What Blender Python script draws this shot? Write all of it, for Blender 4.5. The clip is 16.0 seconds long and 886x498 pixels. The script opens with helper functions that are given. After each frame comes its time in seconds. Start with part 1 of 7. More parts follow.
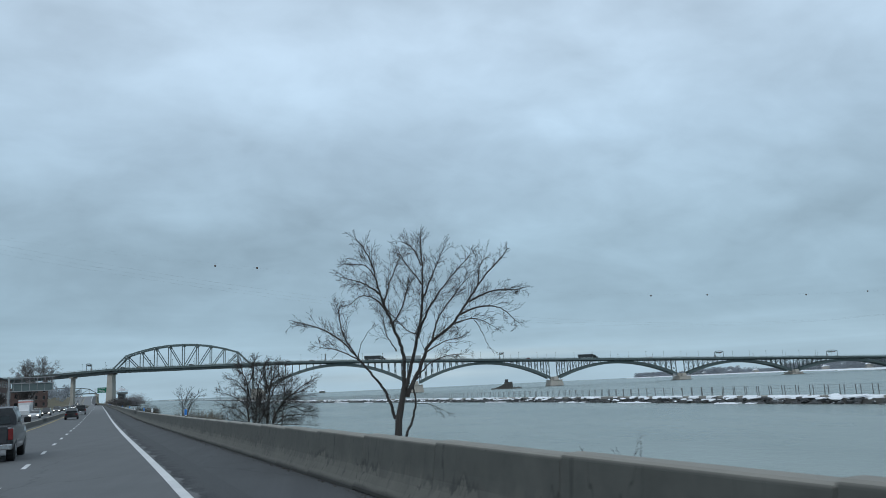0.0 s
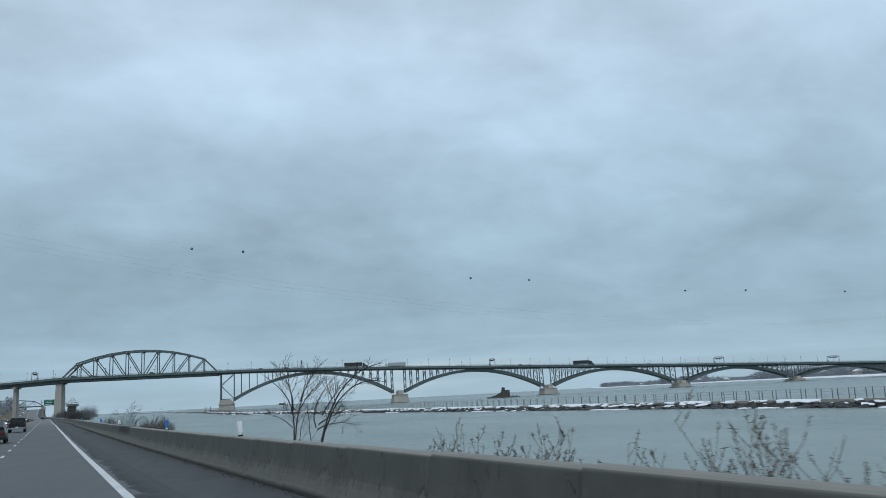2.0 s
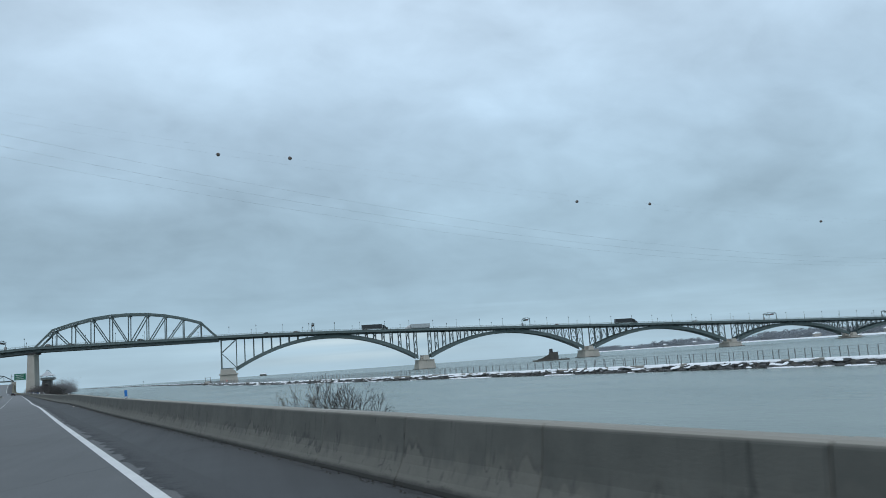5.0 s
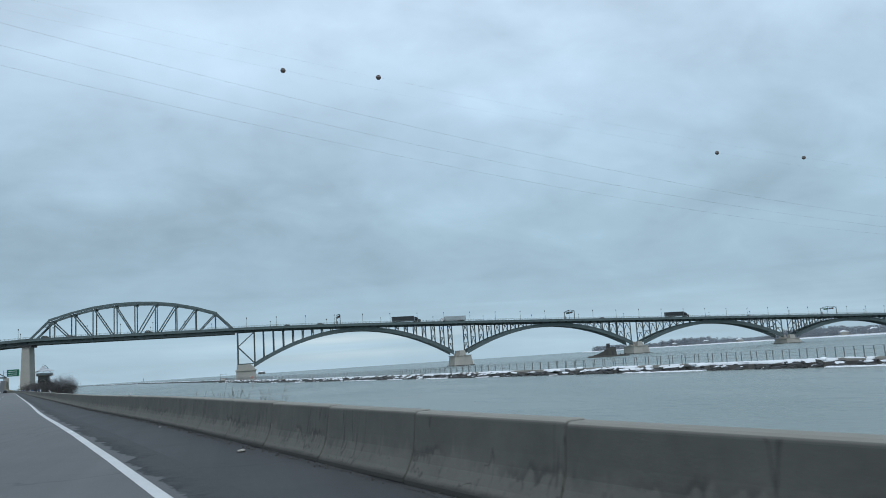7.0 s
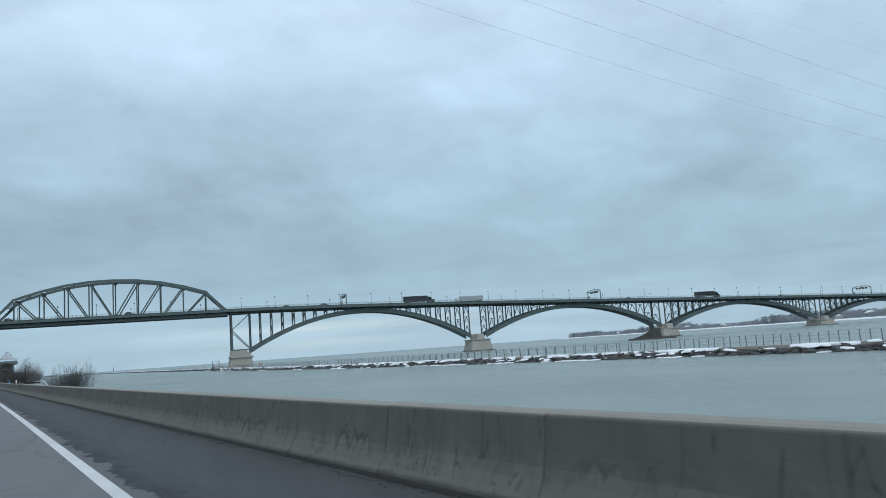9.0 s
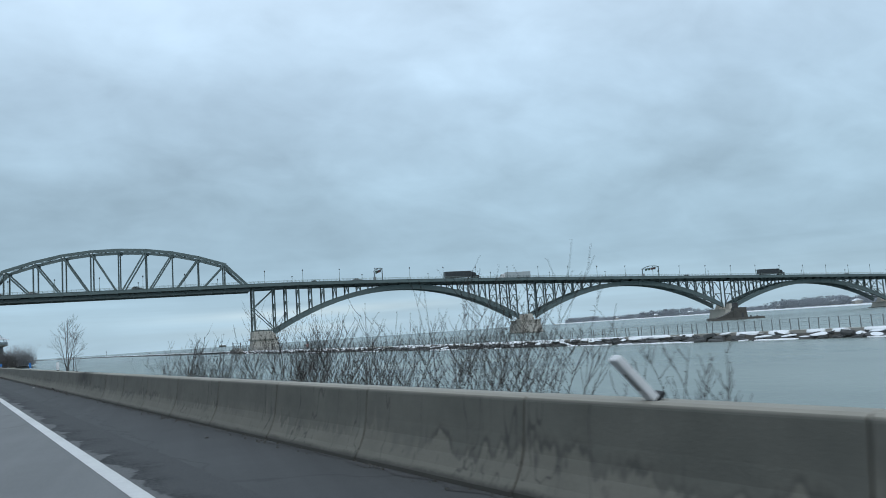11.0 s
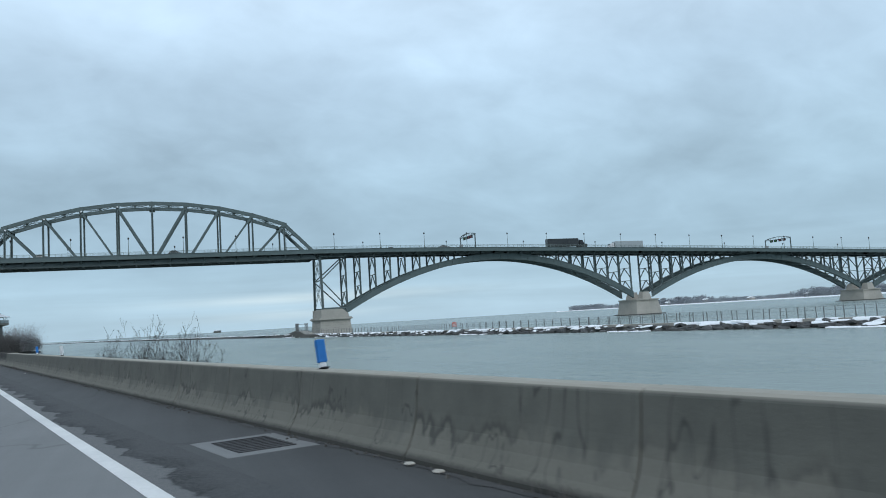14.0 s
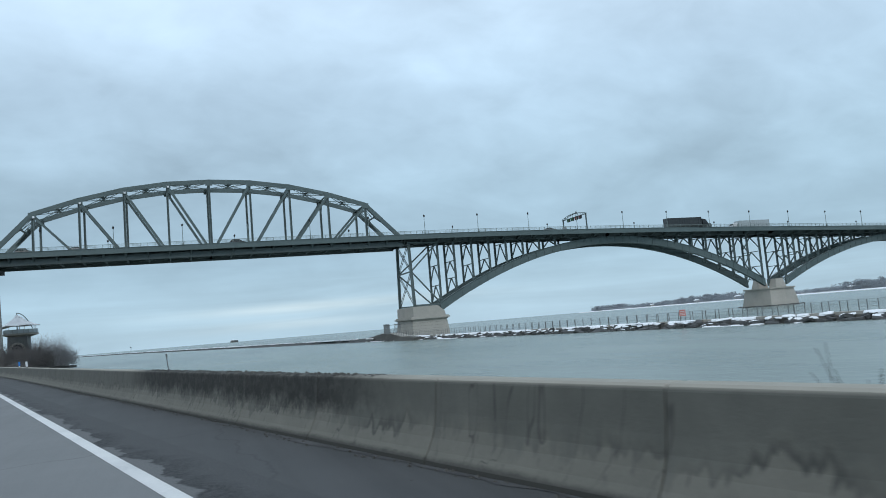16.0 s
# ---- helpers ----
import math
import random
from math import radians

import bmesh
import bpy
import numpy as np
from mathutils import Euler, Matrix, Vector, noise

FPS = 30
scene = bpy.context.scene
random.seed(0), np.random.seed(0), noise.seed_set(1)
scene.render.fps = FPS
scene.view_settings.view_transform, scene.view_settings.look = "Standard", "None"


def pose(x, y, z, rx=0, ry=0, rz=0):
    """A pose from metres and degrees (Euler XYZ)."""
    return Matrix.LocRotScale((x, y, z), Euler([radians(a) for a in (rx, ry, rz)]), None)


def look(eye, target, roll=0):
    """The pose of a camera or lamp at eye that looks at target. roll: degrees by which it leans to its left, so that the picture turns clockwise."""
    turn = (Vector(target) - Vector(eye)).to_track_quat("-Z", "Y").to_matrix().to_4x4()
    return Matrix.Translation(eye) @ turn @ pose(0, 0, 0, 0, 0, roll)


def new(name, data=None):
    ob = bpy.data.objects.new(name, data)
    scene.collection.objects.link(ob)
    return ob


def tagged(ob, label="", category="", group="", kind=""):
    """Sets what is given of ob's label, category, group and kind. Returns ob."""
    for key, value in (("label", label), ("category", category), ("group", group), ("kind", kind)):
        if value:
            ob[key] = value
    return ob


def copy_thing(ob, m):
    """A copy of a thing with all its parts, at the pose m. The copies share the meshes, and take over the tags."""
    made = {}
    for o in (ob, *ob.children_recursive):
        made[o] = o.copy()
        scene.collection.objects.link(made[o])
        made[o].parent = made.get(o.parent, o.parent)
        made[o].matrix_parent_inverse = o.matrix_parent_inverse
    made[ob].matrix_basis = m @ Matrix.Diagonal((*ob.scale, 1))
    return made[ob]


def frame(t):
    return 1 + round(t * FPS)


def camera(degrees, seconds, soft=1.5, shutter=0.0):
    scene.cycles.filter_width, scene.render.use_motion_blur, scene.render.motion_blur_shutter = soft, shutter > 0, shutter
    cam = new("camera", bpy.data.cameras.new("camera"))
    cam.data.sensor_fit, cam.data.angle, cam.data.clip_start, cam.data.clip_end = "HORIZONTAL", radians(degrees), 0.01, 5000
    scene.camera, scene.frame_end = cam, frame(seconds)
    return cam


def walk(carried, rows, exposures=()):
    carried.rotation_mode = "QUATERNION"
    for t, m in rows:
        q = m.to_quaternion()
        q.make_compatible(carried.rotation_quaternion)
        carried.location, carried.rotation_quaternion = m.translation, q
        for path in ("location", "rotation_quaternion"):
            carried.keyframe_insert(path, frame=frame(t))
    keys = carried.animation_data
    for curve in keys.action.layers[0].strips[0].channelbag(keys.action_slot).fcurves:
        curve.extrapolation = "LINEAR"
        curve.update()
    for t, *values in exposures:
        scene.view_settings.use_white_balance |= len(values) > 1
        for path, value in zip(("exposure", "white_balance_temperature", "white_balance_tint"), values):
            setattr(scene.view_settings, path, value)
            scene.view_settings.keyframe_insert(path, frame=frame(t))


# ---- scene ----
# The camera rides in a car along the riverside highway; rows: seconds, eye, yaw to the right of +y, pitch up, roll.
cam = camera(60.13, 16.0, soft=0.95, shutter=0.05)
ROWS = [
    (0, 152.34, -663.76, 4.43, 10.66, 10.14, -2.71),
    (0.5, 148.90, -649.73, 4.31, 11.10, 10.23, -3.27),
    (1, 145.46, -635.69, 4.20, 11.64, 10.37, -3.49),
    (1.5, 142.02, -621.66, 4.10, 12.45, 10.58, -3.26),
    (2, 138.59, -607.63, 4.01, 13.88, 10.80, -3.04),
    (2.5, 135.12, -593.62, 3.92, 15.20, 10.62, -3.00),
    (3, 131.65, -579.60, 3.86, 16.21, 9.99, -3.19),
    (3.5, 128.18, -565.60, 3.81, 16.49, 9.16, -3.66),
    (4, 124.79, -551.58, 3.80, 16.27, 8.57, -4.00),
    (4.5, 121.41, -537.57, 3.80, 15.77, 8.41, -4.07),
    (7, 104.55, -467.71, 3.81, 16.14, 8.29, -3.81),
    (7.5, 101.20, -453.79, 3.88, 16.81, 7.87, -4.04),
    (8, 97.85, -439.88, 3.90, 17.49, 7.57, -4.28),
    (8.5, 94.50, -425.97, 3.83, 18.05, 7.44, -4.22),
    (11, 77.81, -356.64, 3.70, 19.45, 6.11, -3.92),
    (11.5, 74.48, -342.79, 3.69, 19.37, 5.94, -3.97),
    (12, 71.14, -328.94, 3.68, 19.45, 5.78, -4.19),
    (12.5, 67.77, -315.10, 3.67, 19.68, 5.61, -4.05),
    (13, 64.41, -301.25, 3.66, 19.92, 5.41, -3.83),
    (13.5, 61.04, -287.40, 3.65, 20.17, 5.30, -3.55),
    (14, 57.67, -273.55, 3.64, 20.25, 5.14, -3.48),
    (14.5, 54.31, -259.70, 3.63, 20.18, 5.09, -3.53),
    (15, 50.94, -245.85, 3.62, 20.02, 5.11, -3.86),
    (15.5, 47.58, -231.99, 3.61, 19.79, 5.24, -4.34),
    (16, 44.23, -218.13, 3.60, 19.62, 5.55, -4.85),
]
walk(cam, [(t, pose(x, y, z, 90 + p, 0, -a) @ pose(0, 0, 0, 0, 0, r)) for t, x, y, z, a, p, r in ROWS],
     ((0, -0.16), (0.5, -0.06), (1, -0.12), (2.5, -0.20), (4.5, -0.09), (8, -0.05), (12, 0.04), (16, 0.09)))

# ---- light: an overcast winter sky ----
SUN_EL, SUN_AZ = radians(38), radians(205)
world = bpy.data.worlds.new("overcast_sky")
scene.world = world
world.use_nodes = True
wt = world.node_tree
wt.nodes.clear()


def wnode(kind, **values):
    n = wt.nodes.new(kind)
    for k, v in values.items():
        n.inputs[k].default_value = v
    return n


w_out = wt.nodes.new("ShaderNodeOutputWorld")
w_bg = wnode("ShaderNodeBackground", Strength=1.0)
w_coord = wt.nodes.new("ShaderNodeTexCoord")
w_sep = wt.nodes.new("ShaderNodeSeparateXYZ")
wt.links.new(w_coord.outputs["Generated"], w_sep.inputs[0])


def wmath(op, a, b=None, clamp=False):
    n = wt.nodes.new("ShaderNodeMath")
    n.operation, n.use_clamp = op, clamp
    for i, v in enumerate((a, b)):
        if v is None:
            continue
        if isinstance(v, (int, float)):
            n.inputs[i].default_value = v
        else:
            wt.links.new(v, n.inputs[i])
    return n.outputs[0]


up = wmath("ADD", wmath("MAXIMUM", w_sep.outputs["Z"], 0.0), 0.42)
w_vec = wt.nodes.new("ShaderNodeCombineXYZ")
wt.links.new(wmath("DIVIDE", w_sep.outputs["X"], up), w_vec.inputs[0])
wt.links.new(wmath("DIVIDE", w_sep.outputs["Y"], up), w_vec.inputs[1])


def wnoise(scale, detail, rough, distort, stretch=(1, 1, 1), shift=(0, 0, 0)):
    mp = wt.nodes.new("ShaderNodeMapping")
    mp.inputs["Scale"].default_value = stretch
    mp.inputs["Location"].default_value = shift
    mp.inputs["Rotation"].default_value = (0, 0, radians(-20))
    wt.links.new(w_vec.outputs[0], mp.inputs[0])
    n = wnode("ShaderNodeTexNoise", Scale=scale, Detail=detail, Roughness=rough, Distortion=distort)
    wt.links.new(mp.outputs[0], n.inputs["Vector"])
    return n.outputs["Fac"]


big = wnoise(0.85, 2.0, 0.45, 0.6, (0.85, 1.0, 1), (3.1, 1.7, 0))
mid = wnoise(2.6, 4.0, 0.5, 0.5, (0.8, 1.0, 1), (8.3, 4.1, 2))
fine = wnoise(7.5, 5.0, 0.55, 0.3, (0.8, 1.0, 1), (1.3, 9.1, 5))
# the sheet of cloud: darker low down, paler towards the zenith, paler again at the rim of the lake
w_ramp = wt.nodes.new("ShaderNodeValToRGB")
wt.links.new(wmath("MAXIMUM", w_sep.outputs["Z"], 0.0), w_ramp.inputs[0])
SKY = [(0.0, (0.410, 0.575, 0.695)), (0.035, (0.400, 0.570, 0.695)), (0.085, (0.356, 0.514, 0.635)), (0.18, (0.358, 0.507, 0.624)),
       (0.30, (0.405, 0.550, 0.684)), (0.42, (0.490, 0.636, 0.782)), (0.58, (0.560, 0.705, 0.855)), (1.0, (0.850, 1.000, 1.150))]
ramp = w_ramp.color_ramp
ramp.elements[0].position, ramp.elements[0].color = SKY[0][0], (*SKY[0][1], 1)
ramp.elements[1].position, ramp.elements[1].color = SKY[-1][0], (*SKY[-1][1], 1)
for at, c in SKY[1:-1]:
    ramp.elements.new(at).color = (*c, 1)
swing = wmath("ADD", wmath("MULTIPLY", wmath("SUBTRACT", big, 0.5), 0.95), wmath("MULTIPLY", wmath("SUBTRACT", mid, 0.5), 0.86))
swing = wmath("ADD", swing, wmath("MULTIPLY", wmath("SUBTRACT", fine, 0.5), 0.46))
fade = wt.nodes.new("ShaderNodeMapRange")
fade.inputs["From Min"].default_value, fade.inputs["From Max"].default_value = 0.03, 0.20
fade.inputs["To Min"].default_value, fade.inputs["To Max"].default_value = 0.25, 1.0
wt.links.new(w_sep.outputs["Z"], fade.inputs["Value"])
# long pale streaks low over the lake
s_map = wt.nodes.new("ShaderNodeMapping")
s_map.inputs["Scale"].default_value = (2.2, 2.2, 34.0)
wt.links.new(w_coord.outputs["Generated"], s_map.inputs[0])
s_tex = wnode("ShaderNodeTexNoise", Scale=1.4, Detail=4.0, Roughness=0.5, Distortion=0.4)
wt.links.new(s_map.outputs[0], s_tex.inputs["Vector"])
s_low = wt.nodes.new("ShaderNodeMapRange")
s_low.inputs["From Min"].default_value, s_low.inputs["From Max"].default_value = 0.14, 0.05
s_low.inputs["To Min"].default_value, s_low.inputs["To Max"].default_value = 0.0, 0.50
wt.links.new(w_sep.outputs["Z"], s_low.inputs["Value"])
streaks = wmath("MULTIPLY", wmath("SUBTRACT", s_tex.outputs["Fac"], 0.5), s_low.outputs[0])
cloud = wmath("ADD", wmath("ADD", wmath("MULTIPLY", swing, fade.outputs[0]), 1.0), streaks)
# ragged-edged banks of cloud: azimuth and height of the middle, half width and half height in degrees, strength
w_jag = wnode("ShaderNodeTexNoise", Scale=9.0, Detail=5.0, Roughness=0.6)
wt.links.new(w_coord.outputs["Generated"], w_jag.inputs["Vector"])
w_off = wt.nodes.new("ShaderNodeVectorMath")
w_off.operation = "MULTIPLY_ADD"
w_off.inputs[1].default_value, w_off.inputs[2].default_value = (0.10, 0.10, 0.05), (-0.05, -0.05, -0.025)
wt.links.new(w_jag.outputs["Color"], w_off.inputs[0])
w_way = wt.nodes.new("ShaderNodeVectorMath")
wt.links.new(w_coord.outputs["Generated"], w_way.inputs[0])
wt.links.new(w_off.outputs[0], w_way.inputs[1])


def bank_of_cloud(az, el, wide, high, way):
    a, e = radians(az), radians(el)
    middle = Vector((math.sin(a) * math.cos(e), math.cos(a) * math.cos(e), math.sin(e)))
    across = Vector((math.cos(a), -math.sin(a), 0))
    away = wt.nodes.new("ShaderNodeVectorMath")
    away.operation = "SUBTRACT"
    wt.links.new(way, away.inputs[0])
    away.inputs[1].default_value = middle
    total = None
    for axis, size in ((across, radians(wide)), (across.cross(middle), radians(high)), (middle, 0.5)):
        dot = wt.nodes.new("ShaderNodeVectorMath")
        dot.operation = "DOT_PRODUCT"
        wt.links.new(away.outputs[0], dot.inputs[0])
        dot.inputs[1].default_value = axis / size
        square = wmath("MULTIPLY", dot.outputs["Value"], dot.outputs["Value"])
        total = square if total is None else wmath("ADD", total, square)
    return wmath("POWER", 2.718, wmath("MULTIPLY", total, -1.0))


for az, el, wide, high, power in ((-7.5, 13.0, 5, 1.3, 0.13), (-4, 9.8, 11, 2.0, -0.02), (-3, 25, 11, 5, 0.15), (-19, 23, 5, 3, -0.04), (30, 16, 8, 3, 0.015), (25, 12.5, 9, 4, -0.085), (0, 18, 10, 2.4, -0.06),
                                  (34, 12, 12, 2.2, -0.05), (19, 23, 9, 3.6, 0.03), (17, 10.8, 9, 1.6, 0.04), (10, 15.5, 12, 1.8, -0.04), (43, 21, 9, 4, 0.06)):
    cloud = wmath("ADD", cloud, wmath("MULTIPLY", bank_of_cloud(az, el, wide, high, w_way.outputs[0]), power))
w_mix = wt.nodes.new("ShaderNodeMix")
w_mix.data_type, w_mix.blend_type = "RGBA", "MULTIPLY"
w_mix.inputs["Factor"].default_value = 1.0
wt.links.new(w_ramp.outputs["Color"], w_mix.inputs["A"])
wt.links.new(cloud, w_mix.inputs["B"])
# a faint clear sky behind the cloud sheet
w_sky = wt.nodes.new("ShaderNodeTexSky")
w_sky.sky_type, w_sky.sun_disc = "NISHITA", False
w_sky.sun_elevation, w_sky.sun_rotation = SUN_EL, SUN_AZ
w_add = wt.nodes.new("ShaderNodeMix")
w_add.data_type, w_add.blend_type = "RGBA", "ADD"
w_add.inputs["Factor"].default_value = 0.004
wt.links.new(w_mix.outputs["Result"], w_add.inputs["A"])
wt.links.new(w_sky.outputs[0], w_add.inputs["B"])
# a faintly warm gleam low over the lake
w_gleam = wt.nodes.new("ShaderNodeMix")
w_gleam.data_type, w_gleam.blend_type = "RGBA", "ADD"
w_gleam.inputs["B"].default_value = (0.17, 0.12, 0.05, 1)
gleam = wmath("ADD", bank_of_cloud(11, 2.1, 9, 0.38, w_coord.outputs["Generated"]), wmath("MULTIPLY", bank_of_cloud(8, 0.9, 7, 0.35, w_coord.outputs["Generated"]), 0.7))
wt.links.new(wmath("MULTIPLY", gleam, wmath("ADD", wmath("MULTIPLY", s_tex.outputs["Fac"], 1.6), -0.2)), w_gleam.inputs["Factor"])
wt.links.new(w_add.outputs["Result"], w_gleam.inputs["A"])
wt.links.new(w_gleam.outputs["Result"], w_bg.inputs["Color"])
wt.links.new(w_bg.outputs[0], w_out.inputs[0])

sun_data = bpy.data.lights.new("sun", "SUN")
sun_data.energy, sun_data.angle, sun_data.color = 0.6, radians(25), (1.0, 0.96, 0.9)
sun = new("sun", sun_data)
sun.matrix_world = look((0, 0, 100), (-100 * math.sin(SUN_AZ), -100 * math.cos(SUN_AZ), 100 - 100 * math.tan(SUN_EL)))
scene.view_settings.exposure = 0.0

# ---- materials ----


class Paint:
    """A small node tree round one Principled shader."""

    def __init__(self, name, rough=0.7, metal=0.0, spec=0.5):
        self.m = bpy.data.materials.new(name)
        self.m.use_nodes = True
        self.t = self.m.node_tree
        self.b = self.t.nodes["Principled BSDF"]
        self.b.inputs["Roughness"].default_value = rough
        self.b.inputs["Metallic"].default_value = metal
        self.b.inputs["Specular IOR Level"].default_value = spec
        self.coord = self.t.nodes.new("ShaderNodeTexCoord")

    def node(self, kind, **values):
        n = self.t.nodes.new(kind)
        for k, v in values.items():
            n.inputs[k].default_value = v
        return n

    def link(self, a, b):
        self.t.links.new(a, b)

    def math(self, op, a, b=None, clamp=False):
        n = self.t.nodes.new("ShaderNodeMath")
        n.operation, n.use_clamp = op, clamp
        for i, v in enumerate((a, b)):
            if v is None:
                continue
            if isinstance(v, (int, float)):
                n.inputs[i].default_value = v
            else:
                self.link(v, n.inputs[i])
        return n.outputs[0]

    def space(self, stretch=(1, 1, 1), vary=False, rotate=0.0):
        mp = self.node("ShaderNodeMapping", Scale=stretch)
        mp.inputs["Rotation"].default_value = (0, 0, rotate)
        self.link(self.coord.outputs["Object"], mp.inputs[0])
        if not vary:
            return mp.outputs[0]
        info = self.node("ShaderNodeObjectInfo")
        add = self.node("ShaderNodeVectorMath")
        self.link(mp.outputs[0], add.inputs[0])
        self.link(self.math("MULTIPLY", info.outputs["Random"], 157.0), add.inputs[1])
        return add.outputs[0]

    def noise(self, scale, detail=4.0, rough=0.6, stretch=(1, 1, 1), vary=False, distort=0.0, rotate=0.0):
        n = self.node("ShaderNodeTexNoise", Scale=scale, Detail=detail, Roughness=rough, Distortion=distort)
        self.link(self.space(stretch, vary, rotate), n.inputs["Vector"])
        return n.outputs["Fac"]

    def step(self, value, low, high):
        n = self.node("ShaderNodeMapRange")
        n.inputs["From Min"].default_value, n.inputs["From Max"].default_value = low, high
        self.link(value, n.inputs["Value"])
        return n.outputs[0]

    def mix(self, fac, a, b):
        n = self.t.nodes.new("ShaderNodeMix")
        n.data_type = "RGBA"
        self.link(fac, n.inputs["Factor"])
        for key, v in (("A", a), ("B", b)):
            if isinstance(v, tuple):
                n.inputs[key].default_value = (*v, 1)
            else:
                self.link(v, n.inputs[key])
        return n.outputs["Result"]

    def color(self, c):
        if isinstance(c, tuple):
            self.b.inputs["Base Color"].default_value = (*c, 1)
        else:
            self.link(c, self.b.inputs["Base Color"])
        return self

    def bump(self, height, strength=0.3, distance=0.02):
        n = self.node("ShaderNodeBump", Strength=strength, Distance=distance)
        self.link(height, n.inputs["Height"])
        self.link(n.outputs[0], self.b.inputs["Normal"])
        return self


def mottled(name, a, b, scale=1.0, fine=12.0, rough=0.7, metal=0.0, bump=0.2, vary=False, spec=0.4):
    """Two tones mixed at a large and a small scale, with slight relief."""
    p = Paint(name, rough, metal, spec)
    n1, n2 = p.noise(scale, 4, 0.6, vary=vary), p.noise(fine, 5, 0.7, vary=vary)
    f = p.math("ADD", p.math("MULTIPLY", p.step(n1, 0.3, 0.7), 0.6), p.math("MULTIPLY", p.step(n2, 0.3, 0.7), 0.4))
    p.color(p.mix(f, a, b)).bump(n2, bump, 0.01)
    return p.m


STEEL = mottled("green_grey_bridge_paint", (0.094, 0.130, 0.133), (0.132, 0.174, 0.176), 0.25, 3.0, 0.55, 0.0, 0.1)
# the bridge paint darkened, to hold the shade under the deck
STEEL_DARK = mottled("shade_toned_steel", (0.074, 0.098, 0.102), (0.112, 0.142, 0.146), 0.3, 3.0, 0.6, 0.0, 0.1)
RAILING_PAINT = mottled("pale_green_grey_railing_paint", (0.15, 0.19, 0.185), (0.20, 0.24, 0.23), 0.5, 5.0, 0.55, 0.0, 0.05)
PIER_STONE = mottled("pale_pier_concrete", (0.36, 0.345, 0.31), (0.50, 0.475, 0.43), 0.22, 2.2, 0.9, 0.0, 0.4)
CONCRETE = mottled("weathered_concrete", (0.30, 0.29, 0.265), (0.42, 0.40, 0.36), 0.4, 6.0, 0.9, 0.0, 0.3)
DARK_STONE = mottled("dark_wet_stone", (0.045, 0.045, 0.042), (0.12, 0.115, 0.105), 0.6, 4.0, 0.85, 0.0, 0.5, vary=True)
SNOW = mottled("snow", (0.80, 0.83, 0.87), (0.90, 0.92, 0.94), 0.6, 5.0, 0.8, 0.0, 0.3)
BRICK = mottled("red_brown_brick_wall", (0.080, 0.056, 0.052), (0.125, 0.088, 0.080), 0.5, 7.0, 0.9, 0.0, 0.3)
ROOF_DARK = mottled("dark_roofing", (0.04, 0.042, 0.045), (0.08, 0.08, 0.085), 0.5, 5.0, 0.85)
BARK = mottled("grey_brown_bark", (0.036, 0.033, 0.031), (0.078, 0.071, 0.066), 2.0, 30.0, 0.9, 0.0, 0.4)
TWIG = mottled("dark_brown_twig", (0.034, 0.031, 0.030), (0.072, 0.065, 0.061), 3.0, 40.0, 0.9)
WEED = mottled("dry_tan_weed_stem", (0.085, 0.070, 0.055), (0.165, 0.135, 0.102), 2.0, 30.0, 0.9)
BUSH = mottled("brown_bush_twig", (0.110, 0.102, 0.100), (0.180, 0.168, 0.164), 0.4, 8.0, 0.95)
# pale blue-grey: distance haze is mixed into this twig colour
FAR_TWIG = mottled("hazy_far_woodland", (0.235, 0.262, 0.290), (0.300, 0.328, 0.358), 0.05, 0.6, 0.95)
EARTH = mottled("winter_grass_and_soil", (0.075, 0.068, 0.045), (0.16, 0.14, 0.09), 0.12, 2.0, 0.95, 0.0, 0.5)
RUBBER = mottled("black_rubber", (0.018, 0.018, 0.018), (0.03, 0.03, 0.03), 5, 40, 0.8)
GALV = mottled("galvanised_steel", (0.28, 0.29, 0.30), (0.38, 0.39, 0.40), 2, 20, 0.45, 0.6, 0.05)
POST_STEEL = mottled("grey_fence_steel", (0.16, 0.17, 0.175), (0.24, 0.25, 0.25), 2, 20, 0.6, 0.3, 0.05)
BLACK_TRIM = mottled("black_plastic_trim", (0.015, 0.015, 0.016), (0.03, 0.03, 0.032), 3, 30, 0.5)
CHROME = mottled("dull_chrome", (0.45, 0.46, 0.47), (0.55, 0.56, 0.57), 3, 30, 0.25, 0.9, 0.02)
CANVAS = mottled("white_canvas", (0.82, 0.83, 0.84), (0.88, 0.88, 0.89), 0.5, 6, 0.75)
BLUE_PLASTIC = mottled("bright_blue_plastic", (0.012, 0.14, 0.44), (0.02, 0.18, 0.52), 8, 60, 0.45)
WHITE_PLASTIC = mottled("white_plastic", (0.62, 0.64, 0.66), (0.74, 0.75, 0.76), 8, 60, 0.5)
RED_PANEL = mottled("faded_red_panel", (0.52, 0.17, 0.15), (0.60, 0.25, 0.22), 3, 20, 0.6)
GREEN_PANEL = mottled("green_road_sign_sheet", (0.01, 0.14, 0.085), (0.015, 0.17, 0.10), 2, 20, 0.5)
SIGNAL_BLACK = mottled("dark_signal_box", (0.02, 0.02, 0.022), (0.04, 0.04, 0.042), 2, 20, 0.6)
SIGNAL_RED = mottled("unlit_red_signal_face", (0.22, 0.03, 0.03), (0.28, 0.04, 0.04), 2, 20, 0.5)
SIGNAL_GREEN = mottled("unlit_green_signal_face", (0.03, 0.20, 0.08), (0.04, 0.26, 0.10), 2, 20, 0.5)
MARKER = mottled("faded_orange_and_grey_marker", (0.11, 0.085, 0.075), (0.16, 0.125, 0.11), 0.8, 6, 0.7)
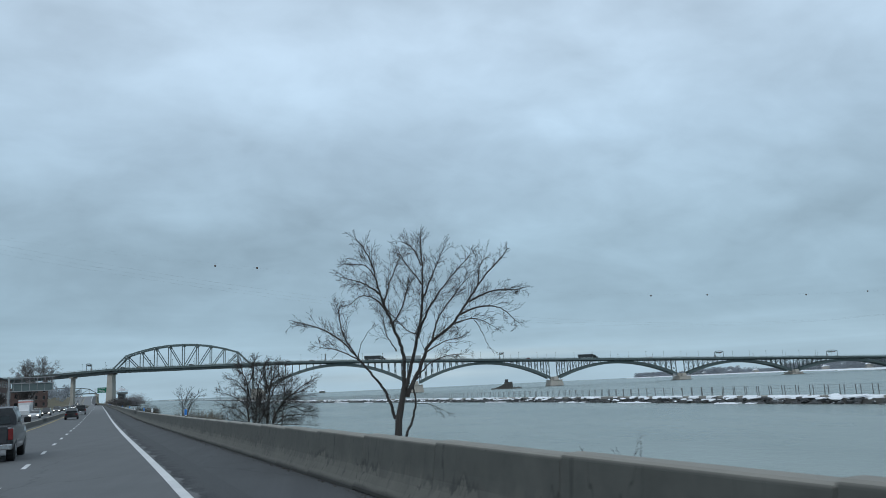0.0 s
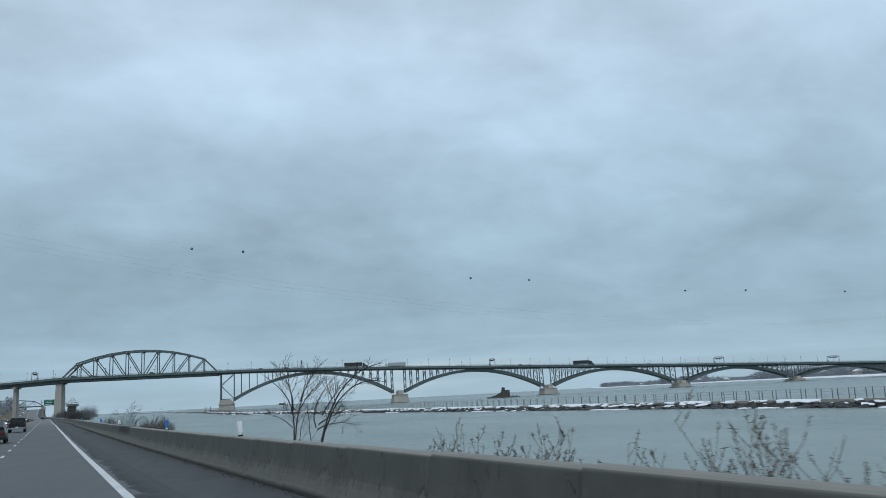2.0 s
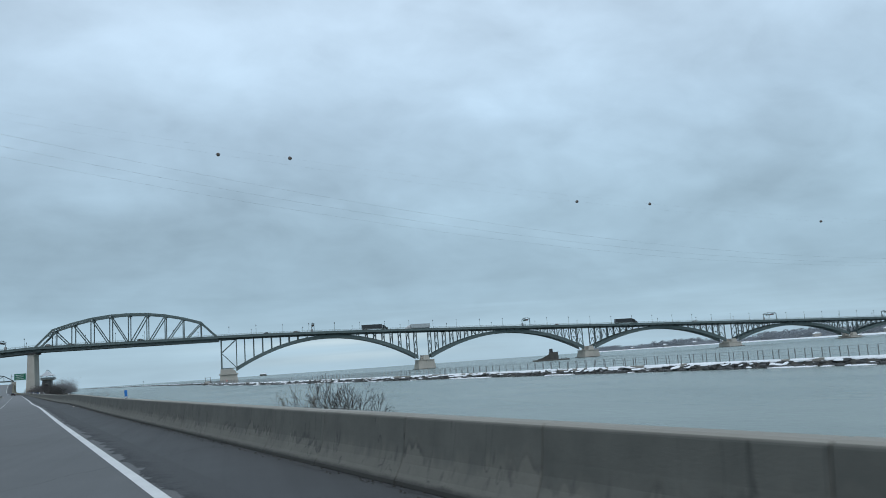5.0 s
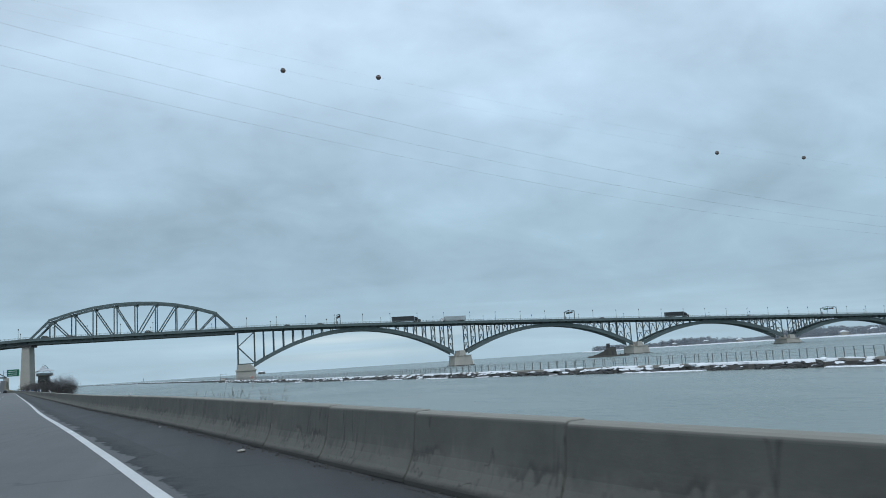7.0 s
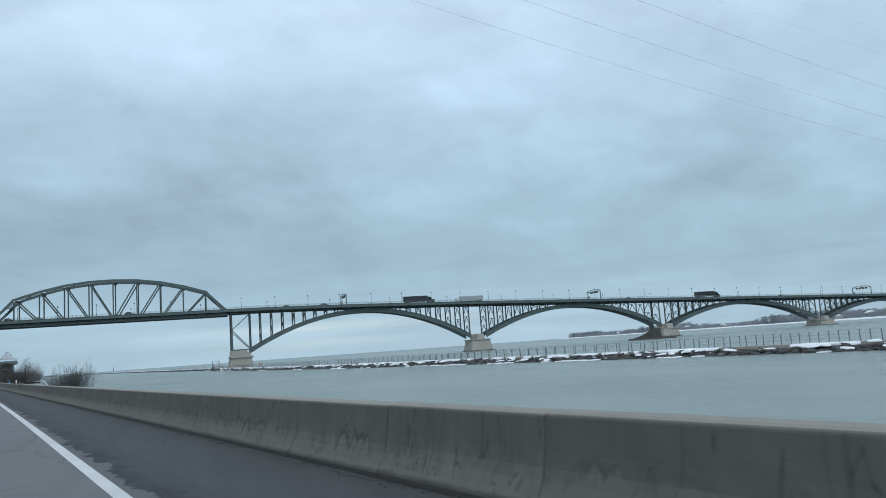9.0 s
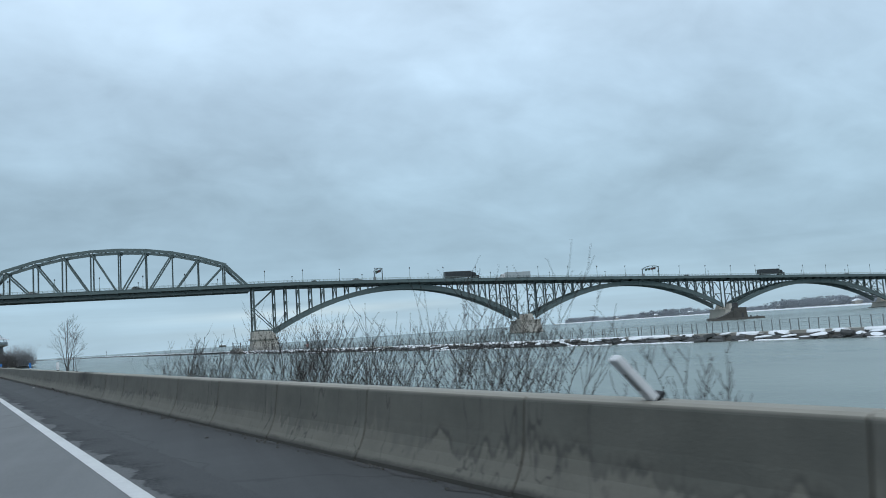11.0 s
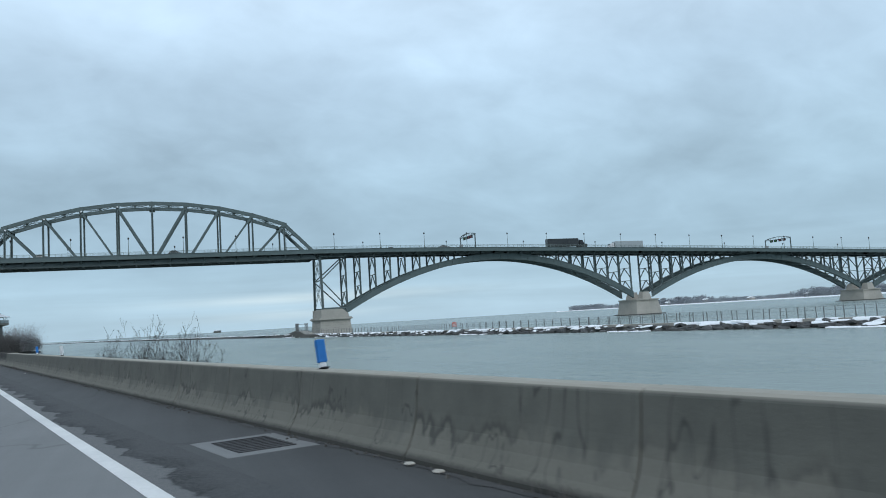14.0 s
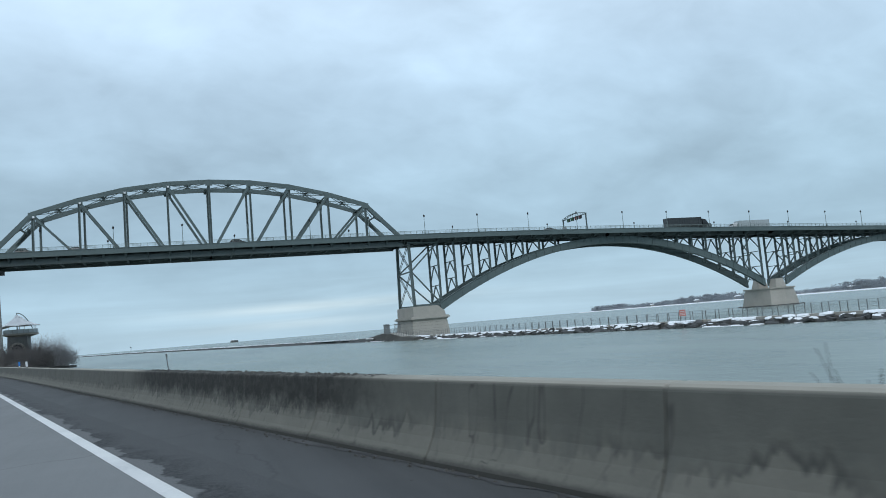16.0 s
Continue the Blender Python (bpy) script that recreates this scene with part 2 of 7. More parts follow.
CABLE = mottled("weathered_aluminium_cable", (0.20, 0.22, 0.24), (0.28, 0.30, 0.31), 0.2, 4, 0.6, 0.4)
LINE_WHITE = mottled("worn_white_road_paint", (0.50, 0.51, 0.51), (0.74, 0.74, 0.73), 0.7, 16, 0.7, 0.0, 0.2)
LINE_YELLOW = mottled("worn_yellow_road_paint", (0.45, 0.31, 0.06), (0.58, 0.42, 0.10), 0.7, 16, 0.7)
ICE = mottled("frosted_railing_glass", (0.35, 0.40, 0.42), (0.45, 0.50, 0.52), 1, 8, 0.3)


def car_paint(name, a, rough=0.32, metal=0.35):
    p = Paint(name, rough, metal, 0.5)
    n = p.noise(3.0, 4, 0.6)
    dirt = p.noise(1.2, 5, 0.7)
    lo = tuple(v * 0.85 for v in a)
    p.color(p.mix(p.math("MULTIPLY", p.step(dirt, 0.5, 0.8), 0.35), p.mix(n, lo, a), (0.17, 0.165, 0.155)))
    p.b.inputs["Coat Weight"].default_value = 0.4
    return p.m


PAINT_BLACK = car_paint("black_car_paint", (0.016, 0.017, 0.019))
PAINT_GREY = car_paint("grey_car_paint", (0.15, 0.155, 0.16))
PAINT_SLATE = car_paint("slate_grey_car_paint", (0.045, 0.048, 0.055))
PAINT_WHITE = car_paint("white_car_paint", (0.62, 0.63, 0.64), 0.35, 0.0)
PAINT_DARK = car_paint("dark_trailer_paint", (0.030, 0.036, 0.040), 0.5, 0.1)
PAINT_PALE = car_paint("pale_trailer_paint", (0.42, 0.47, 0.49), 0.5, 0.1)
PAINT_RED = car_paint("dark_red_car_paint", (0.14, 0.02, 0.02))
WINDOW = Paint("dark_vehicle_glass", 0.08, 0.0, 0.6).color((0.012, 0.015, 0.017)).m
TAIL_RED = Paint("red_lamp_lens", 0.25).color((0.16, 0.010, 0.010)).m


def lamp_mat(name, c, power):
    p = Paint(name, 0.3).color(c)
    p.b.inputs["Emission Color"].default_value = (*c, 1)
    p.b.inputs["Emission Strength"].default_value = power
    return p.m


HEADLIGHT = lamp_mat("lit_headlight", (1.0, 0.97, 0.9), 4.0)


def make_water():
    p = Paint("grey_green_river_water", 0.26, 0.0, 0.42)
    far, small = p.noise(0.05, 3, 0.55, (1, 0.45, 1), rotate=0.5), p.noise(0.9, 4, 0.6, (1, 0.5, 1), rotate=0.5)
    ripple = p.noise(3.0, 3, 0.6, (1, 0.55, 1), rotate=0.5)
    p.color(p.mix(p.step(far, 0.35, 0.65), (0.180, 0.222, 0.203), (0.228, 0.272, 0.249)))
    h = p.math("ADD", p.math("MULTIPLY", small, 0.75), p.math("MULTIPLY", ripple, 0.25))
    p.bump(h, 0.95, 0.19)
    p.b.inputs["IOR"].default_value = 1.33
    return p.m


def make_asphalt(name, a, b, streaks, farther_tones=None):
    p = Paint(name, 0.82, 0.0, 0.35)
    grain, patch = p.noise(38.0, 4, 0.75), p.noise(0.35, 5, 0.65)
    wear = p.noise(1.0, 4, 0.6, (2.2, 0.03, 1))
    f = p.math("ADD", p.math("MULTIPLY", p.step(patch, 0.3, 0.7), 0.35), p.math("MULTIPLY", p.step(wear, 0.3, 0.7), streaks))
    f = p.math("ADD", f, p.math("MULTIPLY", p.step(grain, 0.3, 0.7), 0.65 - streaks))
    base = p.mix(f, a, b)
    # a second pair of tones takes over along the road, to match brightness
    if farther_tones:
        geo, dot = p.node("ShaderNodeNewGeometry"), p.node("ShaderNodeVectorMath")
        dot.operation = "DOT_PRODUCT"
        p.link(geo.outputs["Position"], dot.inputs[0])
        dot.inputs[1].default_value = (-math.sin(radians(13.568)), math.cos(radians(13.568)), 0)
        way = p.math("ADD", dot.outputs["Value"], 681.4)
        base = p.mix(p.step(way, *farther_tones[2]), base, p.mix(f, *farther_tones[:2]))
    crack = p.node("ShaderNodeTexVoronoi", Scale=0.13)
    crack.feature = "DISTANCE_TO_EDGE"
    warp = p.node("ShaderNodeVectorMath")
    n2 = p.node("ShaderNodeTexNoise", Scale=0.8, Detail=4.0)
    p.link(p.coord.outputs["Object"], n2.inputs["Vector"])
    p.link(p.space((1, 0.5, 1)), warp.inputs[0])
    p.link(n2.outputs["Color"], warp.inputs[1])
    p.link(warp.outputs[0], crack.inputs["Vector"])
    line = p.math("MULTIPLY", p.step(crack.outputs["Distance"], 0.006, 0.0), 0.35, True)
    p.color(p.mix(line, base, tuple(v * 0.35 for v in a)))
    p.bump(p.math("SUBTRACT", grain, line), 0.35, 0.006)
    return p.m


def make_barrier(name, scorched):
    p = Paint(name, 0.9, 0.0, 0.3)
    sep = p.node("ShaderNodeSeparateXYZ")
    p.link(p.coord.outputs["Object"], sep.inputs[0])
    z = sep.outputs["Z"]
    fine, patch = p.noise(30, 5, 0.75, vary=True), p.noise(1.4, 5, 0.65, vary=True)
    pale = p.mix(p.step(p.math("ADD", p.math("MULTIPLY", patch, 0.6), p.math("MULTIPLY", fine, 0.4)), 0.3, 0.7), (0.121, 0.120, 0.107), (0.168, 0.164, 0.145))
    grime = p.mix(p.step(patch, 0.3, 0.7), (0.093, 0.095, 0.087), (0.129, 0.130, 0.118))
    # grime on the steep upper face, ending in ragged tongues
    run, slow = p.noise(5.2, 3, 0.55, (1, 1, 0.035), True), p.noise(1.1, 2, 0.5, (1, 1, 0.05), True)
    edge = p.math("ADD", p.math("ADD", p.math("MULTIPLY", p.math("SUBTRACT", run, 0.5), 0.75), p.math("MULTIPLY", p.math("SUBTRACT", slow, 0.5), 0.7)), 0.37)
    over = p.math("SUBTRACT", z, edge)
    base = p.mix(p.step(over, -0.05, 0.16), pale, grime)
    # the tips of the tongues are dark and wet
    some = p.step(p.noise(0.55, 3, 0.6, (1, 1, 0.1), True), 0.44, 0.60)
    wet = p.math("MULTIPLY", p.math("MULTIPLY", p.step(over, -0.04, 0.0), p.step(over, 0.13, 0.03)), p.step(z, 0.72, 0.5))
    base = p.mix(p.math("MULTIPLY", p.math("MULTIPLY", wet, some, True), 0.72), base, (0.050, 0.052, 0.050))
    # fine runs down the sloping foot
    streak = p.step(p.noise(8.0, 2, 0.6, (1, 1, 0.03), True, 0.25), 0.62, 0.70)
    low = p.math("MULTIPLY", p.step(z, 0.60, 0.38), p.step(z, 0.04, 0.2))
    base = p.mix(p.math("MULTIPLY", p.math("MULTIPLY", streak, low, True), 0.60), base, (0.068, 0.069, 0.066))
    # hairline cracks
    hair = p.noise(1.3, 3, 0.6, (1, 1, 0.10), True)
    crack = p.step(p.math("ABSOLUTE", p.math("SUBTRACT", hair, 0.56)), 0.006, 0.002)
    base = p.mix(p.math("MULTIPLY", crack, 0.65), base, (0.05, 0.05, 0.048))
    # top face coloured paler, adding to the skylight it catches
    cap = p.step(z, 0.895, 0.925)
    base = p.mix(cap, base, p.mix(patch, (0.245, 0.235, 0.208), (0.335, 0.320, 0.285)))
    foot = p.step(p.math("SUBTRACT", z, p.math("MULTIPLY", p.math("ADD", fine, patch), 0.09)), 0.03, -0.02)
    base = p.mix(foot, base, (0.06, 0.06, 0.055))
    geo = p.node("ShaderNodeNewGeometry")
    dot = p.node("ShaderNodeVectorMath")
    dot.operation = "DOT_PRODUCT"
    p.link(geo.outputs["Position"], dot.inputs[0])
    dot.inputs[1].default_value = (-math.sin(radians(13.568)), math.cos(radians(13.568)), 0)
    way = p.math("ADD", dot.outputs["Value"], 681.4)
    for s0, s1 in scorched:
        here = p.math("MULTIPLY", p.step(way, s0, s0 + 2.5), p.step(way, s1, s1 - 2.5))
        blot = p.noise(0.9, 4, 0.6, (1, 1, 0.6))
        flake = p.noise(5.0, 5, 0.7, distort=0.8)
        tar = p.math("ADD", p.math("ADD", p.math("MULTIPLY", blot, 0.75), p.math("MULTIPLY", z, 0.85)), p.math("MULTIPLY", flake, 0.35))
        soot = p.math("MULTIPLY", p.step(tar, 0.93, 1.12), here, True)
        base = p.mix(p.math("MULTIPLY", soot, p.math("ADD", p.math("MULTIPLY", p.step(flake, 0.36, 0.56), 0.3), 0.68), True), base, (0.030, 0.030, 0.029))
        vein = p.node("ShaderNodeTexVoronoi", Scale=1.7)
        vein.feature = "DISTANCE_TO_EDGE"
        bend, wav = p.node("ShaderNodeVectorMath"), p.node("ShaderNodeTexNoise", Scale=2.2, Detail=3.0)
        p.link(p.coord.outputs["Object"], wav.inputs["Vector"])
        p.link(p.space((1, 1, 0.6)), bend.inputs[0])
        p.link(wav.outputs["Color"], bend.inputs[1])
        p.link(bend.outputs[0], vein.inputs["Vector"])
        crack = p.math("MULTIPLY", p.math("MULTIPLY", p.step(vein.outputs["Distance"], 0.035, 0.0), p.step(z, 0.25, 0.55)), 0.55)
        base = p.mix(p.math("MULTIPLY", crack, here, True), base, (0.045, 0.045, 0.043))
    # tone set by stretch, to match brightness: the first darker, the last paler
    for s0, s1, tint in ((240.0, 330.0, (1.13, 1.13, 1.11, 1)), (135.0, 95.0, (0.90, 0.90, 0.90, 1))):
        run_tone = p.node("ShaderNodeMixRGB")
        run_tone.blend_type = "MULTIPLY"
        p.link(p.step(way, s0, s1), run_tone.inputs[0])
        p.link(base, run_tone.inputs[1])
        run_tone.inputs[2].default_value = tint
        base = run_tone.outputs[0]
    info = p.node("ShaderNodeObjectInfo")
    tone = p.math("MULTIPLY", p.step(info.outputs["Random"], 0.55, 1.0), 0.12)
    base = p.mix(tone, base, (0.085, 0.085, 0.080))
    p.color(base)
    p.bump(p.math("ADD", p.math("MULTIPLY", fine, 0.5), patch), 0.35, 0.02)
    return p.m


def make_rock():
    p = Paint("breakwater_rock_with_snow", 0.85, 0.0, 0.4)
    n1, n2 = p.noise(0.9, 4, 0.65, vary=True), p.noise(6, 5, 0.7, vary=True)
    p.color(p.mix(p.math("ADD", p.math("MULTIPLY", n1, 0.6), p.math("MULTIPLY", n2, 0.4)), (0.030, 0.033, 0.035), (0.125, 0.128, 0.128)))
    p.bump(n2, 0.6, 0.08)
    return p.m


WATER = make_water()
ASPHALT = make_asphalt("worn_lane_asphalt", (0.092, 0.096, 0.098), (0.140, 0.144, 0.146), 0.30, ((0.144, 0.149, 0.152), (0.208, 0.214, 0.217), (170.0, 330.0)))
SHOULDER = make_asphalt("dark_shoulder_asphalt", (0.043, 0.045, 0.047), (0.085, 0.087, 0.090), 0.35)


def make_ragged():
    """Lane asphalt that breaks off raggedly over the dark shoulder."""
    p = Paint("ragged_asphalt_edge", 0.85, 0.0, 0.3)
    geo, dot = p.node("ShaderNodeNewGeometry"), p.node("ShaderNodeVectorMath")
    dot.operation = "DOT_PRODUCT"
    p.link(geo.outputs["Position"], dot.inputs[0])
    dot.inputs[1].default_value = (math.cos(radians(13.568)), math.sin(radians(13.568)), 0)
    side = p.math("ADD", dot.outputs["Value"], 6.186)
    rag, grain, holes = p.noise(0.62, 5, 0.62, distort=0.5), p.noise(30, 4, 0.75), p.noise(0.8, 5, 0.7, distort=0.4)
    lim = p.math("ADD", p.math("MULTIPLY", p.math("SUBTRACT", rag, 0.5), 1.25), 0.24)
    off = p.math("SUBTRACT", side, lim)
    pale = p.mix(p.step(grain, 0.3, 0.7), (0.098, 0.101, 0.104), (0.158, 0.160, 0.161))
    dark = p.mix(p.step(grain, 0.3, 0.7), (0.046, 0.048, 0.050), (0.082, 0.084, 0.087))
    base = p.mix(p.step(off, -0.015, 0.025), pale, dark)
    # broken, gravel-filled hollows along the break
    band = p.math("MULTIPLY", p.step(off, -0.06, 0.02), p.step(off, 0.42, 0.12))
    pit = p.math("MULTIPLY", band, p.step(holes, 0.40, 0.52), True)
    gravel = p.mix(p.step(p.noise(16, 4, 0.7), 0.4, 0.62), (0.020, 0.021, 0.023), (0.062, 0.064, 0.066))
    base = p.mix(p.math("MULTIPLY", pit, 0.9), base, gravel)
    rim = p.math("MULTIPLY", p.step(p.math("ABSOLUTE", off), 0.030, 0.0), 0.55)
    p.color(p.mix(rim, base, (0.030, 0.032, 0.035)))
    p.bump(p.math("SUBTRACT", p.math("ADD", p.math("MULTIPLY", grain, 0.4), p.step(off, 0.03, -0.02)), pit), 0.5, 0.025)
    return p.m


PATCH = make_ragged()
GRIME = mottled("dark_road_silt", (0.040, 0.041, 0.043), (0.085, 0.086, 0.088), 1.6, 14.0, 0.9, 0.0, 0.5)
BARRIER = make_barrier("stained_barrier_concrete", ((467.0, 484.0), (109.8, 119.5), (348.5, 353.5)))
ROCK = make_rock()

# ---- mesh tools ----


class Mesh:
    """Collects vertices and faces for one part."""

    def __init__(self):
        self.v, self.f = [], []

    def add(self, verts, faces):
        k = len(self.v)
        self.v.extend(tuple(p) for p in verts)
        self.f.extend(tuple(i + k for i in face) for face in faces)
        return self

    def box(self, x0, x1, y0, y1, z0, z1):
        p = [(x, y, z) for z in (z0, z1) for y in (y0, y1) for x in (x0, x1)]
        return self.add(p, [(0, 2, 3, 1), (4, 5, 7, 6), (0, 1, 5, 4), (2, 6, 7, 3), (0, 4, 6, 2), (1, 3, 7, 5)])

    def soft(self, x0, x1, y0, y1, z0, z1, b):
        """A box with chamfered edges."""
        bm = bmesh.new()
        bmesh.ops.create_cube(bm, size=1)
        for q in bm.verts:
            q.co = Vector(((x0 + x1) / 2 + q.co.x * (x1 - x0), (y0 + y1) / 2 + q.co.y * (y1 - y0), (z0 + z1) / 2 + q.co.z * (z1 - z0)))
        bmesh.ops.bevel(bm, geom=list(bm.edges), offset=b, segments=2, affect="EDGES", profile=0.6)
        bm.verts.index_update()
        self.add([q.co for q in bm.verts], [[q.index for q in face.verts] for face in bm.faces])
        bm.free()
        return self

    def beam(self, p, q, w, h, side=(0, 1, 0)):
        """A square bar from p to q: w along side, h across it."""
        p, q, s = Vector(p), Vector(q), Vector(side)
        along = (q - p).normalized()
        s = (s - along * s.dot(along)).normalized()
        t = along.cross(s)
        ring = [s * (a * w / 2) + t * (b * h / 2) for a, b in ((-1, -1), (1, -1), (1, 1), (-1, 1))]
        return self.add([p + r for r in ring] + [q + r for r in ring], [(3, 2, 1, 0), (4, 5, 6, 7), (0, 1, 5, 4), (1, 2, 6, 5), (2, 3, 7, 6), (3, 0, 4, 7)])

    def tube(self, p, q, r0, r1, n=6, caps=True):
        p, q = Vector(p), Vector(q)
        along = (q - p).normalized()
        s = along.orthogonal().normalized()
        t = along.cross(s)
        ring = [s * math.cos(2 * math.pi * i / n) + t * math.sin(2 * math.pi * i / n) for i in range(n)]
        faces = [(i, (i + 1) % n, n + (i + 1) % n, n + i) for i in range(n)]
        if caps:
            faces += [tuple(range(n))[::-1], tuple(range(n, 2 * n))]
        return self.add([p + r * r0 for r in ring] + [q + r * r1 for r in ring], faces)

    def turned(self, rings, n=16, centre=(0, 0, 0), axis="z"):
        """A shape turned from (radius, height) rings, closed at both ends."""
        c, verts, faces = Vector(centre), [], []
        for r, h in rings:
            for i in range(n):
                a, b = r * math.cos(2 * math.pi * i / n), r * math.sin(2 * math.pi * i / n)
                verts.append(c + (Vector((a, b, h)) if axis == "z" else Vector((a, h, b))))
        for k in range(len(rings) - 1):
            faces += [(k * n + i, k * n + (i + 1) % n, (k + 1) * n + (i + 1) % n, (k + 1) * n + i) for i in range(n)]
        faces += [tuple(range(n))[::-1], tuple(range((len(rings) - 1) * n, len(rings) * n))]
        return self.add(verts, faces)

    def loft(self, rings, closed=True, caps=True):
        """Skins rings of equal length."""
        n, verts, faces = len(rings[0]), [], []
        for r in rings:
            verts.extend(r)
        for k in range(len(rings) - 1):
            for i in range(n if closed else n - 1):
                j = (i + 1) % n
                faces.append((k * n + i, k * n + j, (k + 1) * n + j, (k + 1) * n + i))
        if caps and closed:
            faces += [tuple(range(n))[::-1], tuple(range((len(rings) - 1) * n, len(rings) * n))]
        return self.add(verts, faces)

    def data(self, name, mat, smooth=False):
        me = bpy.data.meshes.new(name)
        me.from_pydata(self.v, [], self.f)
        me.materials.append(mat)
        bm = bmesh.new()
        bm.from_mesh(me)
        bmesh.ops.recalc_face_normals(bm, faces=bm.faces)
        bm.to_mesh(me)
        bm.free()
        if smooth:
            for poly in me.polygons:
                poly.use_smooth = True
        me.update()
        return me


def part(name, mesh, material, parent=None, label="", smooth=False):
    """One mesh object under a thing or a part."""
    ob = new(name, mesh.data(name, material, smooth) if isinstance(mesh, Mesh) else mesh)
    if parent is not None:
        ob.parent = parent
    return tagged(ob, label)


def thing(name, label, category, group="", kind="", at=None):
    ob = new(name)
    ob.empty_display_size = 0.3
    if at is not None:
        ob.matrix_basis = at
    return tagged(ob, label, category, group, kind)


# ---- the road's line: metres along it from the start, metres to the right of its white edge line ----
HEADING = radians(13.568)
AHEAD, RIGHT = Vector((-math.sin(HEADING), math.cos(HEADING), 0)), Vector((math.cos(HEADING), math.sin(HEADING), 0))
START = Vector((153.851, -663.84, 0))


def bend(s):
    if s < 720:
        return -((s - 520) ** 2) / 6600 if s > 520 else 0.0
    d = min(s - 720, 100)
    return -6.06 - 0.0606 * (d - d * d / 200)


def road_z(s):
    base = 2.17 - 0.00022 * min(max(s, -100), 700)
    u = min(max((s - 690) / 330, 0), 1)
    d = min(max(s / 110, -0.5), 1)
    base += 0.62 * (1 - d) ** 1.5 + 0.13 * math.exp(-(((s - 228) / 22) ** 2))
    return base + 10.0 * u * u * (3 - 2 * u)


def rp(s, l, z=0.0):
    """A point of the road's line, z over the road."""
    return START + AHEAD * s + RIGHT * (l + bend(s)) + Vector((0, 0, road_z(s) + z))


def on_road(s, l, z=0.0, turn=0.0):
    """A pose whose y runs along the road and x to its right."""
    m = (rp(s + 0.5, l) - rp(s - 0.5, l)).normalized()
    p = rp(s, l, z)
    return pose(p.x, p.y, p.z, 0, 0, math.degrees(math.atan2(-m.x, m.y)) + turn)


def shoulder_gap(s):
    return 2.42 + 0.33 / (1 + math.exp((s - 335) / 30))


def line_shift(s):
    """How the painted edge line wanders."""
    return 0.10 * math.exp(-(((s - 22) / 24) ** 2)) - 0.13 * math.exp(-(((s - 258) / 25) ** 2)) - 0.06 * math.exp(-(((s - 412) / 16) ** 2))


def bar_lift(s):
    """The newer barrier at the start stands a little higher."""
    return -0.018 + 0.022 / (1 + math.exp((s - 285) / 12))


BAR_TOP = 0.941

# ---- large structure: water, land, road ----


def sheet(name, s_values, l_values, height, mat):
    verts, faces, n = [], [], len(l_values(s_values[0]))
    for s in s_values:
        for l in l_values(s):
            q = rp(s, l)
            verts.append((q.x, q.y, height(s, l)))
    for a in range(len(s_values) - 1):
        for b in range(n - 1):
            faces.append((a * n + b, a * n + b + 1, (a + 1) * n + b + 1, (a + 1) * n + b))
    return part(name, Mesh().add(verts, faces), mat)


water = Mesh()
water_rings = [60, 150, 300, 600, 1200, 2400, 4900]
wv, wf, wn = [(120, -320, 0)], [], 48
for r in water_rings:
    wv += [(120 + r * math.cos(2 * math.pi * i / wn), -320 + r * math.sin(2 * math.pi * i / wn), 0) for i in range(wn)]
wf += [(0, 1 + i, 1 + (i + 1) % wn) for i in range(wn)]
for k in range(len(water_rings) - 1):
    wf += [(1 + k * wn + i, 1 + (k + 1) * wn + i, 1 + (k + 1) * wn + (i + 1) % wn, 1 + k * wn + (i + 1) % wn) for i in range(wn)]
tagged(part("water", water.add(wv, wf), WATER), "calm grey-green river water opening into a lake", "water", kind="structure")


def bank(s):
    """How far the land reaches beyond the edge line."""
    return 8.0 + 28.0 * math.exp(-(((s - 748) / 68) ** 2)) + 0.6 * math.sin(s * 0.21) + 0.4 * math.sin(s * 0.53)


S_LONG = [x for x in range(-120, 780, 10)] + [800, 840, 900, 980, 1080, 1200, 1400, 1700]


def land_rows(s):
    b = bank(s)
    return [-900, -400, -150, -60, -30, -19.5, 3.4, 4.6, 0.5 * b + 2.6, b, b + 1.5]


def land_height(s, l):
    b, z = bank(s), road_z(s)
    if l > b + 1:
        return -1.0
    if l > b - 0.1:
        return 0.15
    if l > 4.7:
        return 1.2 + 0.15 * math.sin(s * 0.7)
    if l > -19.6:
        return z - 0.08
    return z - 0.08 + min(1.2, (-l - 19.5) * 0.03)


tagged(sheet("ground", S_LONG, land_rows, land_height, EARTH), "brown winter grass and soil along the highway", "ground", kind="structure")

S_ROAD = [x for x in range(-60, 780, 10)] + [800, 840, 900, 980, 1080, 1200, 1400]


def strip(name, l0, l1, mat, dz, s_values=S_ROAD, cuts=1, shift=lambda s: 0.0):
    return sheet(name, s_values, lambda s: [l0 + (l1 - l0) * i / cuts + shift(s) for i in range(cuts + 1)], lambda s, l: road_z(s) + dz, mat)


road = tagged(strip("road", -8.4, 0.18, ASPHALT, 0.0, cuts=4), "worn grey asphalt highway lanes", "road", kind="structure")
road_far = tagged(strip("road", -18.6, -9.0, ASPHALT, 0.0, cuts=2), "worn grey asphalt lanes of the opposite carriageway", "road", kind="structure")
shoulder = tagged(strip("shoulder", 0.18, 3.5, SHOULDER, -0.012, cuts=2), "dark patched asphalt hard shoulder beside the barrier", "shoulder", kind="structure")
tagged(strip("edge_line", -0.155, 0.05, LINE_WHITE, 0.004, shift=line_shift), "worn white painted edge line on the asphalt", "road marking", kind="structure")
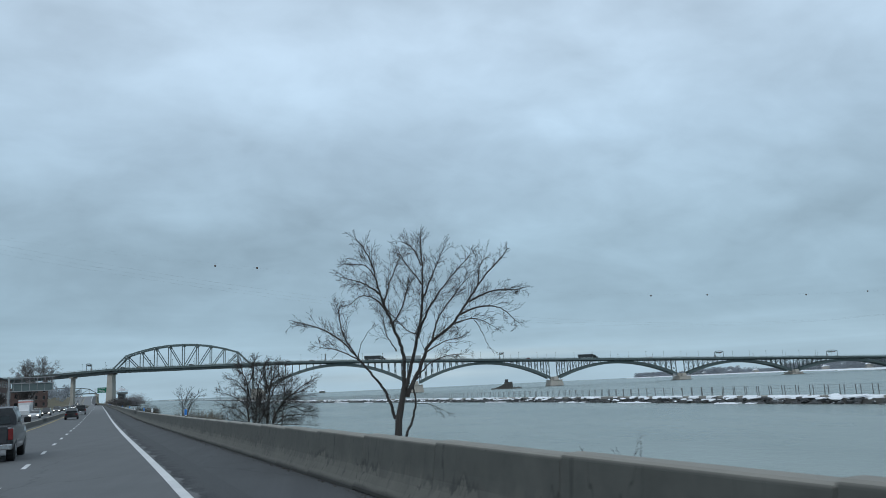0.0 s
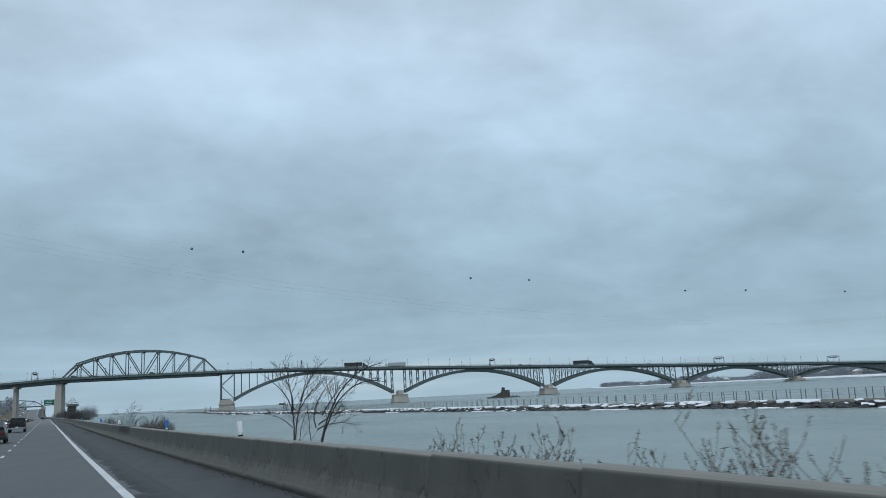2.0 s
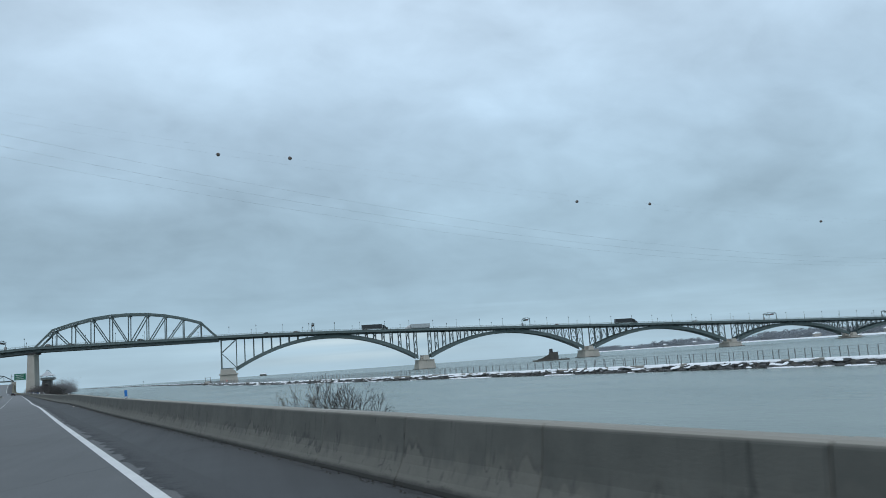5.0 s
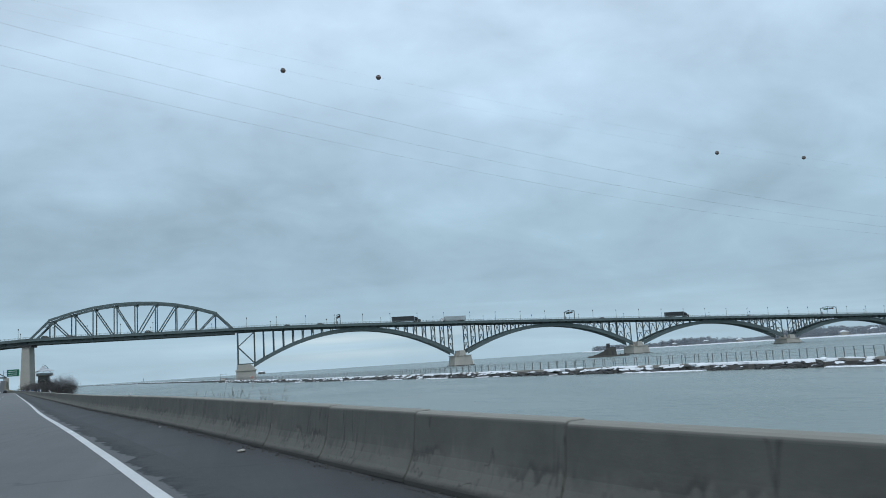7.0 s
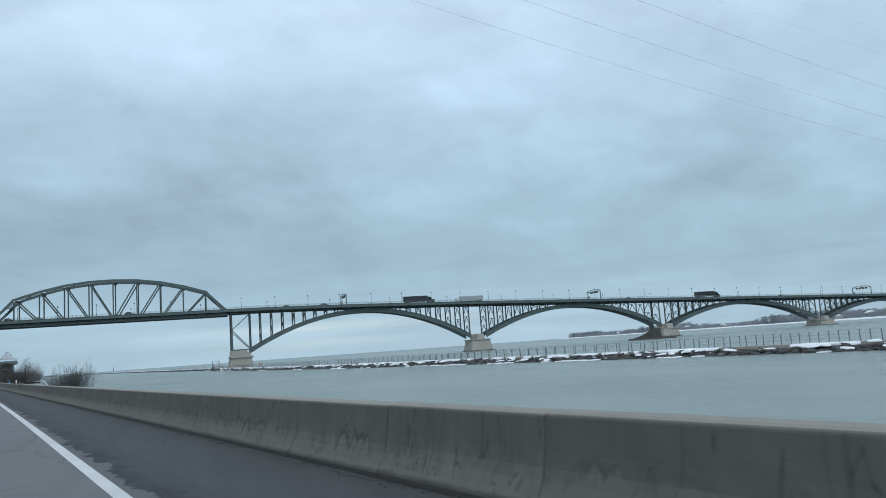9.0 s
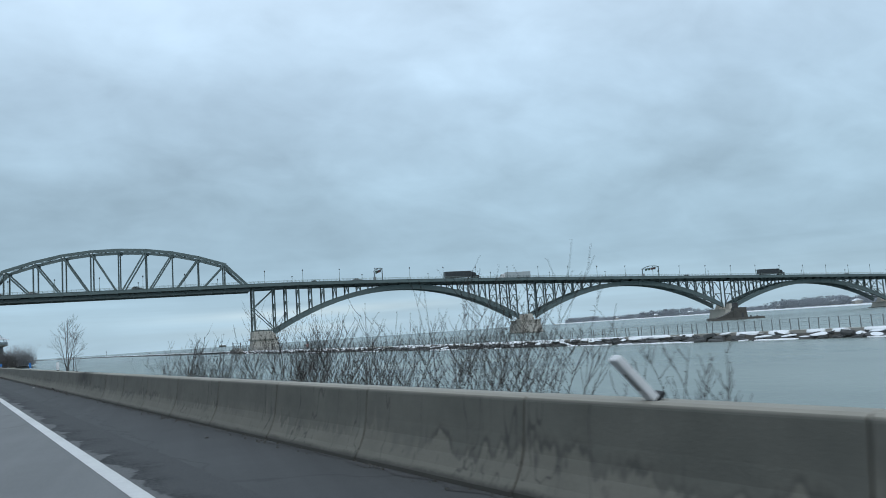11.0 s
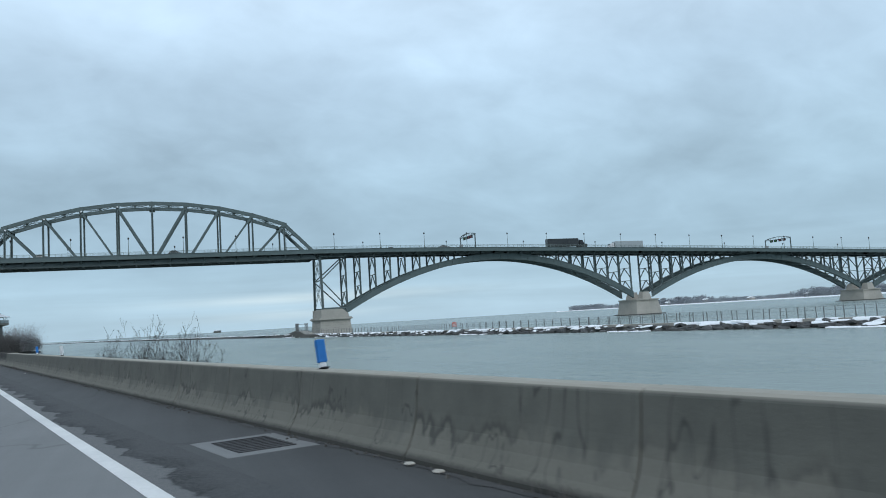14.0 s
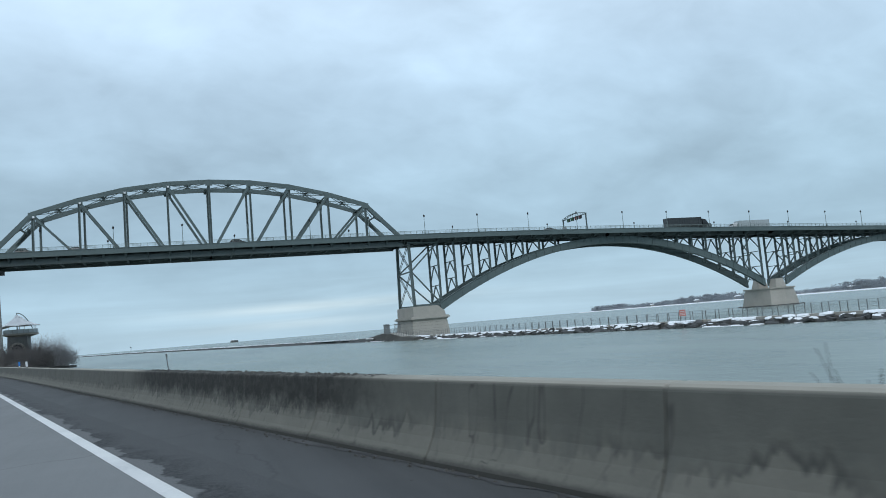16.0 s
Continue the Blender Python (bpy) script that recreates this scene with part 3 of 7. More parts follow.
tagged(strip("yellow_line", -7.25, -7.12, LINE_YELLOW, 0.004), "worn yellow painted line beside the median barrier", "road marking", kind="structure")

# the ragged strip beside the white line, and grime along the barrier's foot
tagged(strip("asphalt_edge", 0.045, 0.95, PATCH, 0.0025, cuts=2, shift=line_shift), "crumbling asphalt edge beside the white line", "asphalt edge", kind="structure")


def silt_rows(s):
    g = shoulder_gap(s)
    reach = 0.10 + 0.16 * noise.noise(Vector((s * 0.35, 0.0, 4.0))) + 0.14 * noise.noise(Vector((s * 1.7, 3.0, 0.0))) + 0.08 * noise.noise(Vector((s * 5.1, 7.0, 0.0)))
    return [g - max(0.015, reach), g + 0.1]


tagged(sheet("barrier_silt", [-20 + 0.25 * k for k in range(2400)], silt_rows, lambda s, l: road_z(s) - 0.006, GRIME), "dark silt and grime along the barrier foot", "silt", kind="structure")

# lane dashes
dash_me = Mesh().box(-0.07, 0.07, -1.15, 1.15, 0.0, 0.004).data("lane_dash", LINE_WHITE)
lane = thing("lane_marking", "row of white painted lane dashes on asphalt", "road marking", kind="structure")
for i in range(58):
    ob = part("lane_dash", dash_me, None, lane)
    ob.matrix_basis = on_road(28.1 - 8.3 * 5 + 8.3 * i, -3.5, 0.003)

# ---- concrete barriers ----
PROFILE = [(0, 0), (0, 0.06), (0.07, 0.16), (0.135, 0.29), (0.175, 0.41), (0.20, 0.56), (0.238, 0.883), (0.25, 0.92), (0.285, 0.941), (0.49, 0.941), (0.52, 0.923), (0.53, 0.0)]


def barrier_mesh(length, mirrored=False):
    rings, cham = [], 0.02
    for y, inset in ((-length / 2, 0.011), (-length / 2 + cham, 0), (length / 2 - cham, 0), (length / 2, 0.011)):
        ring = []
        for x, z in PROFILE:
            x2, z2 = 0.265 + (x - 0.265) * (1 - inset * 3.0), z * (1 - inset)
            ring.append((-x2 if mirrored else x2, y, z2))
        rings.append(ring)
    return Mesh().loft(rings)


SEG = 3.35
barrier = thing("barrier_right", "stained grey concrete safety barrier beside the shoulder", "barrier", kind="structure")
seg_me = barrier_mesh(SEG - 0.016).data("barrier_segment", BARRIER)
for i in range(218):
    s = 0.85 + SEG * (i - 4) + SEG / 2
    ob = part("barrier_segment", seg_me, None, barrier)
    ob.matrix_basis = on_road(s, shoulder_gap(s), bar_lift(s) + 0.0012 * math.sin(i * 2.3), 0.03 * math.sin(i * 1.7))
median = thing("barrier_median", "weathered grey concrete median barrier", "barrier", kind="structure")
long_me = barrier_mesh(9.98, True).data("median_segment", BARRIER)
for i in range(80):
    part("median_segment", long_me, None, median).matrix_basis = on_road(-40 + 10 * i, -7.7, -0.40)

# ---- the bridge: x along it, near truss at y = 0 ----
PANEL = 10.97


def rail_z(x):
    if x < 0:
        return 31.4 + 0.055 * x
    if x <= 110:
        return 31.4 + 0.003 * x
    d = x - 110
    return 31.73 - 0.029 * d * (1 - math.exp(-d / 120))


bridge = thing("bridge", "long grey-green steel bridge with truss and arch spans", "bridge")
NEAR, FAR = 0.0, 12.4
ARCH_NEAR, ARCH_FAR = 1.7, 10.5
TOP = {1: 40.4, 2: 43.8, 3: 46.3, 4: 47.7, 5: 48.1, 6: 47.7, 7: 46.3, 8: 43.8, 9: 40.4}


def low(i):
    return rail_z(PANEL * i) - 3.6


for y in (NEAR, FAR):
    for i in range(0, 10):
        a = (PANEL * i, y, TOP.get(i, low(0) + 1.2))
        b = (PANEL * (i + 1), y, TOP.get(i + 1, low(10) + 1.2))
        end = i in (0, 9)
        lap = (Vector(b) - Vector(a)).normalized() * 0.16
        part("end_post" if end else "top_chord", Mesh().beam(Vector(a) - lap, Vector(b) + lap, 0.75, 1.15), STEEL, bridge)
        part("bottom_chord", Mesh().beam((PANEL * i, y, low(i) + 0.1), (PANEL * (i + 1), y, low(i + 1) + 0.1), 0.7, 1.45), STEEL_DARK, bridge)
    for i in range(1, 10):
        x, w = PANEL * i, 0.44
        post = Mesh().beam((x, y, low(i)), (x, y, TOP[i] - 0.3), 0.06, w)
        for side in (-1, 1):
            post.beam((x + side * w / 2, y, low(i)), (x + side * w / 2, y, TOP[i] - 0.3), 0.62, 0.13)
        part("vertical_post", post, STEEL, bridge)
    for i in range(1, 5):
        for a, b in ((i, i + 1), (10 - i, 9 - i)):
            d = Mesh()
            p, q = Vector((PANEL * a, y, TOP[a] - 0.4)), Vector((PANEL * b, y, low(b) + 0.3))
            for side in (-0.28, 0.28):
                d.beam(p + Vector((0, side, 0)), q + Vector((0, side, 0)), 0.12, 0.62)
            part("diagonal", d, STEEL, bridge)
    for i in range(1, 10):
        g = Mesh()
        c = Vector((PANEL * i, y - 0.42 if y == NEAR else y + 0.42, TOP[i] - 0.35))
        g.beam(c + Vector((-0.95, 0, -0.05)), c + Vector((0.95, 0, -0.05)), 0.06, 1.5)
        part("gusset_plate", g, STEEL, bridge)
# bracing between the two trusses
for i in range(1, 10):
    x = PANEL * i
    s = Mesh()
    for dz in (0.0, -1.5):
        s.beam((x, NEAR, TOP[i] + dz), (x, FAR, TOP[i] + dz), 0.35, 0.3, (1, 0, 0))
    n = 8
    for k in range(n):
        y0, y1 = FAR * k / n, FAR * (k + 1) / n
        a, b = (0, -1.5) if k % 2 else (-1.5, 0)
        s.beam((x, y0, TOP[i] + a), (x, y1, TOP[i] + b), 0.10, 0.10, (1, 0, 0))
    part("sway_frame", s, STEEL, bridge)
    if i in (2, 3, 4, 5, 6, 7, 8):
        for y0, y1 in ((NEAR, 2.6), (FAR, FAR - 2.6)):
            part("knee_brace", Mesh().beam((x, y0, TOP[i] - 4.6), (x, y1, TOP[i] - 1.5), 0.2, 0.25, (1, 0, 0)), STEEL, bridge)
    if i < 9:
        x2 = PANEL * (i + 1)
        lb = Mesh()
        for (ya, yb) in ((NEAR, FAR), (FAR, NEAR)):
            p, q = Vector((x, ya, TOP[i])), Vector((x2, yb, TOP[i + 1]))
            for off in (-0.34, 0.34):
                lb.beam(p + Vector((0, 0, off)), q + Vector((0, 0, off)), 0.16, 0.14)
            for k in range(18):
                h = 0.32 * (-1) ** k
                lb.beam(p.lerp(q, k / 18) + Vector((0, 0, h)), p.lerp(q, (k + 1) / 18) - Vector((0, 0, h)), 0.08, 0.08)
        hub = Vector((x, NEAR, TOP[i])).lerp(Vector((x2, FAR, TOP[i + 1])), 0.5)
        for off in (-0.40, 0.40):
            lb.soft(hub.x - 0.75, hub.x + 0.75, hub.y - 0.75, hub.y + 0.75, hub.z + off - 0.05, hub.z + off + 0.05, 0.01)
        lb.beam(hub - Vector((0, 0, 0.42)), hub + Vector((0, 0, 0.42)), 0.5, 0.5)
        part("top_lateral_brace", lb, STEEL, bridge)
for x0, x1 in ((0, PANEL), (PANEL * 10, PANEL * 9)):
    p = Mesh()
    z0, z1, n = low(0) + 1.2, TOP[1], 8
    for u in (0.70, 0.98):
        p.beam((x0 + (x1 - x0) * u, NEAR, z0 + (z1 - z0) * u), (x0 + (x1 - x0) * u, FAR, z0 + (z1 - z0) * u), 0.35, 0.35, (1, 0, 0))
    for k in range(n):
        a, b = (0.70, 0.98) if k % 2 else (0.98, 0.70)
        p.beam((x0 + (x1 - x0) * a, FAR * k / n, z0 + (z1 - z0) * a), (x0 + (x1 - x0) * b, FAR * (k + 1) / n, z0 + (z1 - z0) * b), 0.14, 0.14, (1, 0, 0))
    for ya, yb in ((NEAR, 3.2), (FAR, FAR - 3.2)):
        p.beam((x0 + (x1 - x0) * 0.42, ya, z0 + (z1 - z0) * 0.42), (x0 + (x1 - x0) * 0.72, yb, z0 + (z1 - z0) * 0.72), 0.3, 0.35, (1, 0, 0))
    for ya, way in ((NEAR, 1), (FAR, -1)):
        for k in range(5):
            u0, u1 = 0.36 + 0.085 * k, 0.36 + 0.085 * (k + 1)
            wide0, wide1 = 0.35 + 0.11 * k * k, 0.35 + 0.11 * (k + 1) ** 2
            a, b = (Vector((x0 + (x1 - x0) * u, ya, z0 + (z1 - z0) * u)) for u in (u0, u1))
            p.loft([[a, a + Vector((0, way * wide0, 0)), a + Vector((0, way * wide0, 0.3)), a + Vector((0, 0, 0.3))], [b, b + Vector((0, way * wide1, 0)), b + Vector((0, way * wide1, 0.3)), b + Vector((0, 0, 0.3))]])
    part("portal_frame", p, STEEL, bridge)

# deck, in stretches
EDGE_NEAR, EDGE_FAR = -2.1, 14.5
SPANS = [(-150, -60), (-60, 0), (0, 54.85), (54.85, 109.7), (109.7, 180), (180, 247.3), (247.3, 310), (310, 374), (374, 436), (436, 497), (497, 555), (555, 612.8), (612.8, 670), (670, 760), (760, 900)]


def along(x0, x1, step):
    n = max(1, round((x1 - x0) / step))
    return [x0 + (x1 - x0) * i / n for i in range(n + 1)]


def extrude(m, xs, y0, y1, top, bottom):
    rings = []
    for x in xs:
        r = rail_z(x)
        rings.append([(x, y0, r - bottom), (x, y1, r - bottom), (x, y1, r - top), (x, y0, r - top)])
    return m.loft(rings)


for x0, x1 in SPANS:
    xs = along(x0, x1, 9)
    part("deck_slab", extrude(Mesh(), xs, EDGE_NEAR + 0.25, EDGE_FAR - 0.25, 1.15, 1.55), CONCRETE, bridge)
    for y0 in (EDGE_NEAR, EDGE_FAR - 0.22):
        part("fascia_girder", extrude(extrude(Mesh(), xs, y0, y0 + 0.22, 1.0, 2.45), xs, y0 - 0.12, y0 + 0.34, 0.9, 1.06), STEEL, bridge)
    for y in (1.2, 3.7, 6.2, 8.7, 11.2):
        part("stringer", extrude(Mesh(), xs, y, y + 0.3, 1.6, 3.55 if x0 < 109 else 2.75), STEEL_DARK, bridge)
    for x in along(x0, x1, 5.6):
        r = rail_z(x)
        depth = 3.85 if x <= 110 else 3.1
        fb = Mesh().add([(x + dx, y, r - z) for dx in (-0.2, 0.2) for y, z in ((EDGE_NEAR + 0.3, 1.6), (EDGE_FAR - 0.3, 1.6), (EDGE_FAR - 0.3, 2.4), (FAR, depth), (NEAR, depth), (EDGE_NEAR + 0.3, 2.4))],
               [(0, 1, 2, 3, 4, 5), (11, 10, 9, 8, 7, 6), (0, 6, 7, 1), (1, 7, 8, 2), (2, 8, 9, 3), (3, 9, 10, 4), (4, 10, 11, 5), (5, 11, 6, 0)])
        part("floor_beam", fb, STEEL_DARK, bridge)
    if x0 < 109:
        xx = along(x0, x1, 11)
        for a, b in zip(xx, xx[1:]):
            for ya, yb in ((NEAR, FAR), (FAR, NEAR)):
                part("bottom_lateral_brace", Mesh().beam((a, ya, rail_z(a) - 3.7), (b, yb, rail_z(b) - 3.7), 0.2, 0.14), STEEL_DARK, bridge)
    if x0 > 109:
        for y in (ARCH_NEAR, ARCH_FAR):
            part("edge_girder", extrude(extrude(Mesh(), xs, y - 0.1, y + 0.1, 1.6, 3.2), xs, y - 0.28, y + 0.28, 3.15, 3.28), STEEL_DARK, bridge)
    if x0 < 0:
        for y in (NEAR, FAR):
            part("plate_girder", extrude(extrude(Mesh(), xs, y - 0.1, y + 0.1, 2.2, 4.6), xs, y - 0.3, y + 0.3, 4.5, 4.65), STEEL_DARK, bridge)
    for y in (EDGE_NEAR + 0.1, EDGE_FAR - 0.1):
        rl = Mesh()
        extrude(rl, xs, y - 0.06, y + 0.06, -0.03, 0.07)
        extrude(rl, xs, y - 0.03, y + 0.03, 0.28, 0.34)
        extrude(rl, xs, y - 0.03, y + 0.03, 0.56, 0.62)
        for x in along(x0, x1, 1.83):
            rl.beam((x, y, rail_z(x) - 0.95), (x, y, rail_z(x)), 0.09, 0.11)
        part("railing", rl, RAILING_PAINT, bridge)

for i in (1, 2, 3, 4):
    part("node_lamp", Mesh().soft(PANEL * i + 0.05, PANEL * i + 0.55, NEAR - 0.72, NEAR - 0.46, TOP[i] - 1.15, TOP[i] - 0.65, 0.06), SNOW, bridge, "small white lamp housing")

# arches: springing x at both ends and the height of the soffit there
ARCHES = [(120.2, 243.0, 7.4, 7.2), (252.4, 369.6, 7.3, 6.0), (378.4, 491.6, 6.0, 4.3), (503.2, 608.6, 4.2, 2.8), (617.0, 722.0, 2.8, 1.8)]


def soffit(a, x):
    xa, xb, za, zb = a
    u = (x - xa) / (xb - xa)
    crown = rail_z((xa + xb) / 2) - 5.4
    base = za + (zb - za) * u
    mid = (za + zb) / 2
    return base + (crown - mid) * (1 - (2 * u - 1) ** 2)


def extrados(a, x):
    xa, xb, za, zb = a
    u = (x - xa) / (xb - xa)
    slope = (soffit(a, x + 0.1) - soffit(a, x - 0.1)) / 0.2
    return soffit(a, x) + 2.25 * math.sqrt(1 + slope * slope)


for a in ARCHES:
    xa, xb, za, zb = a
    for y in (ARCH_NEAR, ARCH_FAR):
        rib, flange = Mesh(), Mesh()
        xs = [xa + (xb - xa) * i / 40 for i in range(41)]
        rib.loft([[(x, y - 0.42, soffit(a, x) + 0.05), (x, y + 0.42, soffit(a, x) + 0.05), (x, y + 0.42, extrados(a, x) - 0.05), (x, y - 0.42, extrados(a, x) - 0.05)] for x in xs])
        for f, d in ((soffit, 0.0), (extrados, -0.12)):
            flange.loft([[(x, y - 0.62, f(a, x) + d), (x, y + 0.62, f(a, x) + d), (x, y + 0.62, f(a, x) + d + 0.12), (x, y - 0.62, f(a, x) + d + 0.12)] for x in xs])
        r = part("arch_rib", rib, STEEL, bridge)
        part("flange", flange, STEEL, r)
        stiff = Mesh()
        for x in [xa + (xb - xa) * (i + 0.5) / 42 for i in range(42)]:
            for side in (-0.47, 0.47):
                stiff.beam((x, y + side, soffit(a, x) + 0.1), (x, y + side, extrados(a, x) - 0.1), 0.10, 0.05)
        tagged(part("stiffener", stiff, STEEL, r), kind="stuff")
    n = 21
    step = (xb - xa) / n
    brace = Mesh()
    for i in range(n):
        x0, x1 = xa + step * i, xa + step * (i + 1)
        for ya, yb in ((ARCH_NEAR, ARCH_FAR), (ARCH_FAR, ARCH_NEAR)):
            brace.beam((x0, ya, (soffit(a, x0) + extrados(a, x0)) / 2), (x1, yb, (soffit(a, x1) + extrados(a, x1)) / 2), 0.22, 0.22)
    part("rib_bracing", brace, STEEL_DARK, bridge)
    for i in range(0, n + 1):
        x = xa + step * i if 0 < i < n else (xa + 0.5 if i == 0 else xb - 0.5)
        top, base = rail_z(x) - 3.1, extrados(a, x) - 0.1
        if top - base < 0.5:
            continue
        for y in (ARCH_NEAR, ARCH_FAR):
            col = Mesh()
            for side in (-0.24, 0.24):
                col.beam((x + side, y, base), (x + side, y, top), 0.5, 0.09)
            col.beam((x, y, base), (x, y, top), 0.06, 0.46)
            part("spandrel_column", col, STEEL, bridge)
        tall = top - base
        levels = max(1, round(tall / 6.0))
        fr = Mesh()
        for k in range(levels):
            z0, z1 = base + tall * k / levels, base + tall * (k + 1) / levels
            apex = z1 - 0.15 * (z1 - z0)
            if tall > 2.2:
                fr.beam((x, ARCH_NEAR, z0 + 0.2), (x, (ARCH_NEAR + ARCH_FAR) / 2, apex), 0.3, 0.3, (1, 0, 0))
                fr.beam((x, ARCH_FAR, z0 + 0.2), (x, (ARCH_NEAR + ARCH_FAR) / 2, apex), 0.3, 0.3, (1, 0, 0))
            fr.beam((x, ARCH_NEAR, apex), (x, ARCH_FAR, apex), 0.24, 0.24, (1, 0, 0))
        part("cross_frame", fr, STEEL, bridge)

# the braced tower on the first pier
XT, ZT0, ZT1 = 111.1, 9.2, rail_z(109) - 3.0
ZM = (ZT0 + ZT1) / 2 + 0.8


def leg_y(y, z):
    """The legs stand a little wider apart at the foot."""
    out = 1.6 * (ZT1 - z) / (ZT1 - ZT0)
    return y - out if y == NEAR else y + out


for y, arch_y in ((NEAR, ARCH_NEAR), (FAR, ARCH_FAR)):
    leg = Mesh()
    for side in (-0.34, 0.34):
        leg.beam((XT + side, leg_y(y, ZT0), ZT0 - 0.1), (XT + side, leg_y(y, ZT1), ZT1), 0.62, 0.14)
    leg.beam((XT, leg_y(y, ZT0), ZT0 - 0.1), (XT, leg_y(y, ZT1), ZT1), 0.10, 0.60)
    part("tower_leg", leg, STEEL, bridge)
    for z in (ZT0 + 0.4, ZT1 - 0.3):
        part("tower_strut", Mesh().beam((XT, leg_y(y, z), z), (120.8, arch_y, z), 0.4, 0.42), STEEL, bridge)
    for z in (ZT1 - 0.6, ZT0 + 0.7):
        part("tower_diagonal", Mesh().beam((120.5, arch_y, z), (XT, leg_y(y, ZM), ZM), 0.34, 0.40), STEEL, bridge)
part("tower_strut", Mesh().beam((XT, leg_y(NEAR, ZM), ZM), (XT, leg_y(FAR, ZM), ZM), 0.3, 0.4, (1, 0, 0)), STEEL, bridge)
part("tower_strut", Mesh().beam((XT, NEAR, ZT1 - 0.2), (XT, FAR, ZT1 - 0.2), 0.4, 0.6, (1, 0, 0)), STEEL, bridge)
part("bearing_beam", Mesh().beam((XT - 1.6, NEAR - 0.6, ZT1 + 0.15), (XT - 1.6, FAR + 0.6, ZT1 + 0.15), 1.4, 0.5, (1, 0, 0)), STEEL_DARK, bridge)
for z0, z1 in ((ZT0 + 0.4, ZM), (ZM, ZT1 - 0.2)):
    for ya, yb in ((NEAR, FAR), (FAR, NEAR)):
        brace = Mesh()
        for side in (-0.2, 0.2):
            brace.beam((XT + side, leg_y(ya, z0), z0), (XT + side, leg_y(yb, z1), z1), 0.10, 0.26, (1, 0, 0))
        part("tower_cross_brace", brace, STEEL, bridge)


def pier_block(m, x0, x1, y0, y1, z0, z1, taper, cut=0.0):
    """A tapered block; cut draws its two y ends out into cutwaters."""
    rings = []
    for k in range(5):
        u = k / 4
        z, d = z0 + (z1 - z0) * u, taper * (1 - u)
        a, b, c, e, xm = x0 - d, x1 + d, y0 - d, y1 + d, (x0 + x1) / 2
        rings.append([(a, c, z), (xm, c - cut, z), (b, c, z), (b, e, z), (xm, e + cut, z), (a, e, z)])
    return m.loft(rings)


def water_pier(xc, z_top, z_spring, half, name="pier"):
    p = thing(name, "pale weathered concrete bridge pier standing in the river", "bridge pier", "river piers")
    ledge = max(z_spring - 0.7, 1.6)
    part("shaft", pier_block(Mesh(), xc - half, xc + half, -0.2, FAR + 0.2, -1.5, ledge - 0.45, 1.2, 1.4), PIER_STONE, p)
    part("ledge", pier_block(Mesh(), xc - half - 0.4, xc + half + 0.4, -0.6, FAR + 0.6, ledge - 0.5, ledge, 0.0, 1.5), PIER_STONE, p)
    for y in (ARCH_NEAR, ARCH_FAR):
        part("skewback", pier_block(Mesh(), xc - half * 0.30, xc + half * 0.30, y - 1.2, y + 1.2, ledge - 0.05, z_top - 0.6, 0.7), PIER_STONE, p)
    part("footing", pier_block(Mesh(), xc - half - 1.5, xc + half + 1.5, -2.8, FAR + 2.8, -1.5, 0.35, 0.3, 1.6), DARK_STONE, p)
    return p


for xc, zt, zs in ((247.8, 10.2, 7.2), (374.0, 8.8, 6.0), (497.4, 6.8, 4.2), (612.8, 5.2, 2.8), (726.0, 4.2, 1.8)):
    water_pier(xc + 0.6, zt, zs, 5.3)

p1 = thing("pier", "broad pale concrete pier with a moulded ledge under the truss end", "bridge pier", "river piers")
part("shaft", pier_block(Mesh(), 110.05, 120.65, -1.9, FAR + 1.9, -1.5, 5.3, 0.7), DARK_STONE, p1)
for k in range(7):
    lo, hi = -1.0 + 0.9 * k, -1.0 + 0.9 * k + 0.875
    out0, out1 = 0.7 * (5.3 - lo) / 6.8, 0.7 * (5.3 - hi) / 6.8
    part("stone_course", pier_block(Mesh(), 110.0 - out1, 120.7 + out1, -1.95 - out1, FAR + 1.95 + out1, lo, min(hi, 5.28), out0 - out1), PIER_STONE, p1)
for lo, hi, out in ((5.25, 5.55, 0.35), (5.5, 5.95, 0.75), (5.9, 6.25, 0.45)):
    part("ledge", pier_block(Mesh(), 110.0 - out, 120.7 + out, -2.0 - out, FAR + 2.0 + out, lo, hi, 0.0), PIER_STONE, p1)
part("cap", Mesh().loft([[(110.2, y, 6.2), (120.3, y, 6.2), (120.0, y, 7.5), (118.1, y, 9.1), (117.7, y, 9.2), (110.3, y, 9.2)] for y in (-2.4, FAR + 2.4)]), PIER_STONE, p1)

p0 = thing("pier", "tall tapered pale concrete pier at the shore end of the truss", "bridge pier", "shore piers")
part("shaft", pier_block(Mesh(), -3.0, 0.7, 0.3, FAR - 0.3, 1.0, 26.2, 0.70), PIER_STONE, p0)
part("bearing_block", pier_block(Mesh(), -3.4, 1.9, -0.9, FAR + 0.9, 26.2, 27.15, 0.0), ROOF_DARK, p0)
p00 = thing("pier", "slim pale concrete approach pier with a wide crosshead", "bridge pier", "shore piers")
part("column", pier_block(Mesh(), -31.2, -29.2, 3.2, FAR - 3.2, 1.0, 24.2, 0.3), PIER_STONE, p00)
part("crosshead", pier_block(Mesh(), -31.4, -29.0, -0.9, FAR + 0.9, 24.1, 25.2, 0.0), PIER_STONE, p00)
for xx in (-62.0, -95.0):
    copy_thing(p00, pose(xx + 30.2, 0, rail_z(xx) - rail_z(-30.2)))

# ---- things on the bridge ----


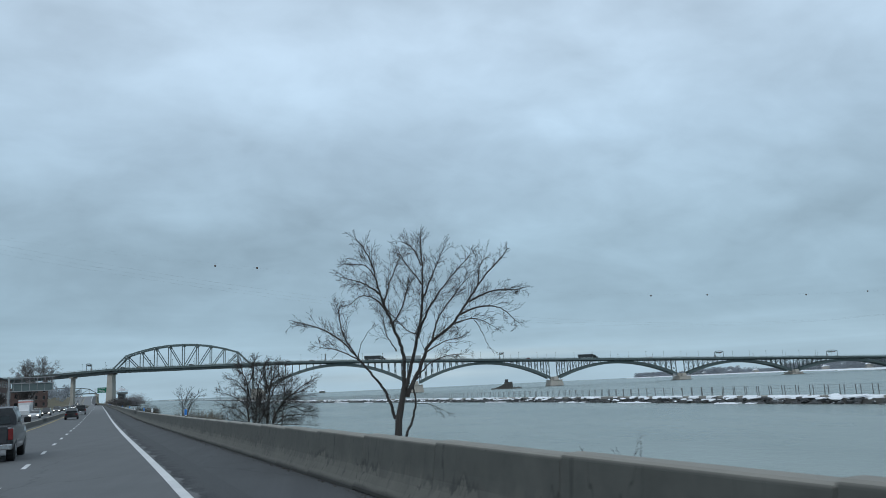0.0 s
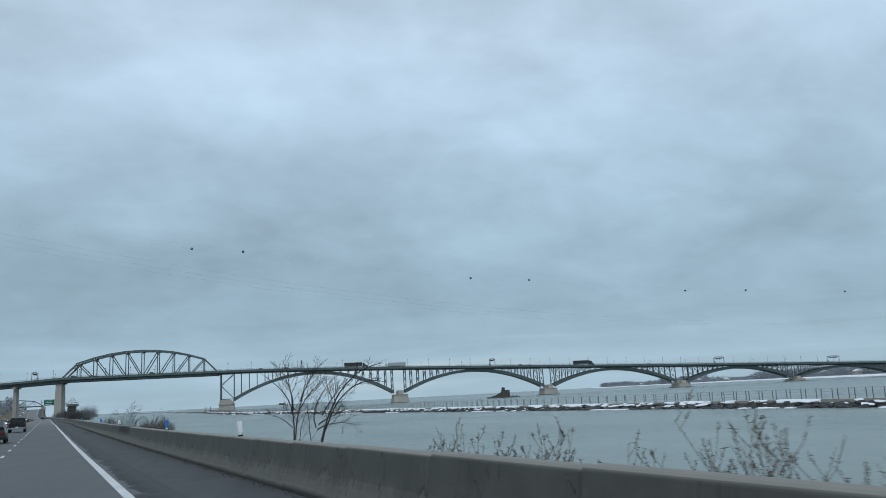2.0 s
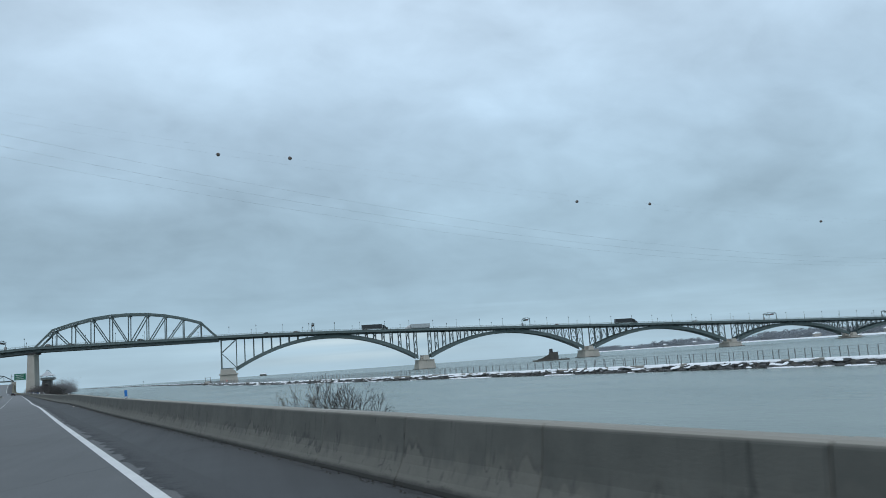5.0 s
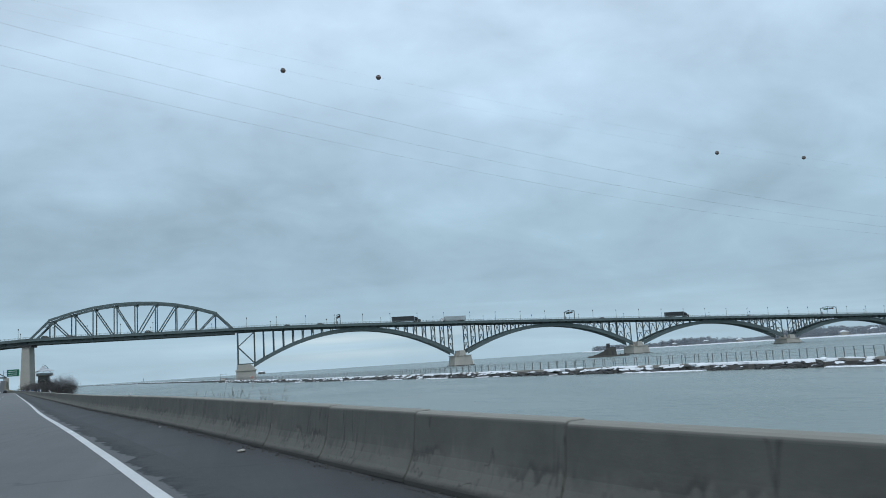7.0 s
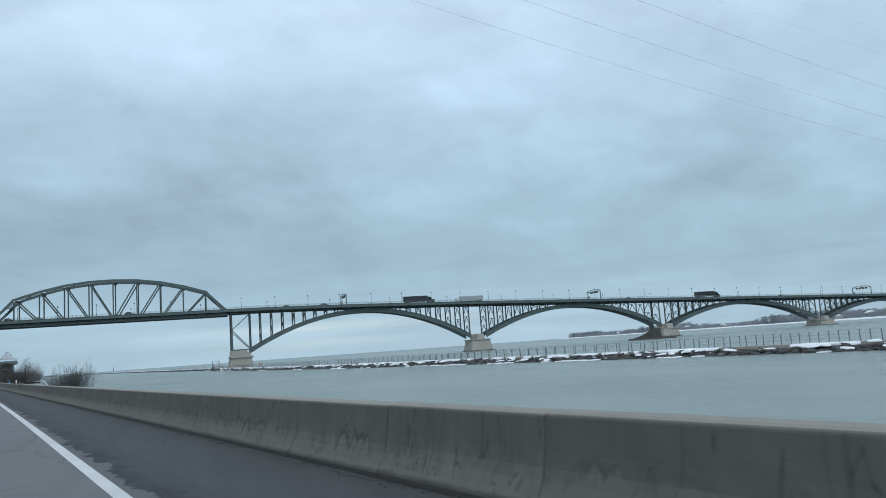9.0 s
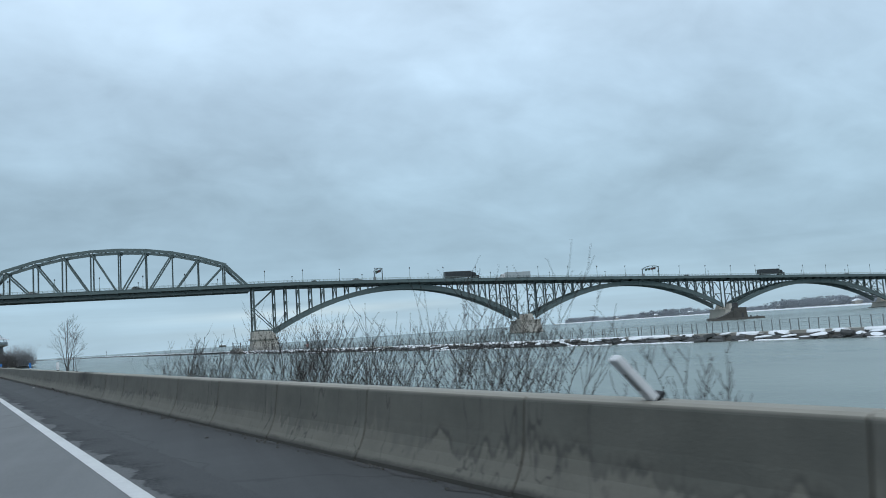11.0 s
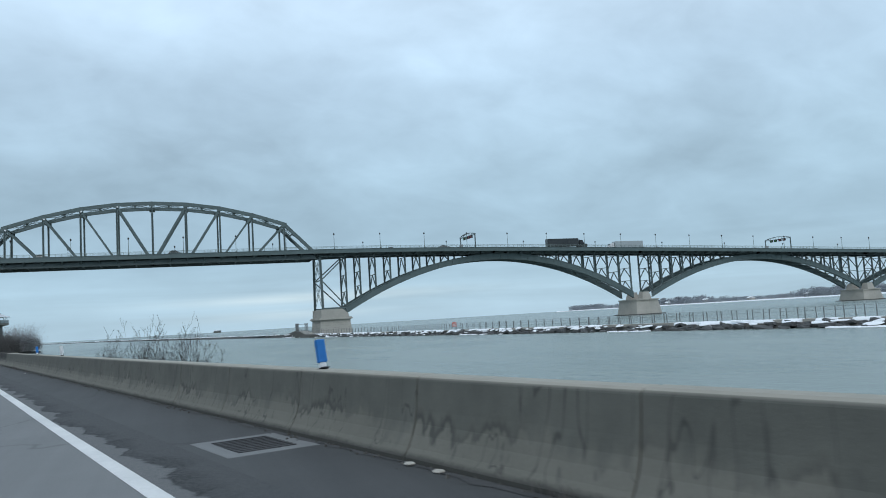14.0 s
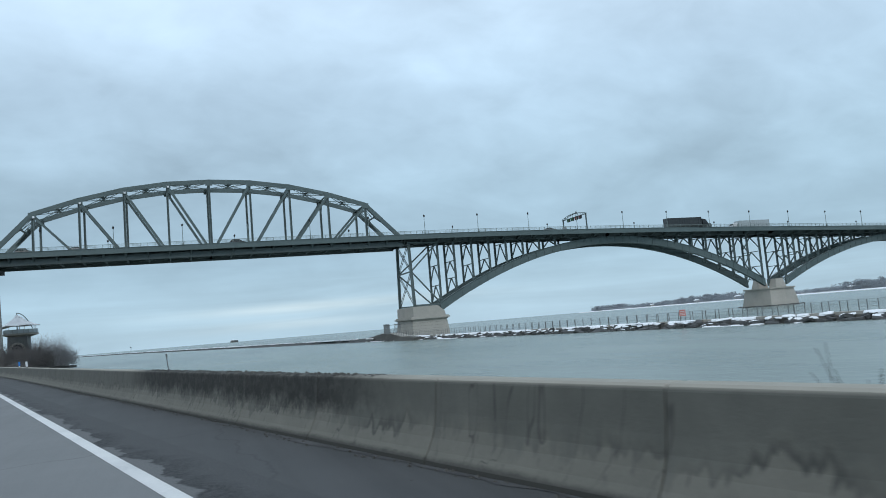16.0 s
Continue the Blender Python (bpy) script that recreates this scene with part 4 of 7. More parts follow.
def street_lamp(tall):
    lamp = thing("street_lamp", "slim grey post lamp with a lantern head on the bridge deck", "street lamp", "bridge lamps")
    part("base", Mesh().turned([(0.22, 0), (0.22, 0.5), (0.13, 0.7), (0.10, 0.9)], 8), RAILING_PAINT, lamp)
    part("pole", Mesh().turned([(0.10, 0.85), (0.06, tall - 0.6)], 8), RAILING_PAINT, lamp)
    part("lantern", Mesh().turned([(0.08, tall - 0.62), (0.24, tall - 0.45), (0.28, tall - 0.1), (0.20, tall), (0.06, tall + 0.18)], 8), SIGNAL_BLACK, lamp)
    return lamp


near_lamp, far_lamp = street_lamp(5.9), street_lamp(4.4)
near_lamp.matrix_basis = pose(116.3, EDGE_NEAR + 0.75, rail_z(116.3) - 1.15)
far_lamp.matrix_basis = pose(130.8, EDGE_FAR - 0.75, rail_z(130.8) - 1.15)
for k in range(-8, 32):
    x = 116.3 + 17.25 * k
    if k != 0:
        copy_thing(near_lamp, pose(x, EDGE_NEAR + 0.75, rail_z(x) - 1.15))
for k in range(-4, 16):
    x = 130.8 + 34.4 * k
    if k != 0:
        copy_thing(far_lamp, pose(x, EDGE_FAR - 0.75, rail_z(x) - 1.15))


def gantry(x):
    g = thing("signal_gantry", "arched steel lane-signal gantry across the bridge deck", "sign gantry", "lane gantries", at=pose(x, 0, rail_z(x) - 1.15))
    y0, y1, h, n = -1.5, 13.9, 5.6, 9
    for y in (y0, y1):
        post = part("post", Mesh().beam((0, y, 0), (0, y, h), 0.35, 0.35), STEEL_DARK, g)
    arc = [(y0 + (y1 - y0) * i / n, h - 0.1 + 1.0 * (1 - (2 * i / n - 1) ** 2)) for i in range(n + 1)]
    for dx in (-0.4, 0.4):
        ch = Mesh()
        for (ya, za), (yb, zb) in zip(arc, arc[1:]):
            ch.beam((dx, ya, za), (dx, yb, zb), 0.16, 0.16, (1, 0, 0))
        part("arched_chord", ch, STEEL_DARK, g)
    part("tie_beam", Mesh().beam((0, y0, h - 0.3), (0, y1, h - 0.3), 0.22, 0.22, (1, 0, 0)), STEEL_DARK, g)
    for i, (y, z) in enumerate(arc):
        part("cross_bar", Mesh().beam((-0.4, y, z), (0.4, y, z), 0.1, 0.1, (0, 1, 0)), STEEL_DARK, g)
        if 0 < i < n:
            part("hanger", Mesh().beam((0, y, h - 0.3), (0, y, z), 0.09, 0.09, (1, 0, 0)), STEEL_DARK, g)
    for k, y in enumerate((2.2, 4.7, 7.4, 10.0)):
        box = part("signal_box", Mesh().soft(-0.25, 0.25, y - 0.8, y + 0.8, h - 1.35, h - 0.2, 0.06), SIGNAL_BLACK, g)
        face = Mesh()
        for a in (-1, 1):
            face.beam((-0.27, y - 0.5, h - 0.78 - 0.42 * a), (-0.27, y + 0.5, h - 0.78 + 0.42 * a), 0.16, 0.03, (0, 0, 1))
        part("signal_face", face, SIGNAL_RED if k < 2 else SIGNAL_GREEN, box)
    part("control_cabinet", Mesh().soft(-0.7, 0.7, y1 - 0.9, y1 - 0.1, 1.0, 2.9, 0.06), GALV, g)
    return g


for x in (171.5, 327.0, 538.0, 657.0, -18.5):
    gantry(x)


# ---- vehicles: y forward, x to the right, wheels on z = 0 ----


def wheel(parent, x, y, r, w, name="wheel", out=1):
    t = part(name, Mesh().loft([[(x + a, y + q * math.cos(2 * math.pi * i / 18), r + q * math.sin(2 * math.pi * i / 18)) for i in range(18)]
                                for a, q in ((-w / 2, r * 0.86), (-w / 2 + 0.04, r), (w / 2 - 0.04, r), (w / 2, r * 0.86))]), RUBBER, parent)
    face = x + out * (w / 2 + 0.004)
    part("rim", Mesh().loft([[(face + a, y + q * math.cos(2 * math.pi * i / 12), r + q * math.sin(2 * math.pi * i / 12)) for i in range(12)]
                             for a, q in ((-0.03 * out, r * 0.62), (0.0, r * 0.6), (-0.02 * out, r * 0.2))]), CHROME, t)
    return t


def shell(sections):
    """A body lofted along y from (y, half width low, half width high, z low, z shoulder, z top) sections."""
    rings = []
    for y, a, b, z0, z1, z2 in sections:
        rings.append([(-a * 0.96, y, z0), (a * 0.96, y, z0), (a, y, (z0 + z1) / 2), (a * 0.985, y, z1), (b, y, z2), (-b, y, z2), (-a * 0.985, y, z1), (-a, y, (z0 + z1) / 2)])
    return Mesh().loft(rings)


def pickup(paint, label, at, lit=False):
    v = thing("pickup_truck", label, "pickup truck", "", at=at)
    part("body", shell([(-2.85, 0.90, 0.86, 0.55, 0.95, 1.15), (-2.7, 0.98, 0.95, 0.45, 0.95, 1.22), (-1.0, 1.0, 0.96, 0.42, 0.95, 1.24), (1.2, 1.0, 0.96, 0.42, 0.95, 1.20), (2.5, 0.99, 0.92, 0.45, 0.92, 1.16), (2.85, 0.90, 0.84, 0.5, 0.85, 1.02)]), paint, v, smooth=False)
    part("cab", shell([(-0.95, 0.90, 0.74, 1.18, 1.55, 1.86), (-0.75, 0.93, 0.76, 1.18, 1.58, 1.92), (0.55, 0.93, 0.76, 1.18, 1.58, 1.92), (1.35, 0.90, 0.72, 1.16, 1.24, 1.30)]), paint, v)
    part("bed_liner", Mesh().box(-0.82, 0.82, -2.66, -1.05, 1.235, 1.25), BLACK_TRIM, v)
    tg = part("tailgate", Mesh().soft(-0.80, 0.80, -2.90, -2.82, 0.66, 1.24, 0.03), paint, v)
    part("tailgate_handle", Mesh().soft(-0.14, 0.14, -2.925, -2.895, 1.05, 1.13, 0.01), BLACK_TRIM, tg)
    part("plate", Mesh().soft(-0.16, 0.16, -2.985, -2.97, 0.62, 0.76, 0.004), WHITE_PLASTIC, v)
    part("rear_window", Mesh().add([(-0.72, -0.972, 1.30), (0.72, -0.972, 1.30), (0.62, -0.935, 1.76), (-0.62, -0.935, 1.76), (-0.72, -0.94, 1.30), (0.72, -0.94, 1.30), (0.62, -0.90, 1.76), (-0.62, -0.90, 1.76)], [(0, 1, 2, 3), (7, 6, 5, 4), (0, 4, 5, 1), (1, 5, 6, 2), (2, 6, 7, 3), (3, 7, 4, 0)]), WINDOW, v)
    part("windscreen", Mesh().add([(-0.74, 1.38, 1.27), (0.74, 1.38, 1.27), (0.66, 0.66, 1.84), (-0.66, 0.66, 1.84), (-0.74, 1.30, 1.24), (0.74, 1.30, 1.24), (0.66, 0.58, 1.80), (-0.66, 0.58, 1.80)], [(0, 1, 2, 3), (7, 6, 5, 4), (0, 4, 5, 1), (1, 5, 6, 2), (2, 6, 7, 3), (3, 7, 4, 0)]), WINDOW, v)
    for side in (-1, 1):
        part("side_window", Mesh().add([(side * x, y, z) for x, y, z in ((0.935, -0.75, 1.34), (0.935, 0.75, 1.34), (0.80, 0.5, 1.82), (0.80, -0.68, 1.82), (0.90, -0.75, 1.34), (0.90, 0.75, 1.34), (0.77, 0.5, 1.80), (0.77, -0.68, 1.80))], [(0, 1, 2, 3), (7, 6, 5, 4), (0, 4, 5, 1), (1, 5, 6, 2), (2, 6, 7, 3), (3, 7, 4, 0)]), WINDOW, v)
        part("tail_lamp", Mesh().soft(side * 0.90 - 0.075, side * 0.90 + 0.075, -2.90, -2.74, 0.78, 1.16, 0.02), TAIL_RED, v, "red tail lamp")
        part("mirror", Mesh().soft(side * 1.12 - 0.12, side * 1.12 + 0.12, 0.85, 1.0, 1.28, 1.5, 0.03), BLACK_TRIM, v)
        part("headlight", Mesh().soft(side * 0.72 - 0.16, side * 0.72 + 0.16, 2.72, 2.86, 0.78, 0.95, 0.02), HEADLIGHT if lit else WHITE_PLASTIC, v)
        for y in (-1.85, 1.85):
            wheel(v, side * 0.86, y, 0.40, 0.27, out=side)
    part("rear_bumper", Mesh().soft(-0.96, 0.96, -2.97, -2.80, 0.45, 0.64, 0.03), CHROME, v)
    part("front_bumper", Mesh().soft(-0.96, 0.96, 2.75, 2.95, 0.42, 0.64, 0.03), BLACK_TRIM, v)
    return v


def car(paint, label, at, tall=0.0, lit=False):
    v = thing("car", label, "car", "", at=at)
    part("body", shell([(-2.25, 0.78, 0.74, 0.42, 0.75, 0.92), (-2.05, 0.88, 0.82, 0.32, 0.78, 1.0), (-0.9, 0.91, 0.84, 0.28, 0.80, 1.0), (1.0, 0.91, 0.84, 0.28, 0.78, 0.96), (1.95, 0.88, 0.78, 0.32, 0.68, 0.84), (2.25, 0.76, 0.68, 0.38, 0.58, 0.68)]), paint, v)
    t = tall
    part("cabin", shell([(-1.85 - t * 0.5, 0.80, 0.66, 0.92, 1.0, 1.06 + t), (-1.1 - t, 0.83, 0.64, 0.92, 1.15 + t * 0.5, 1.40 + t), (0.2, 0.83, 0.64, 0.92, 1.15 + t * 0.5, 1.42 + t), (1.15, 0.80, 0.66, 0.90, 0.95, 1.0)]), WINDOW, v)
    part("roof", Mesh().soft(-0.62, 0.62, -1.05 - t, 0.22, 1.36 + t, 1.445 + t, 0.03), paint, v)
    for side in (-1, 1):
        part("tail_lamp", Mesh().soft(side * 0.68 - 0.13, side * 0.68 + 0.13, -2.28, -2.12, 0.68, 0.86, 0.02), TAIL_RED, v, "red tail lamp")
        part("headlight", Mesh().soft(side * 0.62 - 0.15, side * 0.62 + 0.15, 2.12, 2.27, 0.52, 0.66, 0.02), HEADLIGHT if lit else WHITE_PLASTIC, v)
        for y in (-1.35, 1.38):
            wheel(v, side * 0.80, y, 0.33, 0.22, out=side)
    return v


def lorry(paint, label, at, cab_paint):
    v = thing("lorry", label, "lorry", "", at=at)
    tr = part("trailer", Mesh().soft(-1.3, 1.3, -7.6, 6.4, 1.15, 4.05, 0.06), paint, v)
    ribs = Mesh()
    for i in range(15):
        for side in (-1.315, 1.315):
            ribs.beam((side, -7.4 + i * 0.96, 1.2), (side, -7.4 + i * 0.96, 4.0), 0.05, 0.07)
    part("side_ribbing", ribs, paint, tr)
    part("chassis", Mesh().soft(-0.5, 0.5, -7.2, 10.2, 0.75, 1.1, 0.04), BLACK_TRIM, v)
    part("cab", shell([(6.9, 1.2, 1.0, 0.9, 2.3, 3.5), (8.3, 1.22, 1.05, 0.7, 2.3, 3.2), (9.0, 1.2, 1.05, 0.6, 2.0, 2.35), (9.1, 1.1, 0.95, 0.6, 1.5, 1.9), (10.6, 1.0, 0.85, 0.6, 1.3, 1.65)]), cab_paint, v)
    part("windscreen", Mesh().beam((-0.9, 8.78, 2.75), (0.9, 8.78, 2.75), 0.7, 0.08, (0, -0.4, 1)), WINDOW, v)
    for side in (-1, 1):
        for y in (-6.6, -5.4, 6.9, 8.0, 9.9):
            wheel(v, side * 1.05, y, 0.5, 0.4, out=side)
    return v


def on_deck(x, y, turn):
    return pose(x, y, rail_z(x) - 1.15, 0, math.degrees(math.atan((rail_z(x - 1) - rail_z(x + 1)) / 2)), turn)


lorry(PAINT_DARK, "dark box lorry on the bridge deck", on_deck(212.0, 2.3, -90), PAINT_BLACK)
lorry(PAINT_PALE, "pale grey box lorry on the bridge deck", on_deck(247.0, 9.6, 90), PAINT_WHITE)
lorry(PAINT_DARK, "dark box lorry far along the bridge deck", on_deck(405.0, 2.3, -90), PAINT_BLACK)
car(PAINT_BLACK, "black car near the shore end of the truss", on_deck(8.5, 2.4, -90), 0.25)
car(PAINT_GREY, "low grey car on the bridge deck within the truss", on_deck(21.0, 2.4, -90))
car(PAINT_BLACK, "dark car on the bridge deck within the truss", on_deck(62.0, 2.4, -90), 0.25)
car(PAINT_BLACK, "dark hatchback on the bridge deck", on_deck(140.0, 9.4, 90), 0.15)
car(PAINT_GREY, "grey car on the bridge deck above an arch", on_deck(160.0, 2.4, -90))
car(PAINT_RED, "dark red car on the bridge deck", on_deck(352.0, 9.4, 90), 0.2)
car(PAINT_WHITE, "white car on the bridge deck far out", on_deck(470.0, 9.4, 90), 0.2)

pickup(PAINT_SLATE, "dark grey pickup truck on the highway", on_road(34.3, -5.15))
pickup(PAINT_BLACK, "black pickup truck with a dusty tailgate on the highway", on_road(176, -5.0))
car(PAINT_BLACK, "black car on the highway ahead", on_road(128, -5.2), 0.2)
car(PAINT_BLACK, "small dark car far ahead under the bridge", on_road(640, -1.9), 0.2)
opposite = [(112, -15.6, PAINT_GREY, "grey"), (157, -12.0, PAINT_WHITE, "white"), (190, -12.0, PAINT_BLACK, "black"), (216, -15.6, PAINT_WHITE, "white"), (234, -12.0, PAINT_GREY, "grey"), (268, -12.0, PAINT_BLACK, "black"),
            (305, -12.0, PAINT_WHITE, "white"), (330, -15.6, PAINT_BLACK, "black"), (372, -12.0, PAINT_WHITE, "white"), (455, -12.0, PAINT_GREY, "grey"), (520, -15.6, PAINT_BLACK, "black"),
            (600, -12.0, PAINT_WHITE, "white"), (660, -15.6, PAINT_BLACK, "black"), (705, -12.0, PAINT_WHITE, "white"), (738, -15.6, PAINT_GREY, "grey"), (765, -12.0, PAINT_BLACK, "black"), (790, -15.6, PAINT_WHITE, "white"), (822, -12.0, PAINT_GREY, "grey"), (850, -15.6, PAINT_BLACK, "black"), (880, -12.0, PAINT_WHITE, "white"), (915, -15.6, PAINT_GREY, "grey"), (950, -12.0, PAINT_BLACK, "black"), (1000, -12.0, PAINT_WHITE, "white")]
for i, (s, l, c, word) in enumerate(opposite):
    car(c, word + " oncoming car with lit headlights beyond the median", on_road(s, l, 0, 180), 0.0 if i % 2 else 0.22, True)
box_truck = thing("box_truck", "white box truck with a red stripe beyond the median", "box truck", at=on_road(184, -15.6, 0, 180))
part("box", Mesh().soft(-1.2, 1.2, -3.4, 1.6, 0.95, 3.5, 0.05), PAINT_WHITE, box_truck)
part("stripe", Mesh().box(-1.206, 1.206, -3.41, 1.61, 2.95, 3.2), RED_PANEL, box_truck)
part("cab", shell([(1.7, 1.05, 0.9, 0.6, 1.6, 2.5), (2.6, 1.05, 0.88, 0.55, 1.55, 2.45), (3.2, 1.0, 0.9, 0.5, 1.2, 1.5), (3.8, 0.95, 0.85, 0.5, 1.0, 1.25)]), PAINT_WHITE, box_truck)
for side in (-1, 1):
    for y in (-2.2, 2.7):
        wheel(box_truck, side * 0.95, y, 0.42, 0.3, out=side)

# ---- power line with marker balls over the river ----
LINE_DIR, LINE_OUT = Vector((0.983, 0.188, 0)), Vector((-0.188, 0.983, 0))


def wire_point(base, run, z_mid, curve, run_mid):
    """A point of a hanging cable: run metres along it."""
    q = LINE_OUT * base + LINE_DIR * run
    return Vector((q.x, q.y, z_mid + curve * (run - run_mid) ** 2))


def cable(base, z_mid, curve, run_mid, r, label):
    m = Mesh()
    runs = [-60 + 20 * i for i in range(46)]
    pts = [wire_point(base, u, z_mid, curve, run_mid) for u in runs]
    for a, b in zip(pts, pts[1:]):
        m.tube(a, b, r, r, 5, False)
    return tagged(part("power_cable", m, CABLE), label, "power cable", "power line over the river")


for base in (-344.06, -349.9):
    cable(base, 46.0, 0.000192, 318.0, 0.005, "thin grey overhead shield wire with marker balls")
for base, z0, k in ((-352.0, 30.66, 0.000287), (-344.5, 30.32, 0.000284), (-336.5, 30.35, 0.000280)):
    cable(base, z0, k, 320.0, 0.0125, "grey overhead power conductor across the river")
ball_me = Mesh()
rings = [(max(0.02, 0.48 * math.cos(radians(-90 + 15 * i))), 0.48 * math.sin(radians(-90 + 15 * i))) for i in range(13)]
ball_me.turned(rings, 16)
ball_half = ball_me.data("marker_shell", MARKER, True)
for base, u in ((-344.06, 52.2), (-349.9, 69.0), (-344.06, 161.8), (-349.9, 186.0), (-344.06, 274.0), (-349.9, 306.0), (-344.06, 382.0), (-349.9, 424.0)):
    q = wire_point(base, u, 46.0, 0.000192, 318.0)
    b = thing("marker_ball", "dull red-grey marker ball clamped to an overhead wire", "marker ball", "wire marker balls", at=pose(q.x, q.y, q.z))
    part("shell", ball_half, None, b)
    part("clamp_band", Mesh().turned([(0.485, -0.03), (0.495, -0.03), (0.495, 0.03), (0.485, 0.03)], 16), GALV, b)

# ---- the breakwater with its fenced walkway ----
BREAK = [(101.0, 14.0), (104.0, -20.0), (115.5, -120.0), (130.0, -215.0), (151.0, -300.0), (179.0, -400.0), (205.0, -500.0), (223.0, -600.0), (239.0, -700.0), (252.0, -800.0)]


def break_point(d):
    """A place d metres along the breakwater, and its direction."""
    for a, b in zip(BREAK, BREAK[1:]):
        p, q = Vector((*a, 0)), Vector((*b, 0))
        n = (q - p).length
        if d <= n or b == BREAK[-1]:
            return p + (q - p) * (d / n), (q - p).normalized()
        d -= n


def rock_mesh(seed):
    r = random.Random(seed)
    bm = bmesh.new()
    bmesh.ops.create_icosphere(bm, subdivisions=2, radius=0.5)
    for q in bm.verts:
        q.co *= 1 + 0.60 * noise.noise(q.co * 2.6 + Vector((seed * 7.7, 0, 0)))
        q.co = Vector((max(-0.42, min(0.42, q.co.x)), max(-0.40, min(0.40, q.co.y)), max(-0.36, min(0.34, q.co.z))))
    bm.verts.index_update()
    m = Mesh().add([q.co for q in bm.verts], [[q.index for q in f.verts] for f in bm.faces])
    bm.free()
    return m


rock_shapes = [rock_mesh(k) for k in range(6)]
rock_data = [m.data("rock", ROCK) for m in rock_shapes]
snow_cap = Mesh().turned([(0.02, 0.52), (0.28, 0.5), (0.42, 0.43), (0.47, 0.34), (0.44, 0.30)], 10).data("snow_cap", SNOW, True)
breakwater = thing("breakwater", "low rubble-stone breakwater with patches of snow in the river", "breakwater", kind="structure")
rng = random.Random(11)
core, rest, rest_snow = Mesh(), Mesh(), Mesh()
rings, d = [], 0.0
while d < 835:
    p, t = break_point(d)
    n = Vector((t.y, -t.x, 0))
    if n.x > 0:
        n = -n
    rings.append([tuple(p + n * a + Vector((0, 0, z))) for a, z in ((1.6, -0.6), (0.9, 0.6), (-1.5, 0.7), (-3.6, -0.6))])
    d += 6
core.loft(rings)
part("rubble_core", core, DARK_STONE, breakwater)
walk_m, rings, d = Mesh(), [], 0.0
while d < 835:
    p, t = break_point(d)
    n = Vector((t.y, -t.x, 0))
    n = -n if n.x > 0 else n
    rings.append([tuple(p + n * a + Vector((0, 0, z))) for a, z in ((0.25, 0.5), (0.25, 0.98), (-1.6, 0.98), (-1.6, 0.5))])
    d += 6
part("walkway", walk_m.loft(rings), CONCRETE, breakwater)
d, count = 4.0, 0
while d < 830:
    for row in range(3):
        p, t = break_point(d + rng.uniform(-0.5, 0.5))
        n = Vector((t.y, -t.x, 0))
        n = -n if n.x > 0 else n
        size = (rng.uniform(0.8, 2.3) if row else rng.uniform(1.2, 3.0)) * (1.0 if d < 330 else 0.72)
        c = p + n * (0.85 + 0.75 * (2 - row) + rng.uniform(-0.25, 0.25)) + Vector((0, 0, (0.05, 0.28, 0.54)[row] + rng.uniform(-0.10, 0.10)))
        turn = pose(c.x, c.y, c.z, rng.uniform(-14, 14), rng.uniform(-14, 14), math.degrees(math.atan2(t.y, t.x)) + rng.uniform(-35, 35))
        m = turn @ Matrix.Diagonal((size, size * rng.uniform(0.55, 0.8), min(0.85, size * rng.uniform(0.36, 0.55)), 1))
        k = rng.randrange(6)
        capped = rng.random() < (0.14, 0.28, 0.40)[row]
        if count < 270 and d < 330:
            part("rock", rock_data[k], None, breakwater).matrix_basis = m
            count += 1
        else:
            rest.add([m @ Vector(v) for v in rock_shapes[k].v], rock_shapes[k].f)
        if capped:
            wide = rng.uniform(0.4, 0.95)
            cm = m @ pose(rng.uniform(-0.15, 0.15), rng.uniform(-0.1, 0.2), 0.02) @ Matrix.Diagonal((wide, wide * 0.9, 0.74, 1))
            ob = part("snow_patch", snow_cap, None, breakwater)
            ob.matrix_basis = cm
    d += rng.uniform(1.7, 2.9) if d < 330 else rng.uniform(1.3, 2.2)
tagged(part("rubble", rest, ROCK, breakwater), kind="stuff")
snow_slabs = []
for k in range(4):
    rim = [(1 + 0.45 * noise.noise(Vector((1.4 * math.cos(a), 1.4 * math.sin(a), k * 3.7)))) for a in (2 * math.pi * j / 14 for j in range(14))]
    rings = [[(0.5 * w * q * math.cos(2 * math.pi * j / 14), 0.5 * w * q * math.sin(2 * math.pi * j / 14), z + 0.10 * noise.noise(Vector((j * 0.9, w * 2, k)))) for j, q in enumerate(rim)] for w, z in ((0.96, -0.35), (1.0, -0.1), (0.88, 0.22), (0.5, 0.42), (0.12, 0.45))]
    snow_slabs.append(Mesh().loft(rings).data("snow_slab", SNOW, True))
d = 5.0
while d < 830:
    p, t = break_point(d)
    n = Vector((t.y, -t.x, 0))
    n = -n if n.x > 0 else n
    down = rng.uniform(0.1, 1.5)
    c = p + n * (0.7 + down) + Vector((0, 0, 1.03 - 0.42 * down + rng.uniform(-0.05, 0.08)))
    aim = pose(c.x, c.y, c.z, 0, 0, math.degrees(math.atan2(t.y, t.x))) @ pose(0, 0, 0, (-1 if t.cross(n).z > 0 else 1) * rng.uniform(16, 30), rng.uniform(-6, 6), rng.uniform(-20, 20))
    ob = part("snow_patch", snow_slabs[rng.randrange(4)], None, breakwater)
    ob.matrix_basis = aim @ Matrix.Diagonal((rng.uniform(0.6, 2.8), rng.uniform(0.35, 0.85), rng.uniform(0.12, 0.24), 1))
    d += rng.uniform(0.8, 2.8) if noise.noise(Vector((d * 0.05, 4.4, 0))) > -0.12 else rng.uniform(2, 8)
drift = Mesh()


